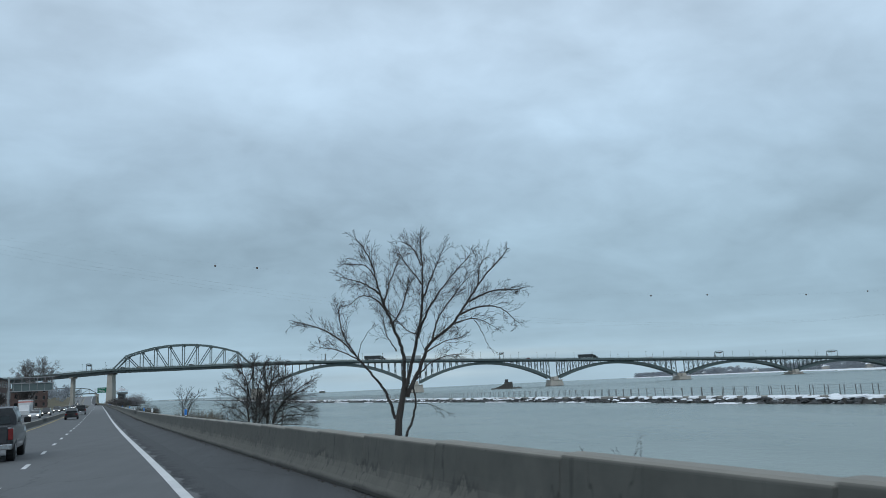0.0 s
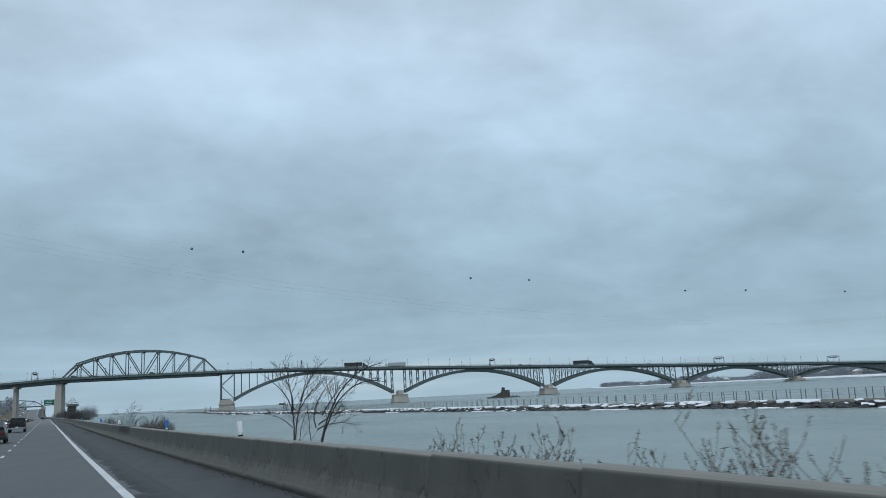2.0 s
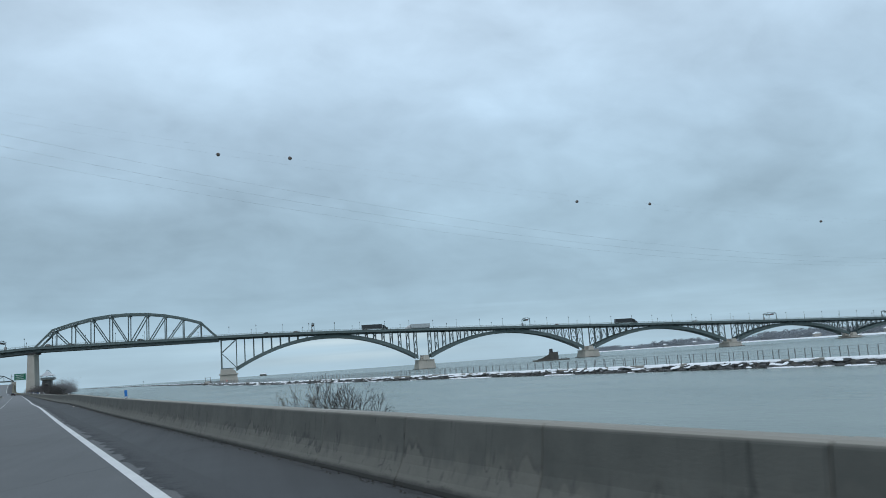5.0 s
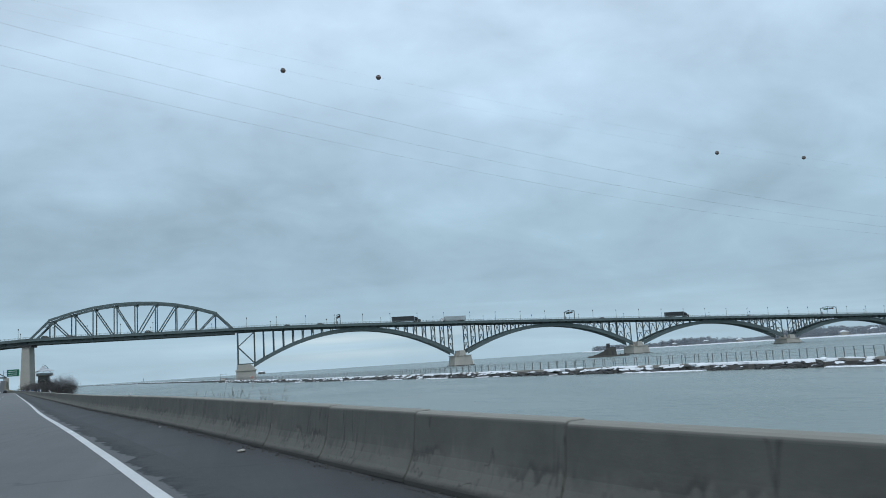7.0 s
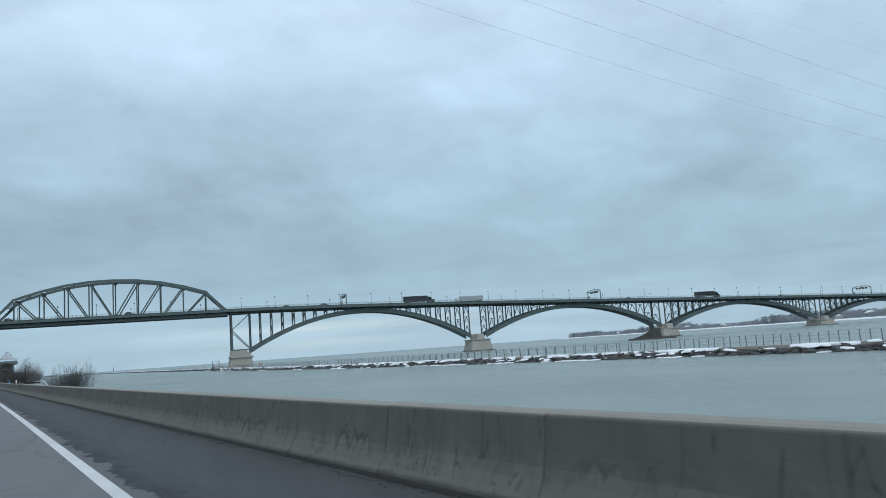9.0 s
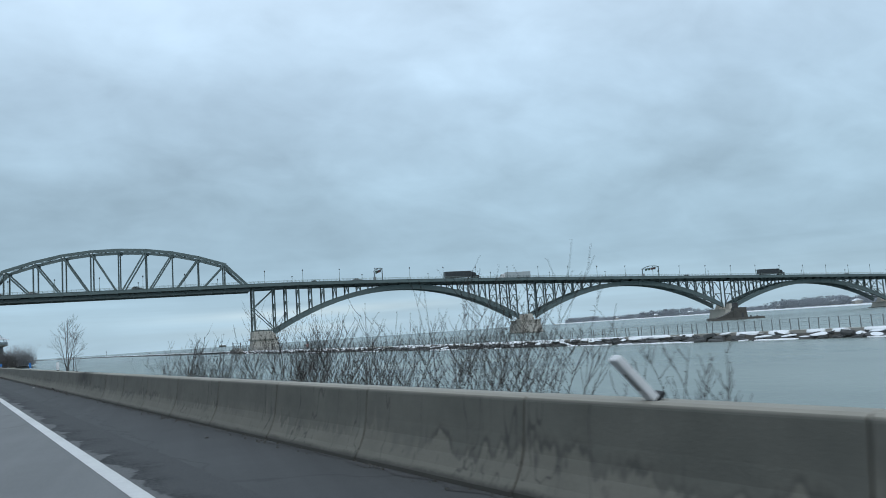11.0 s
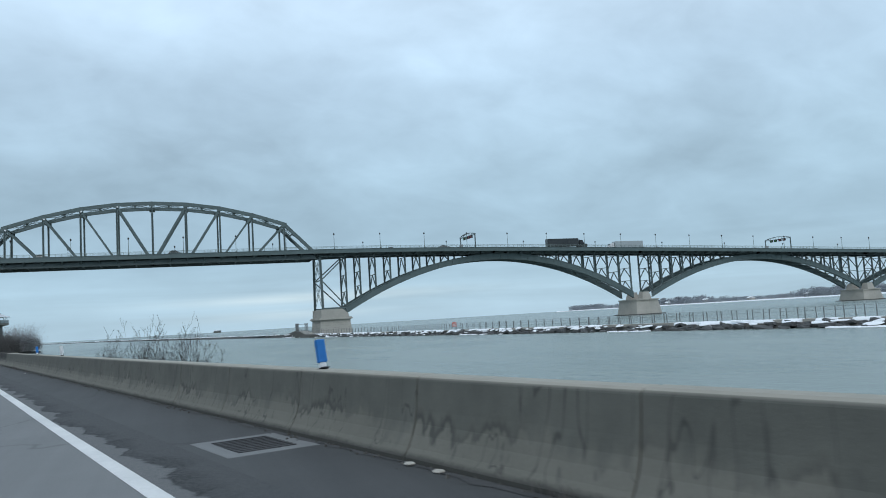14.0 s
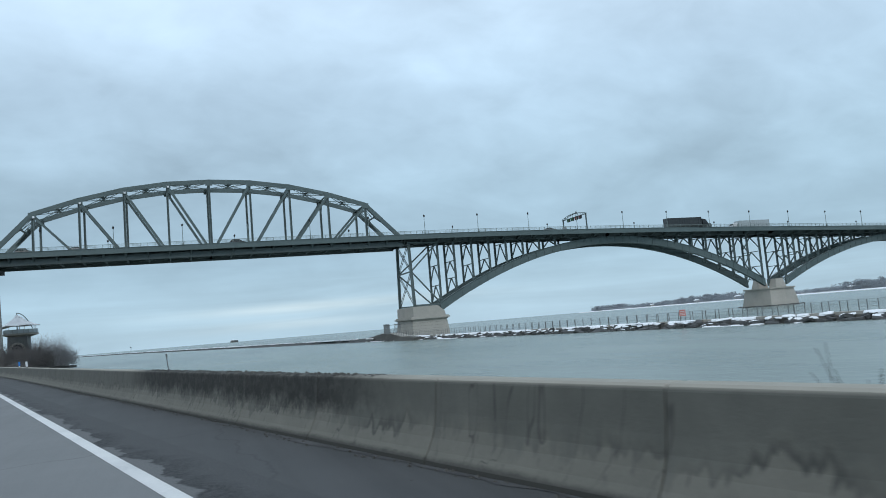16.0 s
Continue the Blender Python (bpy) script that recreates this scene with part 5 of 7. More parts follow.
def flush(rows):
    if len(rows) > 2:
        drift.loft(rows)


lip, ice, d = [], [], 2.0
while d < 830:
    p, t = break_point(d)
    n = Vector((t.y, -t.x, 0))
    n = -n if n.x > 0 else n
    long, short = noise.noise(Vector((d * 0.11, 3.1, 0))), noise.noise(Vector((d * 0.7, 9.4, 0)))
    w = 0.24 + 0.85 * long + 0.75 * short
    if w > 0.06:
        hang = 0.16 * w + 0.10 * noise.noise(Vector((d * 1.3, 1.0, 5.0)))
        lip.append([tuple(p + n * a + Vector((0, 0, z))) for a, z in ((0.32 + w * 0.95, 0.70 - hang), (0.30 + w * 0.7, 0.86 - hang * 0.5), (0.26, 1.0 + 0.10 * w), (-0.35 - w * 0.7, 1.02), (-0.3, 0.9), (0.3, 0.62 - hang))])
    else:
        flush(lip)
        lip = []
    w = noise.noise(Vector((d * 0.09, 7.7, 2.0))) + 0.6 * noise.noise(Vector((d * 0.5, 2.2, 8.0)))
    if w > 0.10:
        ice.append([tuple(p + n * a + Vector((0, 0, z))) for a, z in ((3.25 + w * 0.9, 0.02), (3.2 + w * 0.8, 0.10), (2.7 - w * 0.6, 0.16), (2.6 - w * 0.6, 0.02))])
    else:
        flush(ice)
        ice = []
    d += 0.45
flush(lip)
flush(ice)
tagged(part("snow_drift", drift, SNOW, breakwater), kind="stuff")

fence = thing("fence", "row of grey steel posts with thin wires on the breakwater", "fence")
post_me = Mesh().beam((0, 0, 0), (0, 0, 1.36), 0.085, 0.085).data("post", POST_STEEL)
far_posts, wires = Mesh(), Mesh()
d, last = 6.0, {}
count = 0
while d < 830:
    p, t = break_point(d)
    n = Vector((t.y, -t.x, 0))
    n = -n if n.x > 0 else n
    for row, a in enumerate((0.05, -1.45)):
        q = p + n * a + t * (0.4 * row) + Vector((0, 0, 0.96))
        lean = pose(q.x, q.y, q.z, rng.uniform(-1.5, 1.5), rng.uniform(-1.5, 1.5), math.degrees(math.atan2(t.y, t.x)))
        if count < 290:
            part("post", post_me, None, fence).matrix_basis = lean
            count += 1
        else:
            far_posts.beam(q, lean @ Vector((0, 0, 1.36)), 0.085, 0.085)
        for h in (0.5, 0.95, 1.35):
            if row in last:
                wires.beam(last[row] + Vector((0, 0, h)), q + Vector((0, 0, h)), 0.010, 0.010)
        last[row] = q
    d += 2.45
tagged(part("far_post", far_posts, POST_STEEL, fence), kind="stuff")
tagged(part("fence_wire", wires, POST_STEEL, fence), kind="stuff")

board = thing("warning_board", "faded red warning board on the breakwater fence", "sign", at=pose(114.9, -122.5, 0.96, 0, 0, 150))
part("panel", Mesh().soft(-0.45, 0.45, -0.03, 0.03, 0.75, 1.70, 0.02), RED_PANEL, board)
for z in (1.45, 1.2, 0.95):
    part("lettering_bar", Mesh().box(-0.33, 0.33, 0.032, 0.04, z - 0.035, z + 0.035), WHITE_PLASTIC, board, "white writing bar")
for x in (-0.36, 0.36):
    part("leg", Mesh().beam((x, -0.06, 0), (x, -0.06, 1.7), 0.07, 0.07), POST_STEEL, board)

# the low stone wall that runs on into the lake
mole = Mesh()
rings = []
MOLE = [Vector((101, 6, 0)), Vector((3, 575, 0)), Vector((-150, 1200, 0)), Vector((-215, 1450, 0))]
for i in range(60):
    u = i / 20
    k = min(int(u), 2)
    p = MOLE[k].lerp(MOLE[k + 1], u - k) + Vector((1.5 * math.sin(i * 1.3), 0, 0))
    rings.append([tuple(p + Vector((a, 0, z + 0.12 * math.sin(i * 2.1 + a)))) for a, z in ((-3.0, -0.5), (-1.2, 0.85), (1.2, 0.9), (3.0, -0.5))])
far_wall = tagged(part("breakwater_far", mole.loft(rings), ROCK), "low dark stone breakwater running out into the lake", "breakwater", kind="structure")
mole_snow = Mesh()
for i in range(420):
    u = rng.random()
    p = MOLE[0].lerp(MOLE[1], u) if i % 3 else MOLE[1].lerp(MOLE[2], u)
    mole_snow.soft(p.x - rng.uniform(0.3, 1.3), p.x + rng.uniform(0.3, 1.3), p.y - rng.uniform(0.5, 3), p.y + rng.uniform(0.5, 3), 0.72, rng.uniform(0.92, 1.12), 0.08)
tagged(part("snow_cover", mole_snow, SNOW), "snow lying on the far breakwater", "snow", kind="stuff")
beacon = thing("beacon", "small grey beacon post at the far end of the breakwater", "beacon", at=pose(4, 566, 0.6))
part("mast", Mesh().tube((0, 0, 0), (0, 0, 5.0), 0.22, 0.15, 8), POST_STEEL, beacon)
part("lantern", Mesh().turned([(0.3, 4.9), (0.45, 5.1), (0.45, 5.7), (0.2, 6.0)], 8), SIGNAL_BLACK, beacon)

landing = thing("landing_stage", "dark stone landing with a railed ramp and barred gate", "landing stage", at=pose(102.6, -6, 0))
part("ramp", Mesh().loft([[(-2.6, y, -0.3), (2.2, y, -0.3), (1.6, y, z), (-1.7, y, z)] for y, z in ((-26, 0.7), (-14, 1.0), (-4, 1.9), (6, 2.1), (16, 1.5), (30, 0.9))]), DARK_STONE, landing)
part("deck", Mesh().loft([[(-1.5, y, z), (1.5, y, z), (1.5, y, z + 0.14), (-1.5, y, z + 0.14)] for y, z in ((-14, 0.98), (-4, 1.88), (6, 2.08), (16, 1.48))]), CONCRETE, landing)
gate = part("gate_frame", Mesh().beam((-1.7, -3.0, 4.4), (-1.7, 3.4, 4.5), 0.12, 0.12).beam((1.5, -3.0, 4.4), (1.5, 3.4, 4.5), 0.12, 0.12).beam((-1.7, -3.0, 4.4), (1.5, -3.0, 4.4), 0.12, 0.12), POST_STEEL, landing)
for k in range(15):
    y = -3.0 + 0.45 * k
    part("gate_bar", Mesh().beam((-1.7, y, 1.7), (-1.7, y, 4.75), 0.09, 0.09), POST_STEEL, gate)
    if k % 2 == 0:
        part("gate_bar", Mesh().beam((1.5, y, 1.7), (1.5, y, 4.75), 0.09, 0.09), POST_STEEL, gate)
for k in range(13):
    y = -22 + 1.6 * k
    z = 0.75 if y < -14 else 1.0 + 0.9 * min(1, (y + 14) / 10)
    part("rail_post", Mesh().beam((-1.5, y, z - 0.1), (-1.5, y, z + 1.4), 0.085, 0.085), POST_STEEL, landing)

mole_fence = thing("fence", "row of grey steel posts along the far breakwater", "fence")
for k in range(75):
    u = 0.035 + 0.0055 * k
    q = MOLE[0].lerp(MOLE[1], u)
    part("post", Mesh().beam((q.x + 0.4, q.y, 0.7), (q.x + 0.4 + rng.uniform(-0.05, 0.05), q.y, 2.2), 0.09, 0.09), POST_STEEL, mole_fence)

# ---- old stone intake crib in the river ----
crib = thing("intake_crib", "old dark stone crib house with a stepped tower in the river", "stone building", at=pose(307, -84, 0, 0, 0, -28))
part("base", pier_block(Mesh(), -12.0, 10.0, -3.6, 3.6, -1.0, 0.85, 0.7), DARK_STONE, crib)
part("ramp_wall", Mesh().loft([[(-10.0, y, 0.8), (2.6, y, 0.8), (2.6, y, 4.0), (-2.2, y, 3.9), (-5.6, y, 2.2)] for y in (-2.4, 2.4)]), DARK_STONE, crib)
part("house", pier_block(Mesh(), -1.9, 3.2, -2.6, 2.6, 0.8, 5.0, 0.3), DARK_STONE, crib)
part("tower", pier_block(Mesh(), -1.7, 0.2, -1.2, 1.2, 4.9, 7.2, 0.1), ROOF_DARK, crib)
part("roof", pier_block(Mesh(), -1.9, 3.4, -2.7, 2.7, 4.9, 5.2, 0.0), ROOF_DARK, crib)
for x in (-8.6, 5.4, 8.0):
    part("bollard", Mesh().turned([(0.30, 0.8), (0.26, 1.3), (0.36, 1.35), (0.36, 1.5)], 8, (x, 0, 0)), DARK_STONE, crib)
part("doorway", Mesh().box(1.0, 1.9, -2.93, -2.86, 0.9, 2.8), ROOF_DARK, crib)

lake_crib = thing("lake_crib", "grey round crib house far out on the lake", "building", at=pose(225, 2407, 0))
part("base", Mesh().turned([(13, -1), (12.5, 3.5)], 20), DARK_STONE, lake_crib)
part("house", Mesh().turned([(11.5, 3.4), (11.5, 7.2)], 20), mottled("weathered_grey_block", (0.17, 0.19, 0.19), (0.25, 0.27, 0.27), 0.2, 2.0, 0.9), lake_crib)
part("roof", Mesh().turned([(12.2, 7.15), (12.0, 8.0), (6, 9.2)], 20), SNOW, lake_crib, "snow-covered roof")

# ---- far shore: snowy bank, woods and houses ----
SHORE = [(1420, 2250), (1330, 1960), (1275, 1500), (1190, 1050), (1060, 640), (900, 330), (790, 120), (745, 20), (735, -60), (780, -200), (900, -420)]


def shore_point(u):
    k = min(int(u * (len(SHORE) - 1)), len(SHORE) - 2)
    f = u * (len(SHORE) - 1) - k
    a, b = Vector((*SHORE[k], 0)), Vector((*SHORE[k + 1], 0))
    return a.lerp(b, f)


SHORE_GROUND = mottled("patchy_snow_on_brown_grass", (0.13, 0.12, 0.10), (0.60, 0.62, 0.65), 0.03, 0.35, 0.95)
far_land = Mesh()
rings = []
for i in range(101):
    u = i / 100
    p, q = shore_point(max(0, u - 0.005)), shore_point(min(1, u + 0.005))
    t = (q - p).normalized()
    n = Vector((-t.y, t.x, 0))
    p = shore_point(u) + n * (6 * math.sin(i * 0.9) + 4 * math.sin(i * 2.3))
    rings.append([tuple(p + n * a + Vector((0, 0, z))) for a, z in ((-2, -1.0), (1, 1.2), (9, 1.7), (22, 2.2), (160, 4.5), (700, 8.0))])
far_land.loft(rings, closed=False)
tagged(part("far_shore", far_land, SHORE_GROUND), "low snow-covered far shore", "shore", kind="structure")
wall_m, rings = Mesh(), []
for i in range(101):
    u = i / 100
    p, q = shore_point(max(0, u - 0.005)), shore_point(min(1, u + 0.005))
    t = (q - p).normalized()
    n = Vector((-t.y, t.x, 0))
    p = shore_point(u) + n * (6 * math.sin(i * 0.9) + 4 * math.sin(i * 2.3) - 2.2)
    rings.append([tuple(p + n * a + Vector((0, 0, z))) for a, z in ((-2.0, -1.0), (-1.6, 0.12), (2.6, 0.12), (2.6, -1.0))])
wall_m.loft(rings)
snow_m, rings = Mesh(), []
for i in range(101):
    u = i / 100
    p, q = shore_point(max(0, u - 0.005)), shore_point(min(1, u + 0.005))
    t = (q - p).normalized()
    n = Vector((-t.y, t.x, 0))
    p = shore_point(u) + n * (6 * math.sin(i * 0.9) + 4 * math.sin(i * 2.3))
    wide = 4.5 + 3 * math.sin(i * 1.7) + 2 * math.sin(i * 0.6)
    rings.append([tuple(p + n * a + Vector((0, 0, z))) for a, z in ((-1.0, 0.1), (0.2, 1.2), (2 + 0.5 * wide, 2.2), (2 + 0.5 * wide, 1.2))])
tagged(part("shore_snow", snow_m.loft(rings), SNOW), "bank of snow along the far waterline", "snow", kind="structure")
tagged(part("shore_wall", wall_m, DARK_STONE), "low dark stone edging along the far shore", "sea wall", kind="structure")

rng = random.Random(21)


def far_tree(m, p, h, w):
    """A leafless tree far off: a trunk and a ragged crown of thin slivers."""
    m.tube(p, p + Vector((0, 0, h * 0.6)), 0.03 * h, 0.012 * h, 3, False)
    for _ in range(90):
        a, z = rng.uniform(0, 2 * math.pi), rng.uniform(0.10, 1.0)
        r = w * math.sqrt(rng.random()) * math.sqrt(max(0.05, 1 - (1.7 * z - 0.85) ** 2))
        c = p + Vector((r * math.cos(a), r * math.sin(a), h * z))
        d = Vector((rng.uniform(-1, 1), rng.uniform(-1, 1), rng.uniform(-0.3, 1.0))).normalized() * h * 0.11
        s = d.cross(Vector((rng.uniform(-1, 1), rng.uniform(-1, 1), rng.uniform(-1, 1)))).normalized() * h * 0.038
        m.add([c - d * 0.6 - s, c - d * 0.6 + s, c + d], [(0, 1, 2)])


woods = Mesh()
for i in range(2300):
    u = 0.05 + 0.80 * rng.random()
    p, q = shore_point(max(0, u - 0.005)), shore_point(min(1, u + 0.005))
    t = (q - p).normalized()
    n = Vector((-t.y, t.x, 0))
    back = rng.uniform(16, 130) + 8 * math.sin(u * 60)
    c = shore_point(u) + n * back + Vector((0, 0, 1.6 + back * 0.018))
    far = 0.55 + 0.55 * (1 - u)
    h = rng.uniform(9.5, 16) * far * (0.8 + 0.35 * math.sin(u * 37) + 0.15 * math.sin(u * 91))
    far_tree(woods, c, max(7, h), rng.uniform(5, 10) * far)
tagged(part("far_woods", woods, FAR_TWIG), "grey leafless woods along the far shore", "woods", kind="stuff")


HOUSE_GREY = mottled("grey_clapboard", (0.26, 0.27, 0.28), (0.36, 0.37, 0.38), 0.5, 5.0, 0.9)


def house(x, y, z, turn, w, d, h, wall):
    g = thing("house", "small far house with a snow-covered roof by the shore", "house", "shore houses", at=pose(x, y, z, 0, 0, turn))
    part("wall", Mesh().box(-w / 2, w / 2, -d / 2, d / 2, -2, h), wall, g)
    part("roof", Mesh().loft([[(-w / 2 - 0.5, yy, h - 0.05), (w / 2 + 0.5, yy, h - 0.05), (0, yy, h + w * 0.26)] for yy in (-d / 2 - 0.5, d / 2 + 0.5)]), SNOW, g)
    for k in range(3):
        part("window", Mesh().box(-w / 2 - 0.05, -w / 2 + 0.02, -d / 2 + d * (k + 0.5) / 3 - 0.6, -d / 2 + d * (k + 0.5) / 3 + 0.6, h * 0.4, h * 0.75), WINDOW, g)
    return g


for k, u in enumerate((0.17, 0.22, 0.26, 0.31, 0.36, 0.40, 0.44, 0.47, 0.50, 0.55, 0.61, 0.68, 0.74)):
    p, q = shore_point(u - 0.005), shore_point(u + 0.005)
    t = (q - p).normalized()
    n = Vector((-t.y, t.x, 0))
    c = shore_point(u) + n * (24 + 9 * (k % 3))
    house(c.x, c.y, 2.0, math.degrees(math.atan2(t.y, t.x)) + 90, 9 + k % 4, 12 + 2 * (k % 3), 5 + k % 3, (PIER_STONE, HOUSE_GREY, CONCRETE)[k % 3])

# ---- bare trees, bushes and weeds behind the barrier ----


def branch(m, fine, p, d, length, r, level, rng, up=0.12, wild=0.35, kids=(3, 4), thin=0.0035):
    """Grows a crooked limb and its side limbs into the two meshes."""
    n = 4 if level > 1 else 3
    pts = [Vector(p)]
    d = Vector(d).normalized()
    side = []
    for i in range(n):
        d = (d + Vector((rng.uniform(-1, 1), rng.uniform(-1, 1), rng.uniform(-0.6, 0.9))) * wild * 0.45 + Vector((0, 0, up))).normalized()
        pts.append(pts[-1] + d * length / n)
        side.append(d.copy())
    for i in range(n):
        a, b = r * (1 - 0.62 * i / n), r * (1 - 0.62 * (i + 1) / n)
        (m if level > 1 else fine).tube(pts[i], pts[i + 1], max(a, thin), max(b, thin * 0.8), 6 if level > 2 else (5 if level > 1 else 3), False)
    if level == 0:
        return
    count = rng.randint(*kids) + (1 if level <= 2 else 0)
    for k in range(count):
        u = 0.35 + 0.65 * (k + rng.random()) / count
        i = min(n - 1, int(u * n))
        q = pts[i].lerp(pts[i + 1], u * n - i)
        out = side[i].orthogonal().normalized()
        out = Matrix.Rotation(rng.uniform(0, 2 * math.pi), 3, side[i]) @ out
        nd = side[i] * rng.uniform(0.7, 1.05) + out * rng.uniform(0.5, 0.95)
        branch(m, fine, q, nd, length * rng.uniform(0.5, 0.74), r * rng.uniform(0.42, 0.6), level - 1, rng, up, wild, kids, thin)
    branch(m, fine, pts[-1], side[-1], length * 0.55, r * 0.38, level - 1, rng, up, wild, kids, thin)


def bare_tree(name, label, category, s, l, z, seed, stems, length, r, levels, lean=(0, 0), spread=0.35, up=0.12, wild=0.35, kids=(3, 4), thin=0.0035, group=""):
    rng = random.Random(seed)
    t = thing(name, label, category, group, at=on_road(s, l, z))
    m, fine = Mesh(), Mesh()
    for k in range(stems):
        a = 2 * math.pi * k / stems + rng.uniform(-0.5, 0.5)
        q = Vector((0.12 * math.cos(a), 0.12 * math.sin(a), -0.05)) if stems > 1 else Vector((0, 0, -0.05))
        d = Vector((math.cos(a) * spread * rng.uniform(0.5, 1.2) + lean[0], math.sin(a) * spread * rng.uniform(0.5, 1.2) + lean[1], 1))
        branch(m, fine, q, d, length * rng.uniform(0.8, 1.1), r * rng.uniform(0.75, 1.1), levels, rng, up, wild, kids, thin)
    part("trunk", m, BARK, t)
    tagged(part("twig_crown", fine, TWIG, t), kind="stuff")
    return t


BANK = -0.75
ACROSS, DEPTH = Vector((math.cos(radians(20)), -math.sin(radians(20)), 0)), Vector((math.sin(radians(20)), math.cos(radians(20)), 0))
rng = random.Random(9)
def bough_tree(s, l, label):
    """Starts a tree; its limbs follow."""
    t = thing("tree", label, "tree", at=on_road(s, l, BANK - 0.1))
    t.matrix_basis = Matrix.Translation(t.matrix_basis.translation)
    return t, Mesh()


def smooth_line(points, steps=6):
    """Points of a smooth line through (across, height) points."""
    n, out = len(points) - 1, []
    for k in range(steps * n + 1):
        i = min(k // steps, n - 1)
        f = k / steps - i
        p0, p1, p2, p3 = (Vector(points[min(max(j, 0), n)]) for j in (i - 1, i, i + 1, i + 2))
        out.append(0.5 * (2 * p1 + (p2 - p0) * f + (2 * p0 - 5 * p1 + 4 * p2 - p3) * f * f + (3 * p1 - p0 - 3 * p2 + p3) * f ** 3))
    return out


def spray(limb, fine, p, d, length, r, level, rng, thin):
    """A side shoot that forks into ever finer, slightly rising twigs."""
    pts, d = [p], d.normalized()
    for _ in range(4):
        d = (d + Vector((rng.uniform(-1, 1), rng.uniform(-1, 1), rng.uniform(-0.7, 1.0))) * 0.17).normalized()
        pts.append(pts[-1] + d * length / 4)
    for k in range(4):
        (limb if level > 1 else fine).tube(pts[k], pts[k + 1], max(r * (1 - 0.2 * k), thin), max(r * (0.8 - 0.2 * k), thin * 0.8), 5 if level > 1 else 3, False)
    if level == 0:
        return
    count = 4 if level > 1 else 3
    for k in range(count):
        u = 0.22 + 0.78 * (k + rng.random()) / count
        i = min(3, int(u * 4))
        a = (pts[i + 1] - pts[i]).normalized()
        side = Matrix.Rotation(rng.uniform(0, 2 * math.pi), 3, a) @ a.orthogonal().normalized()
        spray(limb, fine, pts[i].lerp(pts[i + 1], u * 4 - i), a + side * rng.uniform(0.5, 0.95), length * rng.uniform(0.40, 0.62), r * 0.55, level - 1, rng, thin)


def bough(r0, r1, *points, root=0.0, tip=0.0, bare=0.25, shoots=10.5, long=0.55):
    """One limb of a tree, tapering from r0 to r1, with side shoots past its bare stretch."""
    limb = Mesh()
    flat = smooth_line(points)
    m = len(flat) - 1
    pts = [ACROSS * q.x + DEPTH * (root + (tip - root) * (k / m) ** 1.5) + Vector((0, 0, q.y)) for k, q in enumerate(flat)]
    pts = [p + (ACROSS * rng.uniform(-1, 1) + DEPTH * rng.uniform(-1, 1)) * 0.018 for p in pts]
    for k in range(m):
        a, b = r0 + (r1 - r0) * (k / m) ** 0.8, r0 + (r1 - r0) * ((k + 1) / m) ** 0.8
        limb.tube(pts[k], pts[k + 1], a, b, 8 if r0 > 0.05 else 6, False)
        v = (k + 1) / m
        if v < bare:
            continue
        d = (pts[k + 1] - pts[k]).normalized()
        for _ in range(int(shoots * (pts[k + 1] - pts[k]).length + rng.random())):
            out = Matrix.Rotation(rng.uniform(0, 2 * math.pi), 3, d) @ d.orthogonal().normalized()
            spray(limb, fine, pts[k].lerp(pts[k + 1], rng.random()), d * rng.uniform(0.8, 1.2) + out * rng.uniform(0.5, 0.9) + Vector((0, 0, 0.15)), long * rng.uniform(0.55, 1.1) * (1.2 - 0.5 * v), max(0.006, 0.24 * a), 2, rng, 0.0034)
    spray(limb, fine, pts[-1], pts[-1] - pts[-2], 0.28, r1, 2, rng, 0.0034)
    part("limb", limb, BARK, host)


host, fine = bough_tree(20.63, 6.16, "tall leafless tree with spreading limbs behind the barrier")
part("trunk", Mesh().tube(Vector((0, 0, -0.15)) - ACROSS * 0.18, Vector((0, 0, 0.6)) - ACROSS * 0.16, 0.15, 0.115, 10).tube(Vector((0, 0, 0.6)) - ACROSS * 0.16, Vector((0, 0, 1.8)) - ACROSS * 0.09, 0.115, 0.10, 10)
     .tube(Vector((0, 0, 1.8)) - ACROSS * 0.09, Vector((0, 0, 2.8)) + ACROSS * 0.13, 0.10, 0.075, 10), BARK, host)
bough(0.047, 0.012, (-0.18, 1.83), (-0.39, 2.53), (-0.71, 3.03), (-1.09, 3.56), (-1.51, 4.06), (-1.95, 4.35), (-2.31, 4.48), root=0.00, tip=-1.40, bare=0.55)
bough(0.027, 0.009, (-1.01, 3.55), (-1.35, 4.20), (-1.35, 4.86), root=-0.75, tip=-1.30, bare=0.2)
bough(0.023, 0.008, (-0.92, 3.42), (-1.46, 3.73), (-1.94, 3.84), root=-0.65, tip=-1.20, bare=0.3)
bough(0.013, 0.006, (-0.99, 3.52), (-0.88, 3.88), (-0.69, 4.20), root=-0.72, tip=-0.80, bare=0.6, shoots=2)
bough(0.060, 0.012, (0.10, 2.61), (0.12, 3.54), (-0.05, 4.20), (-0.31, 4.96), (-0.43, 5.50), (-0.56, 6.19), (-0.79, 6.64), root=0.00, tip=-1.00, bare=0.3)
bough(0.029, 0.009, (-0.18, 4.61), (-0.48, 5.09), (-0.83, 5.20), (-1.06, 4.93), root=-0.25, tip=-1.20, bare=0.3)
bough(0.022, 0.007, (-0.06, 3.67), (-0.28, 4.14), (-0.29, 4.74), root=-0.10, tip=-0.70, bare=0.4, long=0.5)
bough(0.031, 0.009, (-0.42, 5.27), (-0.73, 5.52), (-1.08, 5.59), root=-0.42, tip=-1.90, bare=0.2)
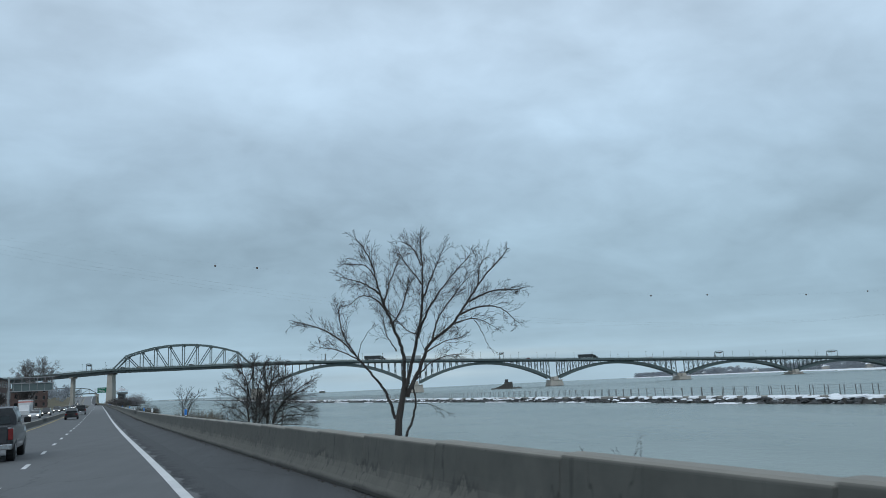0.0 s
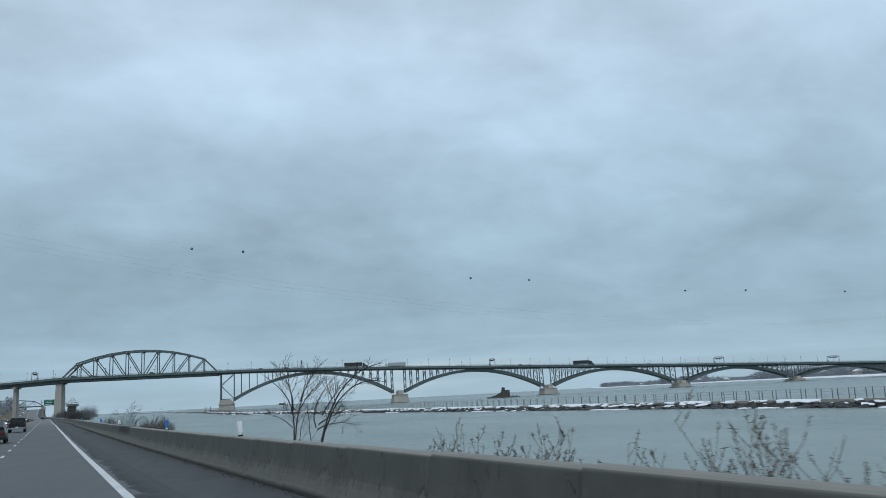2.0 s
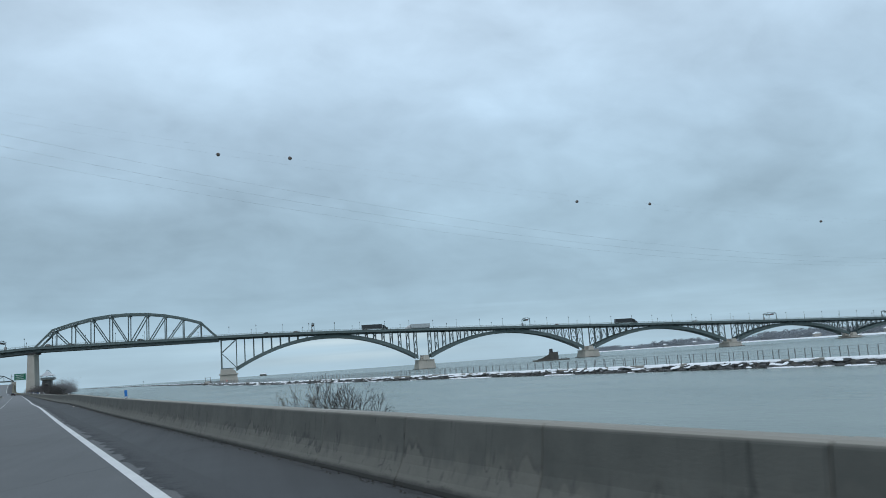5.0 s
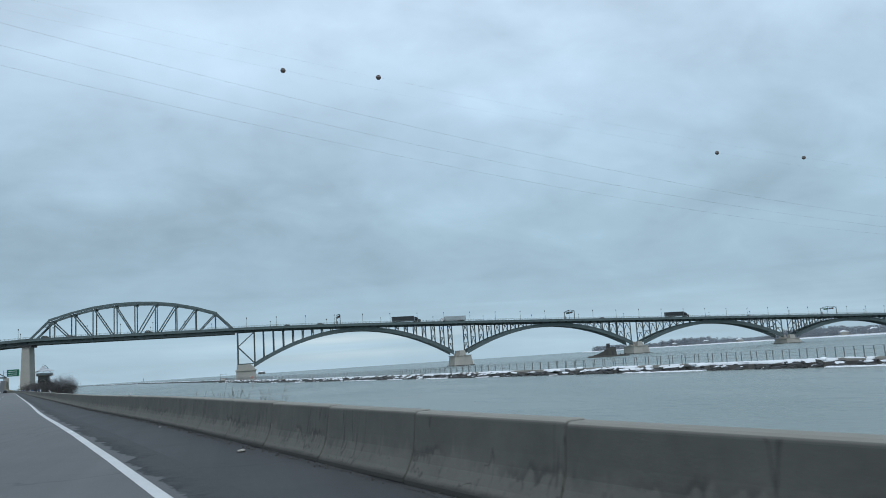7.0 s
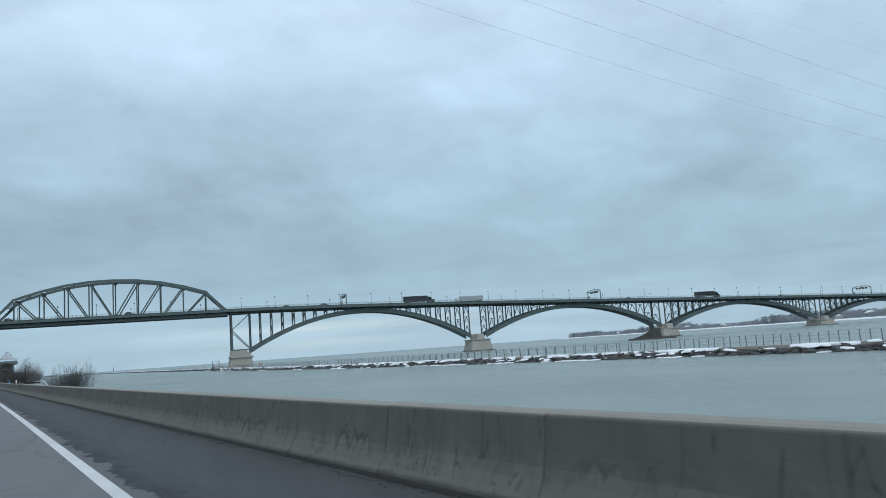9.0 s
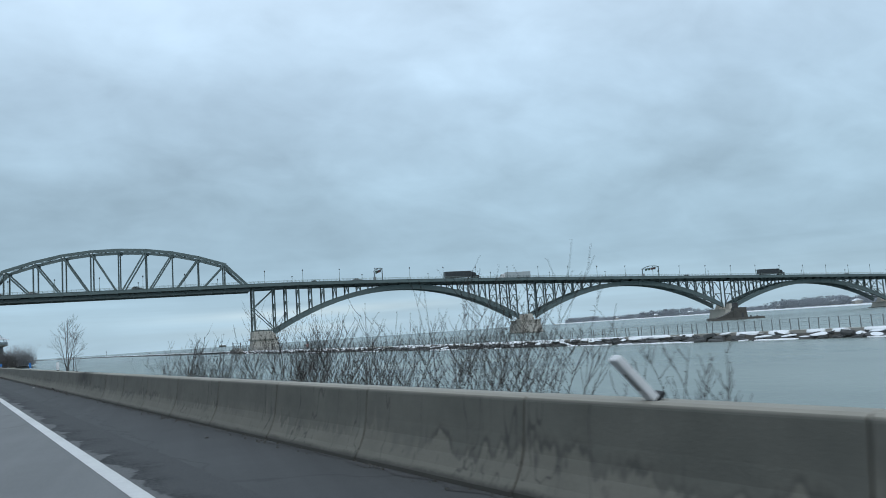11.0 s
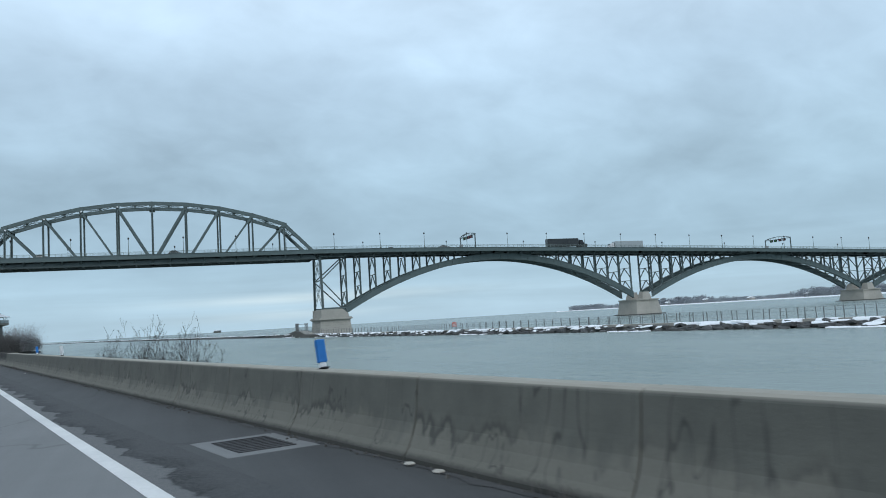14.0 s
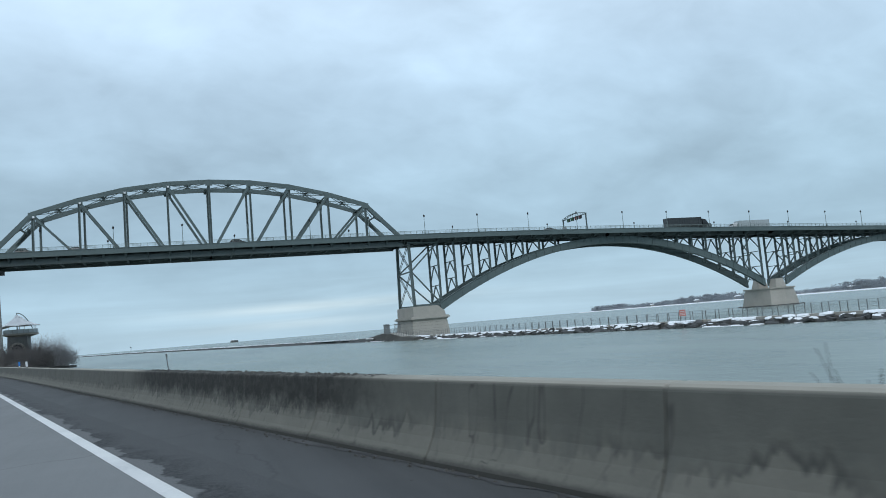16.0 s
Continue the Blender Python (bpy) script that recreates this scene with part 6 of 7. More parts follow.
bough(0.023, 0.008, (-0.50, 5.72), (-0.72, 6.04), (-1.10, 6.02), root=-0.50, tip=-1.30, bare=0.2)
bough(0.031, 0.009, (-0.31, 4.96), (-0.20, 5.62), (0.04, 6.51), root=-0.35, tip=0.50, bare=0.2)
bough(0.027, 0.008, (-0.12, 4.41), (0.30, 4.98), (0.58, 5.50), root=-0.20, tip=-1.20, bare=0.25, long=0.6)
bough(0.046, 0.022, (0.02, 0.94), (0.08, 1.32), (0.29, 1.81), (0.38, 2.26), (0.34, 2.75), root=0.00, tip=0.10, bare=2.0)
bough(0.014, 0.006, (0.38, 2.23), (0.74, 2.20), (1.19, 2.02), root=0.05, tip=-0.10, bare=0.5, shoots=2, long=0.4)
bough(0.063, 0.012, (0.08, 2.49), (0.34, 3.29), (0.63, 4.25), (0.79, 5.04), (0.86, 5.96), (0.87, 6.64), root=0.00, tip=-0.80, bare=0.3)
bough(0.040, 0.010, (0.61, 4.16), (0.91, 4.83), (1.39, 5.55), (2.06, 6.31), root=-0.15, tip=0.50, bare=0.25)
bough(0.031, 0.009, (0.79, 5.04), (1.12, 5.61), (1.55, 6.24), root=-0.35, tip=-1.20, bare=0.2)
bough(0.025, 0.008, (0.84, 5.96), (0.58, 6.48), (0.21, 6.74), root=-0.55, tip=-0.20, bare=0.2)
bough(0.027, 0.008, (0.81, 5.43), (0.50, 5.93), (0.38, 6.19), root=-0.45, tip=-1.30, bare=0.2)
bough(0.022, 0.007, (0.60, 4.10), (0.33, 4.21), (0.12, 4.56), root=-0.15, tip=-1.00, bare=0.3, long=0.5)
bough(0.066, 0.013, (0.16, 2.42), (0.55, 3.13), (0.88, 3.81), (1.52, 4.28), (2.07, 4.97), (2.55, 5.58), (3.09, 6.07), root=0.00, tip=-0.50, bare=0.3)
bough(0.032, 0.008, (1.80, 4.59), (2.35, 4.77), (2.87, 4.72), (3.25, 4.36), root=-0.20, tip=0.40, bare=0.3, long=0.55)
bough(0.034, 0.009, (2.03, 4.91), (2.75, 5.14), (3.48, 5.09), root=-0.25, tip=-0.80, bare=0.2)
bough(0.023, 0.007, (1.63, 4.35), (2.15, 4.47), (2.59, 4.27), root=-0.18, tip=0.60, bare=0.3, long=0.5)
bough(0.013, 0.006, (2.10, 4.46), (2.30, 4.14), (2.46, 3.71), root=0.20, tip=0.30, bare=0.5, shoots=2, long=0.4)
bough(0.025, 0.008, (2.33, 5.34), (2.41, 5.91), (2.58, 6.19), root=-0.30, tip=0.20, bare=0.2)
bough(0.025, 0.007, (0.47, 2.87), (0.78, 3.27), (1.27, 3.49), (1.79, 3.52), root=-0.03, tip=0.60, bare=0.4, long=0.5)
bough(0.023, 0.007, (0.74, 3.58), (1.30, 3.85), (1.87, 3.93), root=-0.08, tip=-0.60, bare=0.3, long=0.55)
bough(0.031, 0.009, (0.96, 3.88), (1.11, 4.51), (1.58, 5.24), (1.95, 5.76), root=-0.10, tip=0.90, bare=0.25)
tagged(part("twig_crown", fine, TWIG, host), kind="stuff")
host, fine = bough_tree(40.5, 5.6, "dense bushy leafless tree with several dark stems behind the barrier")
bough(0.057, 0.010, (-0.17, 0.99), (-0.18, 1.63), (-0.24, 2.38), (-0.14, 2.94), (-0.21, 3.46), (-0.43, 4.04), (-0.53, 4.43), (-0.76, 4.56), root=0.00, tip=-0.50, bare=0.16, shoots=15)
bough(0.039, 0.009, (-0.08, 0.98), (-0.02, 1.61), (-0.19, 2.47), (-0.45, 2.97), (-0.94, 3.29), (-1.39, 3.40), root=0.10, tip=0.80, bare=0.16, shoots=15)
bough(0.054, 0.010, (0.06, 0.98), (0.18, 1.80), (0.22, 2.73), (0.27, 3.31), (0.40, 3.89), (0.65, 4.51), root=0.00, tip=0.40, bare=0.16, shoots=15)
bough(0.026, 0.008, (-0.13, 3.21), (0.08, 3.82), (0.02, 4.29), (-0.04, 4.69), root=-0.30, tip=0.30, bare=0.16, shoots=15)
bough(0.026, 0.008, (0.26, 3.21), (0.03, 3.70), (0.24, 4.04), (0.35, 4.39), root=0.20, tip=-0.80, bare=0.16, shoots=15)
bough(0.025, 0.008, (-0.21, 1.54), (-0.59, 2.03), (-1.03, 2.25), (-1.44, 2.44), root=0.00, tip=-0.60, bare=0.16, shoots=15)
bough(0.021, 0.008, (-0.19, 1.45), (-0.82, 1.75), (-1.27, 1.99), (-1.50, 2.19), root=0.00, tip=0.80, bare=0.16, shoots=15)
bough(0.028, 0.008, (-0.17, 2.84), (-0.60, 3.52), (-0.90, 3.67), root=-0.20, tip=-1.00, bare=0.16, shoots=15)
bough(0.026, 0.008, (-0.21, 3.39), (-0.60, 3.90), (-1.07, 4.37), root=-0.30, tip=0.60, bare=0.16, shoots=15)
bough(0.030, 0.008, (0.31, 3.40), (0.75, 3.95), (1.07, 4.20), root=0.20, tip=-0.50, bare=0.16, shoots=15)
bough(0.025, 0.008, (-0.18, 2.19), (-0.72, 2.67), (-1.14, 2.94), (-1.40, 3.02), root=-0.10, tip=-1.10, bare=0.16, shoots=15)
bough(0.018, 0.007, (-0.17, 1.45), (-0.76, 1.59), (-1.16, 1.72), root=0.00, tip=-0.80, bare=0.16, shoots=15)
bough(0.021, 0.008, (-0.17, 1.72), (-0.50, 2.34), (-0.91, 2.50), root=0.00, tip=1.00, bare=0.16, shoots=15)
bough(0.021, 0.008, (0.20, 2.35), (0.53, 2.91), (0.74, 3.52), root=0.10, tip=0.90, bare=0.16, shoots=15)
bough(0.020, 0.007, (-0.20, 2.47), (0.10, 2.92), (0.14, 3.34), root=-0.10, tip=-1.00, bare=0.16, shoots=15)
bough(0.025, 0.008, (0.11, 0.98), (0.41, 1.62), (0.62, 2.34), (0.76, 2.86), root=0.00, tip=-0.90, bare=0.16, shoots=15)
bough(0.021, 0.007, (-0.31, 1.00), (-0.56, 1.49), (-1.02, 1.86), root=0.00, tip=0.90, bare=0.16, shoots=15)
bough(0.021, 0.007, (0.02, 0.99), (0.11, 1.51), (0.01, 2.06), (-0.06, 2.45), root=0.00, tip=1.10, bare=0.16, shoots=15)
bough(0.020, 0.007, (0.16, 0.98), (0.46, 1.35), (0.66, 1.72), root=0.00, tip=-0.60, bare=0.16, shoots=15)
tagged(part("twig_crown", fine, TWIG, host), kind="stuff")
host, fine = bough_tree(39.8, 6.3, "upright leafless tree with crooked limbs behind the barrier")
bough(0.066, 0.010, (-0.14, 0.97), (-0.06, 1.77), (0.00, 2.49), (0.14, 3.03), (0.32, 3.56), (0.53, 4.11), root=0.00, tip=-0.40, bare=0.16, shoots=15)
bough(0.033, 0.008, (0.03, 2.58), (-0.13, 3.24), (-0.14, 3.74), (0.25, 4.27), root=-0.10, tip=0.60, bare=0.16, shoots=15)
bough(0.025, 0.008, (0.23, 3.21), (0.59, 3.24), (1.00, 3.27), root=-0.20, tip=0.50, bare=0.16, shoots=15)
bough(0.028, 0.008, (0.08, 2.76), (-0.05, 3.45), (-0.11, 3.89), (-0.25, 4.18), root=-0.10, tip=-1.00, bare=0.16, shoots=15)
bough(0.028, 0.008, (-0.09, 1.50), (-0.34, 2.14), (-0.37, 2.70), (-0.40, 3.08), root=0.00, tip=0.80, bare=0.16, shoots=15)
bough(0.025, 0.008, (0.32, 3.51), (0.69, 3.77), (0.74, 3.97), root=-0.30, tip=-0.80, bare=0.16, shoots=15)
bough(0.041, 0.009, (0.54, 0.92), (0.71, 2.08), (0.84, 3.08), (0.80, 3.67), (0.93, 4.10), root=0.20, tip=-0.40, bare=0.16, shoots=15)
bough(0.025, 0.008, (-0.03, 2.04), (0.35, 2.47), (0.72, 2.74), root=-0.05, tip=0.90, bare=0.16, shoots=15)
bough(0.021, 0.008, (0.78, 2.63), (1.09, 3.07), (1.22, 3.42), root=0.00, tip=0.50, bare=0.16, shoots=15)
bough(0.020, 0.007, (-0.06, 1.77), (-0.28, 1.97), (-0.55, 2.10), root=0.00, tip=-0.90, bare=0.16, shoots=15)
bough(0.025, 0.008, (-0.05, 0.97), (0.29, 1.56), (0.53, 2.27), (0.71, 2.84), root=0.00, tip=0.90, bare=0.16, shoots=15)
bough(0.021, 0.007, (-0.18, 0.97), (-0.31, 1.44), (-0.48, 1.82), (-0.61, 2.36), root=0.00, tip=-1.00, bare=0.16, shoots=15)
bough(0.021, 0.007, (-0.01, 0.97), (0.20, 1.42), (0.24, 1.88), root=0.00, tip=-0.80, bare=0.16, shoots=15)
tagged(part("twig_crown", fine, TWIG, host), kind="stuff")
host, fine = bough_tree(38.3, 6.3, "leaning leafless tree with low sweeping branches behind the barrier")
bough(0.062, 0.010, (-0.19, 1.08), (-0.05, 1.63), (0.22, 2.17), (0.56, 2.56), (0.92, 2.79), (1.29, 3.09), (1.94, 3.45), root=0.00, tip=0.30, bare=0.16, shoots=15)
bough(0.049, 0.009, (-0.86, 1.29), (-0.44, 1.94), (-0.06, 2.64), (0.20, 3.10), (0.51, 3.33), (0.85, 3.54), root=-0.20, tip=-0.80, bare=0.16, shoots=15)
bough(0.028, 0.008, (0.21, 2.16), (0.50, 2.32), (0.92, 2.46), (1.36, 2.54), root=0.00, tip=-0.70, bare=0.16, shoots=15)
bough(0.026, 0.008, (0.27, 2.24), (0.91, 2.15), (1.44, 1.87), (1.73, 1.93), root=0.00, tip=0.60, bare=0.16, shoots=15)
bough(0.025, 0.008, (-0.08, 1.67), (0.71, 1.74), (1.22, 1.76), (1.61, 1.65), root=0.00, tip=0.90, bare=0.16, shoots=15)
bough(0.021, 0.007, (-0.10, 1.43), (0.61, 1.55), (1.26, 1.49), root=0.00, tip=-0.60, bare=0.16, shoots=15)
bough(0.026, 0.008, (0.06, 1.94), (0.50, 2.06), (1.07, 2.19), (1.80, 1.94), root=0.00, tip=0.20, bare=0.16, shoots=15)
bough(0.025, 0.008, (0.82, 2.74), (1.22, 2.88), (1.54, 3.17), root=0.10, tip=0.90, bare=0.16, shoots=15)
bough(0.020, 0.007, (-0.11, 1.35), (0.75, 1.31), (1.56, 1.21), root=0.00, tip=0.70, bare=0.16, shoots=15)
bough(0.023, 0.008, (0.45, 2.47), (0.52, 3.01), (0.43, 3.23), root=0.05, tip=-0.60, bare=0.16, shoots=15)
bough(0.025, 0.008, (-0.12, 1.39), (-0.09, 2.27), (-0.06, 2.74), root=0.00, tip=0.80, bare=0.16, shoots=15)
bough(0.025, 0.008, (0.26, 2.26), (0.85, 2.55), (1.61, 2.69), root=0.00, tip=1.10, bare=0.16, shoots=15)
bough(0.021, 0.008, (0.19, 3.11), (0.22, 3.39), (0.49, 3.63), root=-0.60, tip=0.20, bare=0.16, shoots=15)
bough(0.025, 0.007, (-0.51, 1.09), (-0.52, 1.56), (-0.62, 1.96), (-0.62, 2.29), root=0.00, tip=0.90, bare=0.16, shoots=15)
bough(0.021, 0.007, (-0.22, 1.07), (-0.35, 1.57), (-0.44, 2.15), (-0.45, 2.62), root=0.10, tip=-0.90, bare=0.16, shoots=15)
bough(0.020, 0.007, (-0.11, 1.23), (0.23, 1.51), (0.69, 1.60), root=0.00, tip=1.00, bare=0.16, shoots=15)
tagged(part("twig_crown", fine, TWIG, host), kind="stuff")


def young_tree(s, l, stems, seed, label="young leafless tree with slim upright shoots behind the barrier", name="tree", reach=1.0):
    """Slim stems, each through three (across, height) points, with straight rising shoots."""
    rng = random.Random(seed)
    t = thing(name, label, name, at=on_road(s, l, BANK))
    t.matrix_basis = Matrix.Translation(t.matrix_basis.translation)
    fine = Mesh()
    for r, lo, mid, hi, shoots in stems:
        limb, pts = Mesh(), []
        deep = rng.uniform(-0.3, 0.3)
        for k in range(13):
            u = k / 12
            a, b, c = (1 - u) * (1 - 2 * u), 4 * u * (1 - u), u * (2 * u - 1)
            x, z = (a * lo[j] + b * mid[j] + c * hi[j] for j in (0, 1))
            pts.append(ACROSS * (x + 0.012 * math.sin(k * 2.3 + seed + r * 700)) + DEPTH * (deep * u * u) + Vector((0, 0, z)))
        for k in range(12):
            limb.tube(pts[k], pts[k + 1], r * (1 - 0.78 * k / 12), r * (1 - 0.78 * (k + 1) / 12), 7, False)
        for k in range(shoots):
            u = 0.26 + 0.64 * (k + rng.random() * 0.8) / shoots
            i = int(u * 12)
            p, d = pts[i].lerp(pts[i + 1], u * 12 - i), (pts[i + 1] - pts[i]).normalized()
            turn = rng.choice((0, math.pi)) + rng.uniform(-0.9, 0.9)
            out = ACROSS * math.cos(turn) + DEPTH * math.sin(turn)
            length = reach * rng.uniform(0.5, 1.0) * (1.2 - 0.75 * u)
            branch(limb, fine, p, d * rng.uniform(0.6, 1.0) + out * rng.uniform(0.5, 1.0), length, r * 0.36, 1 + k % 2, rng, 0.06, 0.14, (1, 1), 0.0052)
        part("stem", limb, BARK, t)
    tagged(part("twig_crown", fine, TWIG, t), kind="stuff")


young_tree(368.5, 4.25, (
    (0.036, (0.10, -0.1), (-0.02, 2.8), (0.03, 4.68), 12),
    (0.030, (-0.04, -0.1), (-0.12, 2.8), (-0.20, 4.55), 11),
    (0.026, (-0.05, 1.2), (-0.42, 2.75), (-0.72, 3.70), 7),
    (0.026, (0.05, 1.9), (0.36, 3.2), (0.74, 3.90), 7),
    (0.026, (0.22, -0.1), (0.34, 2.2), (0.62, 3.50), 8)), 47)
young_tree(86.5, 6.5, (
    (0.036, (-0.03, -0.1), (-0.09, 2.42), (-0.49, 4.15), 10),
    (0.032, (-0.02, -0.1), (0.28, 2.64), (1.34, 4.13), 10),
    (0.026, (-0.09, 2.18), (-0.37, 2.92), (-1.22, 3.72), 9),
    (0.024, (-0.03, 2.3), (-0.24, 3.28), (-0.83, 4.07), 9),
    (0.020, (-0.07, 1.65), (-0.49, 1.99), (-1.06, 2.21), 6),
    (0.024, (0.13, 2.17), (0.61, 2.87), (1.17, 3.34), 8),
    (0.022, (0.23, 2.59), (0.41, 3.24), (0.52, 3.87), 7),
    (0.020, (0.09, -0.1), (0.29, 1.81), (0.75, 2.28), 6)), 23, "leafless sapling with a vase of spreading twigs behind the barrier", reach=0.68)
young_tree(84.1, 6.5, (
    (0.040, (-0.02, -0.1), (0.85, 2.69), (2.5, 3.72), 15),
    (0.034, (0.0, -0.1), (0.91, 2.58), (2.59, 3.07), 14),
    (0.026, (0.06, 1.67), (0.08, 2.46), (0.75, 3.41), 9),
    (0.022, (0.14, 1.77), (0.77, 2.09), (1.53, 2.18), 8),
    (0.020, (0.08, 1.6), (0.75, 1.8), (1.53, 1.7), 8),
    (0.026, (0.27, 2.08), (0.66, 2.64), (1.18, 3.28), 9),
    (0.020, (-0.01, -0.1), (-0.2, 2.0), (-0.24, 2.41), 6)), 31, "leaning leafless sapling with long rising branches behind the barrier", reach=0.68)
young_tree(139.7, 5.4, (
    (0.024, (-0.15, -0.1), (0.05, 2.1), (0.95, 3.70), 8), (0.022, (-0.08, -0.1), (0.18, 2.0), (1.02, 3.42), 7),
    (0.022, (0.0, -0.1), (0.52, 1.9), (1.55, 3.16), 8), (0.022, (-0.2, -0.1), (-0.15, 2.0), (0.16, 3.49), 7),
    (0.020, (-0.25, -0.1), (-0.80, 1.8), (-1.69, 2.62), 7), (0.016, (-0.2, 0.3), (-0.66, 1.6), (-1.33, 1.93), 5),
    (0.018, (0.1, 0.2), (0.85, 1.7), (1.69, 1.94), 7), (0.020, (-0.1, -0.1), (0.25, 1.7), (0.92, 2.87), 7),
    (0.016, (0.15, 0.2), (0.66, 1.4), (1.24, 1.83), 5), (0.018, (-0.2, -0.1), (-0.52, 1.6), (-1.01, 2.72), 6),
    (0.018, (0.0, 0.0), (0.38, 1.5), (1.01, 2.35), 6)), 43, "many-stemmed leafless shrub fanning up behind the barrier", "shrub", 0.6)
bare_tree("shrub", "dense low leafless shrub far along the barrier", "shrub", 164.0, 5.8, BANK, 59, 9, 1.2, 0.025, 3, (0, 0), 0.6, 0.04, 0.35, (2, 3), 0.005)
bare_tree("shrub", "leafless shrub with fine upright twigs behind the barrier", "shrub", 462.9, 4.8, BANK, 61, 3, 1.0, 0.014, 2, (0, 0), 0.5, 0.06, 0.25, (2, 3), 0.004)


def weeds(s0, s1, l, tall, count, seed, brushy, label, wood=None, thick=1.0, low=0.55, clump=0.22, deep=0.9, lean=0.2, slant=0.0):
    """A stand of dry stems, some with ragged seed heads."""
    rng = random.Random(seed)
    m = Mesh()
    centres = [rng.uniform(s0, s1) for _ in range(max(1, count // 7))]
    for _ in range(count):
        s = rng.choice(centres) + rng.gauss(0, clump)
        p = rp(s, l + rng.uniform(-0.6, deep), BANK)
        h = tall * rng.uniform(low, 1.05)
        d = Vector((rng.gauss(0, lean), rng.gauss(0, lean), 1)) + ACROSS * slant
        if l < 4.3:
            d.x = 0.6 * abs(d.x)
        pts = [p]
        for k in range(5):
            d = (d + Vector((rng.uniform(-0.15, 0.15), rng.uniform(-0.15, 0.15), -0.02 * k))).normalized()
            pts.append(pts[-1] + d * h / 5)
        for k in range(5):
            m.tube(pts[k], pts[k + 1], thick * (0.0068 - 0.0009 * k), thick * (0.0059 - 0.0009 * k), 3, False)
        tips = [(pts[3], pts[5])]
        for _ in range(rng.randint(4, 8)):
            k = rng.randint(2, 4)
            q = pts[k].lerp(pts[k + 1], rng.random())
            side = Vector((rng.gauss(0, 1), rng.gauss(0, 1), 0)).normalized()
            far = rng.uniform(0.12, 0.45) * (1.2 - 0.15 * k) * tall / 2
            mid = q + side * far * 0.45 + Vector((0, 0, far * 0.55))
            b = mid + side * far * 0.4 + Vector((0, 0, far * rng.uniform(0.5, 1.1)))
            m.tube(q, mid, 0.0036 * thick, 0.003 * thick, 3, False)
            m.tube(mid, b, 0.003 * thick, 0.002 * thick, 3, False)
            tips.append((mid, b))
        for q, b in tips:
            for _ in range(brushy):
                c = q.lerp(b, rng.uniform(0.1, 1.05))
                e2 = c + Vector((rng.gauss(0, 0.026), rng.gauss(0, 0.026), rng.uniform(-0.01, 0.05)))
                m.tube(c, e2, 0.0052, 0.0015, 3, False)
    return tagged(part("weeds", m, wood or WEED), label, "weeds", kind="stuff")


weeds(53.2, 63.2, 5.0, 1.80, 240, 1, 6, "fluffy dry brown weeds with seed heads behind the barrier", None, 1.0, 0.75, 0.3, 1.1)
for seed, (s0, s1, tall, count, lean) in enumerate(((51.3, 52.6, 1.95, 16, 0.25), (50.7, 51.1, 1.75, 7, 0.15), (49.3, 50.0, 2.0, 22, 0.3), (70.6, 71.2, 1.95, 9, 0.2), (69.4, 69.9, 1.95, 8, 0.28),
                                                  (67.2, 68.7, 1.85, 20, 0.2), (66.4, 66.9, 1.75, 6, 0.3), (65.5, 65.9, 1.68, 9, 0.4), (63.4, 63.9, 1.85, 9, 0.25), (64.2, 64.25, 2.3, 15, 0.5)), 200):
    weeds(s0, s1, 4.9, tall, count, seed, 13, "clump of dry brown weed stems with seed heads behind the barrier", None, 1.3, 0.7, 0.10, 0.3, lean)
weeds(38, 45, 5.0, 1.8, 14, 2, 4, "a few dry weed stems behind the barrier")
weeds(9.4, 9.8, 4.3, 1.72, 5, 28, 2, "small clump of dry weed stems behind the barrier", TWIG, 1.1, 0.8)
bare_tree("shrub", "dense rounded reddish-brown leafless shrub behind the barrier", "shrub", 116.6, 5.2, BANK, 83, 13, 1.15, 0.014, 3, (0, 0), 0.55, 0.05, 0.3, (3, 3), 0.0035)
bare_tree("shrub", "dense reddish-brown leafless shrub behind the barrier", "shrub", 115.4, 5.0, BANK, 84, 11, 1.05, 0.013, 3, (0, 0), 0.55, 0.04, 0.3, (3, 3), 0.0035)
weeds(113.9, 118.4, 4.9, 1.9, 50, 3, 5, "dry reddish-brown weeds behind the barrier", None, 1.0, 0.7)
for seed, (s0, s1, tall, count, lean) in enumerate(((112.2, 113.2, 2.15, 22, 0.3), (111.5, 112.1, 1.8, 12, 0.3), (110.5, 111.3, 1.8, 13, 0.4)), 300):
    weeds(s0, s1, 4.9, tall, count, seed, 14, "clump of dry brown weed stems with seed heads behind the barrier", None, 1.2, 0.7, 0.12, 0.3, lean)
bare_tree("tree", "pale thin leafless sapling with fanning twigs behind the barrier", "sapling", 119.6, 4.1, BANK, 91, 5, 1.2, 0.018, 3, (0, 0), 0.55, 0.03, 0.25, (2, 3), 0.004)
weeds(157, 168, 5.0, 1.95, 44, 5, 3, "low dry weeds behind the barrier")
weeds(223, 239, 4.8, 1.85, 14, 6, 1, "thin dry weed stems behind the barrier")
weeds(228.8, 230.3, 4.8, 1.98, 13, 26, 1, "clump of thin dry weed stems behind the barrier", None, 1.5, 0.8)
weeds(226.1, 227.3, 4.8, 1.88, 9, 27, 1, "clump of thin dry weed stems behind the barrier", None, 1.5, 0.8)
weeds(329.6, 333.2, 4.9, 2.75, 85, 7, 1, "tall thicket of bare twigs behind the barrier", TWIG, 1.3, 0.6, 0.35, 0.9, 0.2, 0.25)
weeds(339.3, 343.6, 4.9, 2.75, 80, 17, 1, "dense clump of bare upright twigs behind the barrier", TWIG, 1.3, 0.6, 0.35, 0.9, 0.2, 0.25)
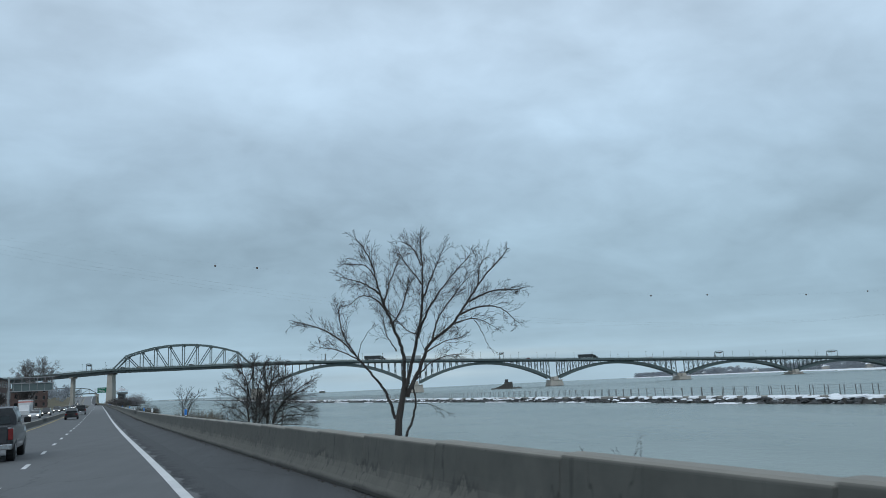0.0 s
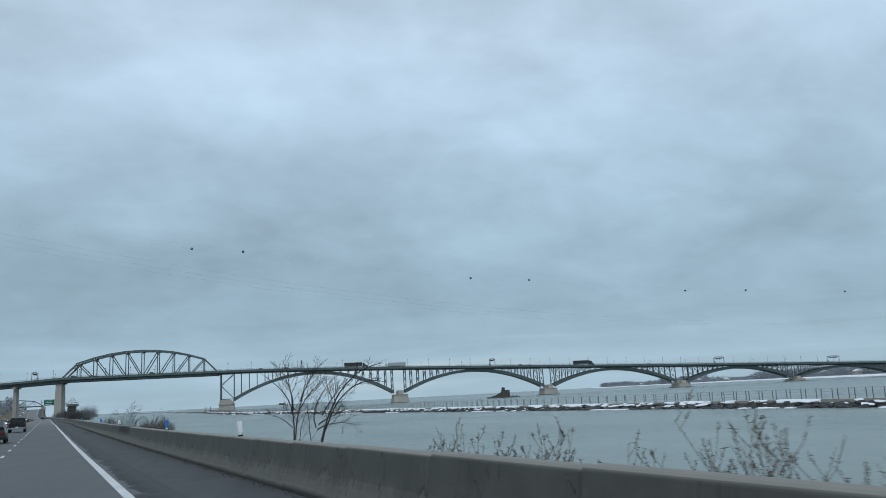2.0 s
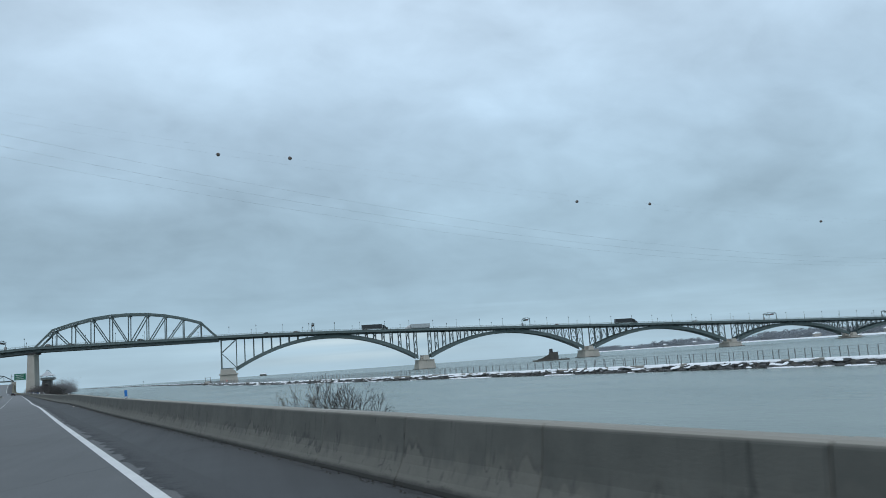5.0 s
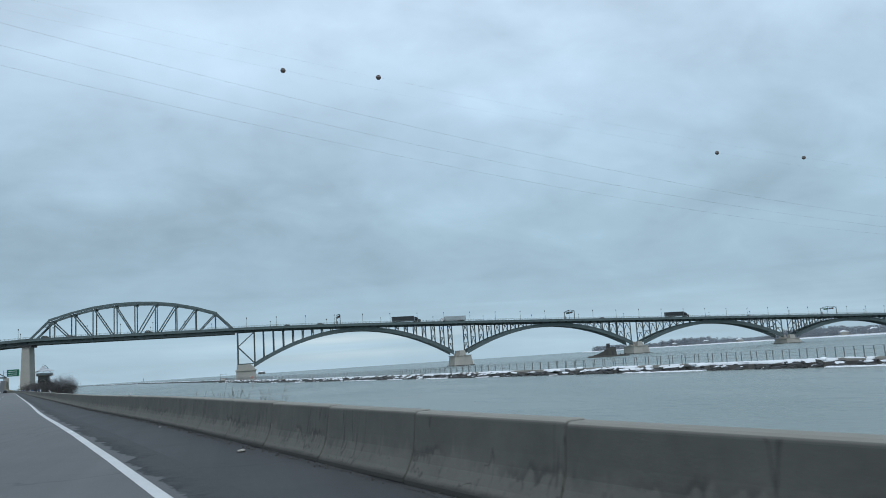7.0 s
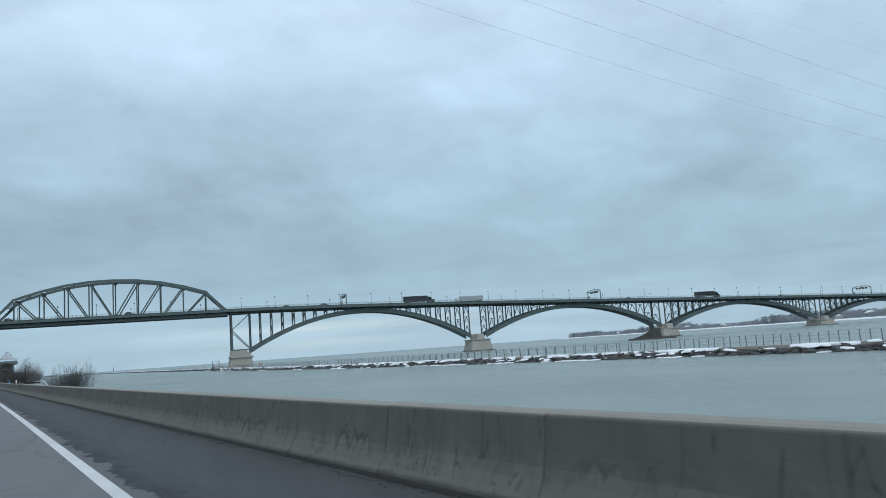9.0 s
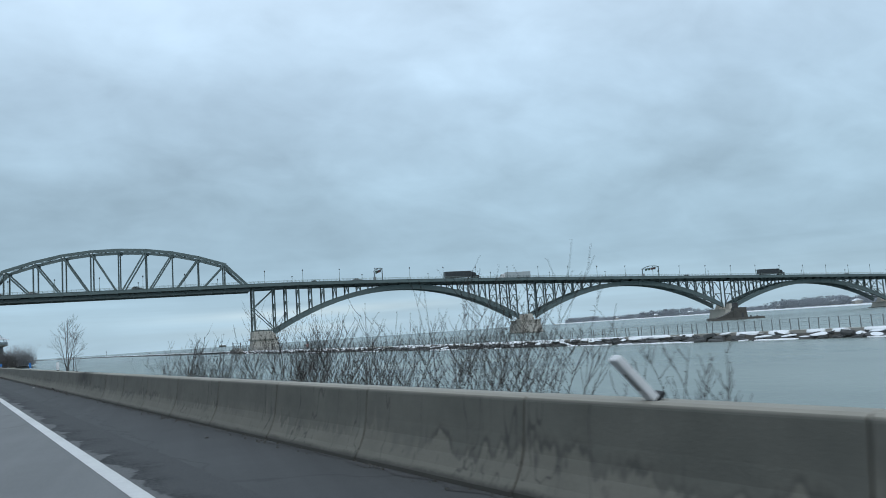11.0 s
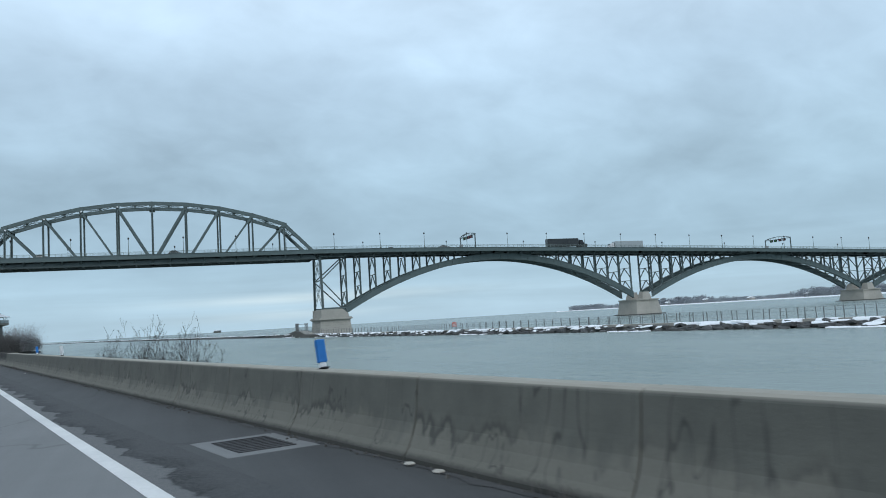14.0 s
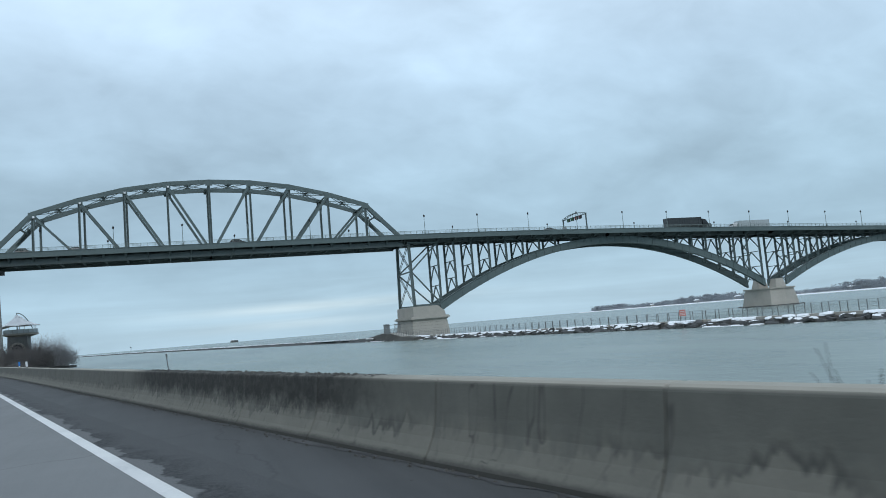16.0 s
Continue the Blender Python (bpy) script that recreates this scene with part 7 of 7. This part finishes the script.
weeds(333.3, 339.2, 5.4, 3.1, 110, 19, 1, "scattered bare saplings behind the barrier", TWIG, 1.25, 0.7, 0.25, 0.9, 0.2, 0.3)
weeds(343.6, 346.5, 4.9, 2.4, 24, 20, 1, "scattered bare saplings behind the barrier", TWIG, 1.3, 0.7)
weeds(325.0, 329.4, 5.0, 3.2, 60, 18, 1, "tall bare stems leaning over behind the barrier", TWIG, 1.3, 0.7, 0.3, 0.9, 0.2, 0.35)
weeds(321.6, 325.0, 4.9, 2.2, 22, 8, 1, "scattered bare stems behind the barrier", TWIG, 1.3, 0.7)
for seed, (s0, s1, tall, count, lean, slant) in enumerate(((436.0, 436.3, 2.5, 5, 0.12, 0.3), (432.6, 434.8, 2.1, 13, 0.25, 0.15), (432.8, 433.2, 2.5, 5, 0.1, 0.1), (428.2, 430.2, 2.7, 20, 0.2, 0.05), (425.7, 427.6, 2.45, 18, 0.2, 0.1),
                                                         (423.3, 424.7, 2.6, 20, 0.18, 0.1), (422.6, 423.0, 2.05, 8, 0.3, 0.0), (421.5, 422.2, 2.05, 8, 0.25, 0.35), (421.0, 421.2, 1.9, 4, 0.3, 0.1)), 400):
    weeds(s0, s1, 4.15, tall, count, seed, 5, "bare branching weed stems with a few seed heads behind the barrier", TWIG, 1.1, 0.62, 0.10, -0.35, lean, slant)

# ---- delineators along the barrier's top ----


def delineator(s, blue, lean, tilt):
    d = thing("delineator", ("blue" if blue else "white") + " flexible plastic delineator on top of the barrier", "delineator", "barrier delineators", at=on_road(s, shoulder_gap(s) + 0.38, BAR_TOP + bar_lift(s), lean) @ pose(0, 0, 0, tilt))
    part("foot", Mesh().soft(-0.06, 0.06, -0.09, 0.09, 0.0, 0.02, 0.006), BLACK_TRIM, d)
    part("stub", Mesh().soft(-0.045, 0.045, -0.035, 0.035, 0.018, 0.10, 0.012), WHITE_PLASTIC, d)
    part("paddle", Mesh().soft(-0.068, 0.068, -0.045, 0.045, 0.095, 0.44, 0.02), BLUE_PLASTIC if blue else WHITE_PLASTIC, d)
    return d


for k, (s, blue) in enumerate(((48.1, 1), (80.1, 0), (94.9, 1), (142.6, 1), (189, 1), (361.3, 0), (377.3, 1), (412.4, 1), (439.8, 0), (449.6, 1), (522.7, 0), (529.5, 1), (566, 1), (600, 0))):
    delineator(s, bool(blue), (-1) ** k * 4 + k, -25 if s == 80.1 else -13)
for s in (242.2, 401.0):
    stump = thing("delineator", "broken white delineator stub on top of the barrier", "delineator", "barrier delineators", at=on_road(s, shoulder_gap(s) + 0.38, BAR_TOP + bar_lift(s)))
    part("foot", Mesh().soft(-0.06, 0.06, -0.09, 0.09, 0.0, 0.02, 0.006), BLACK_TRIM, stump)
    part("stub", Mesh().soft(-0.03, 0.03, -0.06, 0.06, 0.018, 0.13, 0.01), WHITE_PLASTIC, stump)

for s, tilt, turn in ((119.9, -49, 0), (320.9, 42, 255)):
    bent = thing("delineator", "scuffed white delineator knocked over on top of the barrier", "delineator", "barrier delineators", at=on_road(s, shoulder_gap(s) + 0.36, BAR_TOP + bar_lift(s), turn) @ pose(0, 0, 0, tilt))
    part("foot", Mesh().soft(-0.06, 0.06, -0.09, 0.09, -0.02, 0.02, 0.006), BLACK_TRIM, bent)
    part("paddle", Mesh().soft(-0.07, 0.07, -0.035, 0.035, 0.02, 0.50, 0.02), WHITE_PLASTIC, bent)
    part("scuff", Mesh().box(-0.03, 0.02, -0.0365, -0.034, 0.15, 0.34), POST_STEEL, bent, "grey scuff mark")
for s in (479.8, 354.4):
    bent = thing("delineator", "bent grey delineator stalk on top of the scorched barrier", "delineator", "barrier delineators", at=on_road(s, shoulder_gap(s) + 0.38, BAR_TOP + bar_lift(s)) @ pose(0, 0, 0, 12, -8))
    part("foot", Mesh().soft(-0.05, 0.05, -0.07, 0.07, 0.0, 0.02, 0.006), BLACK_TRIM, bent)
    part("stalk", Mesh().tube((0, 0, 0.01), (0, 0, 0.40), 0.013, 0.011, 8), GALV, bent)
    part("head", Mesh().soft(-0.022, 0.022, -0.01, 0.01, 0.36, 0.46, 0.008), GALV, bent)

rng = random.Random(5)
crumbs = Mesh()
for s0, s1, n in ((468, 482, 300), (346.5, 352.5, 40)):
    for _ in range(n):
        s = rng.uniform(s0, s1)
        q = rp(s, shoulder_gap(s) + rng.uniform(0.27, 0.5), 0.923)
        r = rng.uniform(0.006, 0.030) if s0 > 400 else rng.uniform(0.005, 0.014)
        crumbs.add([q + Vector((r * rng.uniform(0.6, 2), 0, 0)), q + Vector((-r, r, 0)), q + Vector((-r, -r * 1.5, 0)), q + Vector((0, 0, r * 1.2))], [(0, 1, 3), (1, 2, 3), (2, 0, 3), (0, 2, 1)])
tagged(part("concrete_crumbs", crumbs, DARK_STONE), "dark broken concrete crumbs on the barrier top", "rubble", kind="stuff")

# ---- drains and litter on the shoulder ----


def drain(s, l):
    d = thing("drain_grate", "rusty steel drain grate in a concrete surround on the shoulder", "drain grate", "shoulder drains", at=on_road(s, l, -0.012))
    part("surround", Mesh().soft(-0.62, 0.62, -0.85, 0.85, -0.06, 0.006, 0.01), ASPHALT if s > 300 else SHOULDER, d)
    # a thin black sheet stands for the dark inside the drain
    part("pit", Mesh().box(-0.40, 0.40, -0.60, 0.60, 0.0065, 0.0075), BLACK_TRIM, d)
    for k in range(9):
        part("bar", Mesh().box(-0.40, 0.40, -0.56 + 0.14 * k - 0.025, -0.56 + 0.14 * k + 0.025, 0.008, 0.016), ROOF_DARK, d)
    return d


for s, l in ((142.9, 2.08), (412.4, 1.72)):
    drain(s, l)
rng = random.Random(77)
litter = []
for s, l, w in ((218.6, 2.30, 0.18), (229.5, 2.40, 0.10), (365.9, 2.15, 0.12), (366.4, 2.25, 0.07), (408.7, 2.36, 0.10), (352.2, 1.85, 0.05), (330.5, 2.0, 0.07), (346.0, 2.1, 0.06), (90, 0.5, 0.07), (438, 1.8, 0.06), (455, 1.9, 0.06), (12, 1.2, 0.05), (397.8, 2.40, 0.08), (397.6, 2.18, 0.05), (409.3, 2.36, 0.10), (404.8, 1.74, 0.05), (403.4, 1.32, 0.05), (395.8, 1.80, 0.05), (448.0, 2.04, 0.09), (444.2, 0.8, 0.05), (437.5, 0.97, 0.05)):
    m = Mesh()
    bm = bmesh.new()
    bmesh.ops.create_icosphere(bm, subdivisions=2, radius=w * 0.36)
    for q in bm.verts:
        q.co = Vector((q.co.x * 1.3, q.co.y * 1.7, q.co.z * 0.45)) * (1 + 0.9 * noise.noise(q.co * (1.6 / w) + Vector((s, 0, 0))))
    bm.verts.index_update()
    m.add([q.co for q in bm.verts], [[q.index for q in f.verts] for f in bm.faces])
    bm.free()
    ob = tagged(part("litter", m, PIER_STONE if w >= 0.08 else DARK_STONE), "crumpled pale litter lying on the shoulder" if w >= 0.08 else "small dark stone lying on the shoulder", "litter", "shoulder litter")
    ob.matrix_basis = on_road(s, l, 0.012, rng.uniform(0, 180))
grit = Mesh()
for _ in range(3800):
    s = rng.uniform(0, 500)
    near_wall = rng.random() < 0.88
    l = shoulder_gap(s) - abs(rng.gauss(0, 0.10)) if near_wall else rng.uniform(0.3, 2.3)
    q, r = rp(s, l, -0.008), rng.uniform(0.008, 0.034) if near_wall else rng.uniform(0.004, 0.010)
    grit.add([q + Vector((r, 0, 0)), q + Vector((-r * 0.6, r, 0)), q + Vector((-r * 0.6, -r, 0)), q + Vector((0, 0, r))], [(0, 1, 3), (1, 2, 3), (2, 0, 3)])
tagged(part("grit", grit, DARK_STONE), "dark grit and gravel swept along the barrier foot", "grit", kind="stuff")
tufts = Mesh()
for s0, s1, n in ((398.8, 408.0, 13), (455.5, 460.0, 8), (100.0, 120.0, 12), (352.0, 372.0, 14)):
    for _ in range(n):
        s = rng.uniform(s0, s1)
        for _ in range(26):
            q = rp(s + rng.gauss(0, 0.10), shoulder_gap(s) - rng.uniform(0.0, 0.05), -0.02)
            tufts.tube(q, q + Vector((rng.gauss(0, 0.035), rng.gauss(0, 0.035), rng.uniform(0.04, 0.15))), 0.006, 0.002, 3, False)
tagged(part("grass_tufts", tufts, BUSH), "dry brown grass tufts rooted along the barrier foot", "grass", kind="stuff")

# ---- round the shore pier: terrace building, bushes, trees ----
TOWER_STONE = mottled("grey_rubble_wall", (0.14, 0.142, 0.142), (0.24, 0.238, 0.232), 0.8, 5.0, 0.9, 0.0, 0.5)
terrace = thing("terrace_building", "stone pumping house with an arched door under a tented roof terrace", "building", at=pose(3.0, 27, 0.7))
part("stone_wall", pier_block(Mesh(), -2.9, 2.0, -2.8, 3.0, 0, 9.3, 0.3), TOWER_STONE, terrace)
arch = Mesh()
arch.loft([[(-1.95, y, 0.2), (1.05, y, 0.2)] + [(-0.45 + 1.5 * math.cos(math.pi * k / 10), y, 5.6 + 1.5 * math.sin(math.pi * k / 10)) for k in range(11)] for y in (-3.20, -2.9)])
part("arched_doorway", arch, BLACK_TRIM, terrace)
surround = Mesh()
for k in range(11):
    a0, a1 = math.pi * k / 11, math.pi * (k + 1) / 11
    surround.beam((-0.45 + 1.75 * math.cos(a0), -3.10, 5.6 + 1.75 * math.sin(a0)), (-0.45 + 1.75 * math.cos(a1), -3.10, 5.6 + 1.75 * math.sin(a1)), 0.5, 0.55, (0, 1, 0))
part("arch_ring", surround, CONCRETE, terrace)
part("terrace_floor", Mesh().turned([(3.6, 9.45), (4.5, 9.75), (4.5, 10.15)], 24), CONCRETE, terrace)
part("terrace_bracket", Mesh().turned([(2.6, 9.15), (3.6, 9.5)], 24), CONCRETE, terrace)
for k in range(20):
    a = 2 * math.pi * k / 20
    part("rail_post", Mesh().beam((4.35 * math.cos(a), 4.35 * math.sin(a), 10.15), (4.35 * math.cos(a), 4.35 * math.sin(a), 11.3), 0.1, 0.1), GALV, terrace)
    a2 = 2 * math.pi * (k + 1) / 20
    p = part("rail_panel", Mesh().beam((4.35 * math.cos(a), 4.35 * math.sin(a), 10.75), (4.35 * math.cos(a2), 4.35 * math.sin(a2), 10.75), 0.04, 1.0, (math.cos(a), math.sin(a), 0)), ICE, terrace)
canopy = Mesh()
ring_n, cv, cf = 24, [(-0.9, 0, 15.7)], []
for rr, zz in ((0.25, 14.55), (0.55, 13.45), (0.8, 12.8), (1.0, 12.4)):
    for k in range(ring_n):
        a = 2 * math.pi * k / ring_n
        sag = 0.25 * (1 - abs(math.cos(3 * a))) * rr
        cv.append((-0.9 * (1 - rr) + 4.9 * rr * math.cos(a), 4.9 * rr * math.sin(a), zz - sag * 0.6))
cf += [(0, 1 + k, 1 + (k + 1) % ring_n) for k in range(ring_n)]
for j in range(3):
    cf += [(1 + j * ring_n + k, 1 + (j + 1) * ring_n + k, 1 + (j + 1) * ring_n + (k + 1) % ring_n, 1 + j * ring_n + (k + 1) % ring_n) for k in range(ring_n)]
part("canopy", canopy.add(cv, cf), CANVAS, terrace)
part("mast", Mesh().tube((-0.9, 0, 10.15), (-0.9, 0, 16.1), 0.16, 0.12, 8), STEEL_DARK, terrace)
boom = Mesh()
for k in range(8):
    u, v = k / 8, (k + 1) / 8
    boom.beam((-0.9 + 4.0 * u, -0.4, 16.0 - 4.6 * u * u), (-0.9 + 4.0 * v, -0.4, 16.0 - 4.6 * v * v), 0.16, 0.2)
part("curved_boom", boom, STEEL_DARK, terrace)
for a in (0.4, 1.5, 2.6, 3.7, 4.8, 5.9):
    part("canopy_post", Mesh().tube((3.9 * math.cos(a), 3.9 * math.sin(a), 10.15), (3.9 * math.cos(a), 3.9 * math.sin(a), 12.4), 0.07, 0.07, 6), GALV, terrace)
part("awning", Mesh().loft([[(-6.4, y, 11.5), (-3.4, y, 12.2), (-3.4, y, 12.35), (-6.4, y, 11.65)] for y in (-2.9, 2.6)]), CANVAS, terrace)


def tree_at(x, y, z, seed, stems, length, r, levels, label, category, spread=0.5, up=0.06, wild=0.4, thin=0.02, kids=(3, 4), wood=None):
    rng = random.Random(seed)
    t = thing("tree" if category == "tree" else "shrub", label, category, at=pose(x, y, z))
    m, fine = Mesh(), Mesh()
    for k in range(stems):
        a = 2 * math.pi * k / stems + rng.uniform(-0.5, 0.5)
        d = Vector((math.cos(a) * spread * rng.uniform(0.5, 1.2), math.sin(a) * spread * rng.uniform(0.5, 1.2), 1))
        branch(m, fine, Vector((0.2 * math.cos(a), 0.2 * math.sin(a), -0.2)), d, length * rng.uniform(0.8, 1.1), r, levels, rng, up, wild, kids, thin)
    part("trunk", m, wood or BARK, t)
    tagged(part("twig_crown", fine, wood or TWIG, t), kind="stuff")
    return t


PALE_TWIG = mottled("pale_grey_twig", (0.24, 0.235, 0.24), (0.34, 0.33, 0.335), 0.5, 8.0, 0.95)


def thicket(x0, y0, x1, y1, wide, z, tall, count, seed, label, wood=None):
    """A dense strip of leafless bushes between two places."""
    rng = random.Random(seed)
    m = Mesh()
    a, b = Vector((x0, y0, z)), Vector((x1, y1, z))
    n = (b - a).cross(Vector((0, 0, 1))).normalized()
    for _ in range(count):
        u, w = rng.random(), rng.gauss(0, 0.38)
        p = a.lerp(b, u) + n * wide * w
        h = tall * rng.uniform(0.55, 1.0) * (1 - 0.35 * min(1, abs(w)) ** 2) * (0.86 + 0.14 * math.sin(u * 17 + seed)) * min(1, 0.55 + 4 * min(u, 1 - u))
        d = Vector((rng.gauss(0, 0.2), rng.gauss(0, 0.2), 1)).normalized()
        pts = [p]
        for k in range(4):
            d = (d + Vector((rng.uniform(-0.2, 0.2), rng.uniform(-0.2, 0.2), 0))).normalized()
            pts.append(pts[-1] + d * h / 4)
        for k in range(4):
            m.tube(pts[k], pts[k + 1], 0.030 - 0.006 * k, 0.024 - 0.005 * k, 3, False)
        for _ in range(11):
            k = rng.randint(0, 3)
            q = pts[k].lerp(pts[k + 1], rng.random())
            e = q + Vector((rng.gauss(0, 0.45), rng.gauss(0, 0.45), rng.uniform(0.2, 0.9)))
            m.tube(q, e, 0.017, 0.007, 3, False)
    return tagged(part("thicket", m, wood or BUSH), label, "thicket", kind="stuff")


thicket(2.0, -14, 8.5, 13, 6.5, 0.8, 7.6, 1150, 71, "dense brown leafless thicket by the shore pier")
thicket(1.0, 10, 11.5, 17, 5.0, 0.9, 7.8, 850, 72, "dense brown leafless thicket by the shore pier")
thicket(16.0, -50, 8.0, -22, 3.5, 0.9, 2.2, 120, 73, "low brown bushes along the bank behind the barrier")
thicket(9.5, 22, 14.0, 32, 5.0, 0.9, 6.6, 420, 74, "soft pale grey leafless scrub beside the shore building", PALE_TWIG)
thicket(-9.0, 92, 5.0, 104, 8.0, 0.9, 12.5, 900, 75, "tall soft grey leafless scrub behind the shore building", PALE_TWIG)
for k, (x, y, h) in enumerate(((10.5, 30, 2.7), (13.0, 34, 2.3), (8.0, 42, 3.2))):
    tree_at(x, y, 0.9, 120 + k, 5, h, 0.10, 4, "bushy pale leafless tree beside the shore building", "tree", 0.75, 0.02, 0.5, 0.018, (3, 3), wood=PALE_TWIG)
spit = Mesh()
spit.loft([[(x, 33, -0.5), (x, 38, -0.5), (x, 37, z), (x, 34, z)] for x, z in ((9, 1.1), (11, 1.0), (13, 0.8), (16, 0.5))])
tagged(part("slipway", spit, DARK_STONE), "low dark slipway at the water's edge", "slipway", kind="structure")
cover = Mesh()
cover.loft([[(x, 34.1, z), (x, 36.9, z), (x, 36.8, z + 0.16), (x, 34.2, z + 0.16)] for x, z in ((9.1, 1.08), (11, 0.98), (13, 0.78), (14.6, 0.62))])
tagged(part("snow_patch", cover, SNOW), "patch of old snow on the slipway", "snow")

# ---- beyond the highway: signs, buildings, trees, another bridge ----
sign = thing("sign_gantry", "grey overhead road sign frame seen from behind", "sign gantry", at=on_road(205, -10.4))
part("post", Mesh().tube((-10.4, 0, 0), (-10.4, 0, 8.9), 0.25, 0.2, 8), GALV, sign)
for z in (5.6, 7.4, 8.7):
    part("beam", Mesh().beam((-10.5, 0, z), (-1.0, 0, z), 0.18, 0.18), GALV, sign)
part("panel", Mesh().soft(-9.8, -1.2, 0.12, 0.18, 5.6, 7.4, 0.02), STEEL, sign)
for k in range(6):
    part("stiffener", Mesh().beam((-9.4 + 1.6 * k, 0.08, 5.5), (-9.4 + 1.6 * k, 0.08, 8.6), 0.08, 0.1), GALV, sign)
green = thing("road_sign", "green overhead road sign on a steel frame under the bridge", "road sign", at=on_road(985, 9.5))
for x in (-7.5, 7.5):
    part("post", Mesh().tube((x, 0, 0), (x, 0, 9.0), 0.3, 0.25, 8), GALV, green)
part("beam", Mesh().beam((-7.6, 0, 7.0), (7.6, 0, 7.0), 0.35, 0.35), GALV, green)
panel = part("panel", Mesh().soft(-5.0, 4.6, -0.3, -0.22, 3.4, 9.4, 0.03), GREEN_PANEL, green, "green sign panel")
for z in (8.0, 6.3, 4.6):
    part("lettering_bar", Mesh().box(-3.8, 2.6, -0.33, -0.31, z - 0.22, z + 0.22), WHITE_PLASTIC, panel, "white writing bar")


def block(name, label, s, l, w, d, h, wall, rows, cols):
    g = thing(name, label, "building", at=on_road(s, l))
    part("wall", Mesh().box(-w / 2, w / 2, -d / 2, d / 2, -1, h), wall, g)
    part("roof", Mesh().box(-w / 2 - 0.3, w / 2 + 0.3, -d / 2 - 0.3, d / 2 + 0.3, h, h + 0.5), ROOF_DARK, g)
    for r in range(rows):
        for c in range(cols):
            y = -d / 2 + d * (c + 0.5) / cols
            z = h * (r + 0.35) / rows
            win = part("window", Mesh().box(w / 2 - 0.02, w / 2 + 0.06, y - 0.7, y + 0.7, z, z + h / rows * 0.5), WINDOW, g)
            part("sill", Mesh().box(w / 2, w / 2 + 0.16, y - 0.8, y + 0.8, z - 0.15, z), CONCRETE, win)
            x = -w / 2 + w * (c + 0.5) / cols
            win = part("window", Mesh().box(x - 0.7, x + 0.7, -d / 2 - 0.06, -d / 2 + 0.02, z, z + h / rows * 0.5), WINDOW, g)
            part("sill", Mesh().box(x - 0.8, x + 0.8, -d / 2 - 0.16, -d / 2, z - 0.15, z), CONCRETE, win)
    return g


mill = block("brick_building", "long red-brown brick industrial building", 690, -55, 40, 60, 15, BRICK, 3, 8)
part("chimney", Mesh().turned([(1.7, 14), (1.4, 23), (1.6, 23.2), (1.6, 24)], 14, (18, -10, 0)), BRICK, mill)
block("brick_building", "dark flat-roofed brick building beside the highway", 330, -52, 36, 46, 12, BRICK, 3, 7)
block("brick_building", "low dark brick building beside the highway", 470, -46, 22, 40, 9, BRICK, 2, 6)
for k, (s, l, h) in enumerate(((255, -21.5, 4.6), (248, -30, 4.0), (215, -27, 3.8), (290, -34, 4.4))):
    q = rp(s, l, 0)
    tree_at(q.x, q.y, q.z, 140 + k, 2, h, 0.24, 4, "large leafless tree beyond the opposite carriageway", "tree", 0.5, 0.05, 0.4, 0.03)
q = rp(360, -26.4, 0)
tall = thing("tree", "tall leafless tree with a broad round crown beyond the opposite carriageway", "tree", at=pose(q.x, q.y, q.z))
rng = random.Random(77)
stem, twigs = Mesh().tube((0, 0, -0.3), (0.2, 0, 6.0), 0.5, 0.42, 8, False).tube((0.2, 0, 6.0), (0.1, 0.3, 11.0), 0.42, 0.36, 8, False), Mesh()
for k in range(9):
    a = 2.4 * k
    branch(stem, twigs, Vector((0.15, 0.15, 8.0 + 0.38 * k)), Vector((math.cos(a) * (1.0 - 0.06 * k), math.sin(a) * (1.0 - 0.06 * k), 0.75)), 5.6, 0.22, 4, rng, 0.04, 0.3, (3, 3), 0.028)
part("trunk", stem, BUSH, tall)
tagged(part("twig_crown", twigs, BUSH, tall), kind="stuff")

far_bridge = thing("truss_bridge", "grey steel truss bridge far beyond the highway", "bridge", at=on_road(1080, -33, -11.4))
L2, H2, ZB = 74.0, 8.0, 15.0
for y in (-3.0, 3.0):
    part("bottom_chord", Mesh().beam((-L2 / 2, y, ZB), (L2 / 2, y, ZB), 0.8, 1.3), STEEL_DARK, far_bridge)
    nodes = [(-L2 / 2 + L2 * k / 8, ZB + (0 if k in (0, 8) else H2 * (0.72 + 0.28 * (1 - ((k - 4) / 3) ** 2)))) for k in range(9)]
    for (xa, za), (xb, zb) in zip(nodes, nodes[1:]):
        part("top_chord", Mesh().beam((xa, y, za), (xb, y, zb), 0.6, 0.8), STEEL_DARK, far_bridge)
    for k, (x, z) in enumerate(nodes):
        if 0 < k < 8:
            part("vertical", Mesh().beam((x, y, ZB), (x, y, z), 0.45, 0.45), STEEL_DARK, far_bridge)
            if k != 4:
                x2 = nodes[k + (1 if k < 4 else -1)][0]
                part("diagonal", Mesh().beam((x, y, z), (x2, y, ZB), 0.35, 0.4), STEEL_DARK, far_bridge)
for x in (-L2 / 2, L2 / 2):
    part("abutment", Mesh().box(x - 2, x + 2, -4, 4, -2, ZB - 0.6), CONCRETE, far_bridge)
back_woods = Mesh()
rng = random.Random(31)
for i in range(240):
    s, l = rng.uniform(760, 1500), rng.uniform(-160, -24)
    far_tree(back_woods, rp(s, l, 0), rng.uniform(8, 15), rng.uniform(3, 6))
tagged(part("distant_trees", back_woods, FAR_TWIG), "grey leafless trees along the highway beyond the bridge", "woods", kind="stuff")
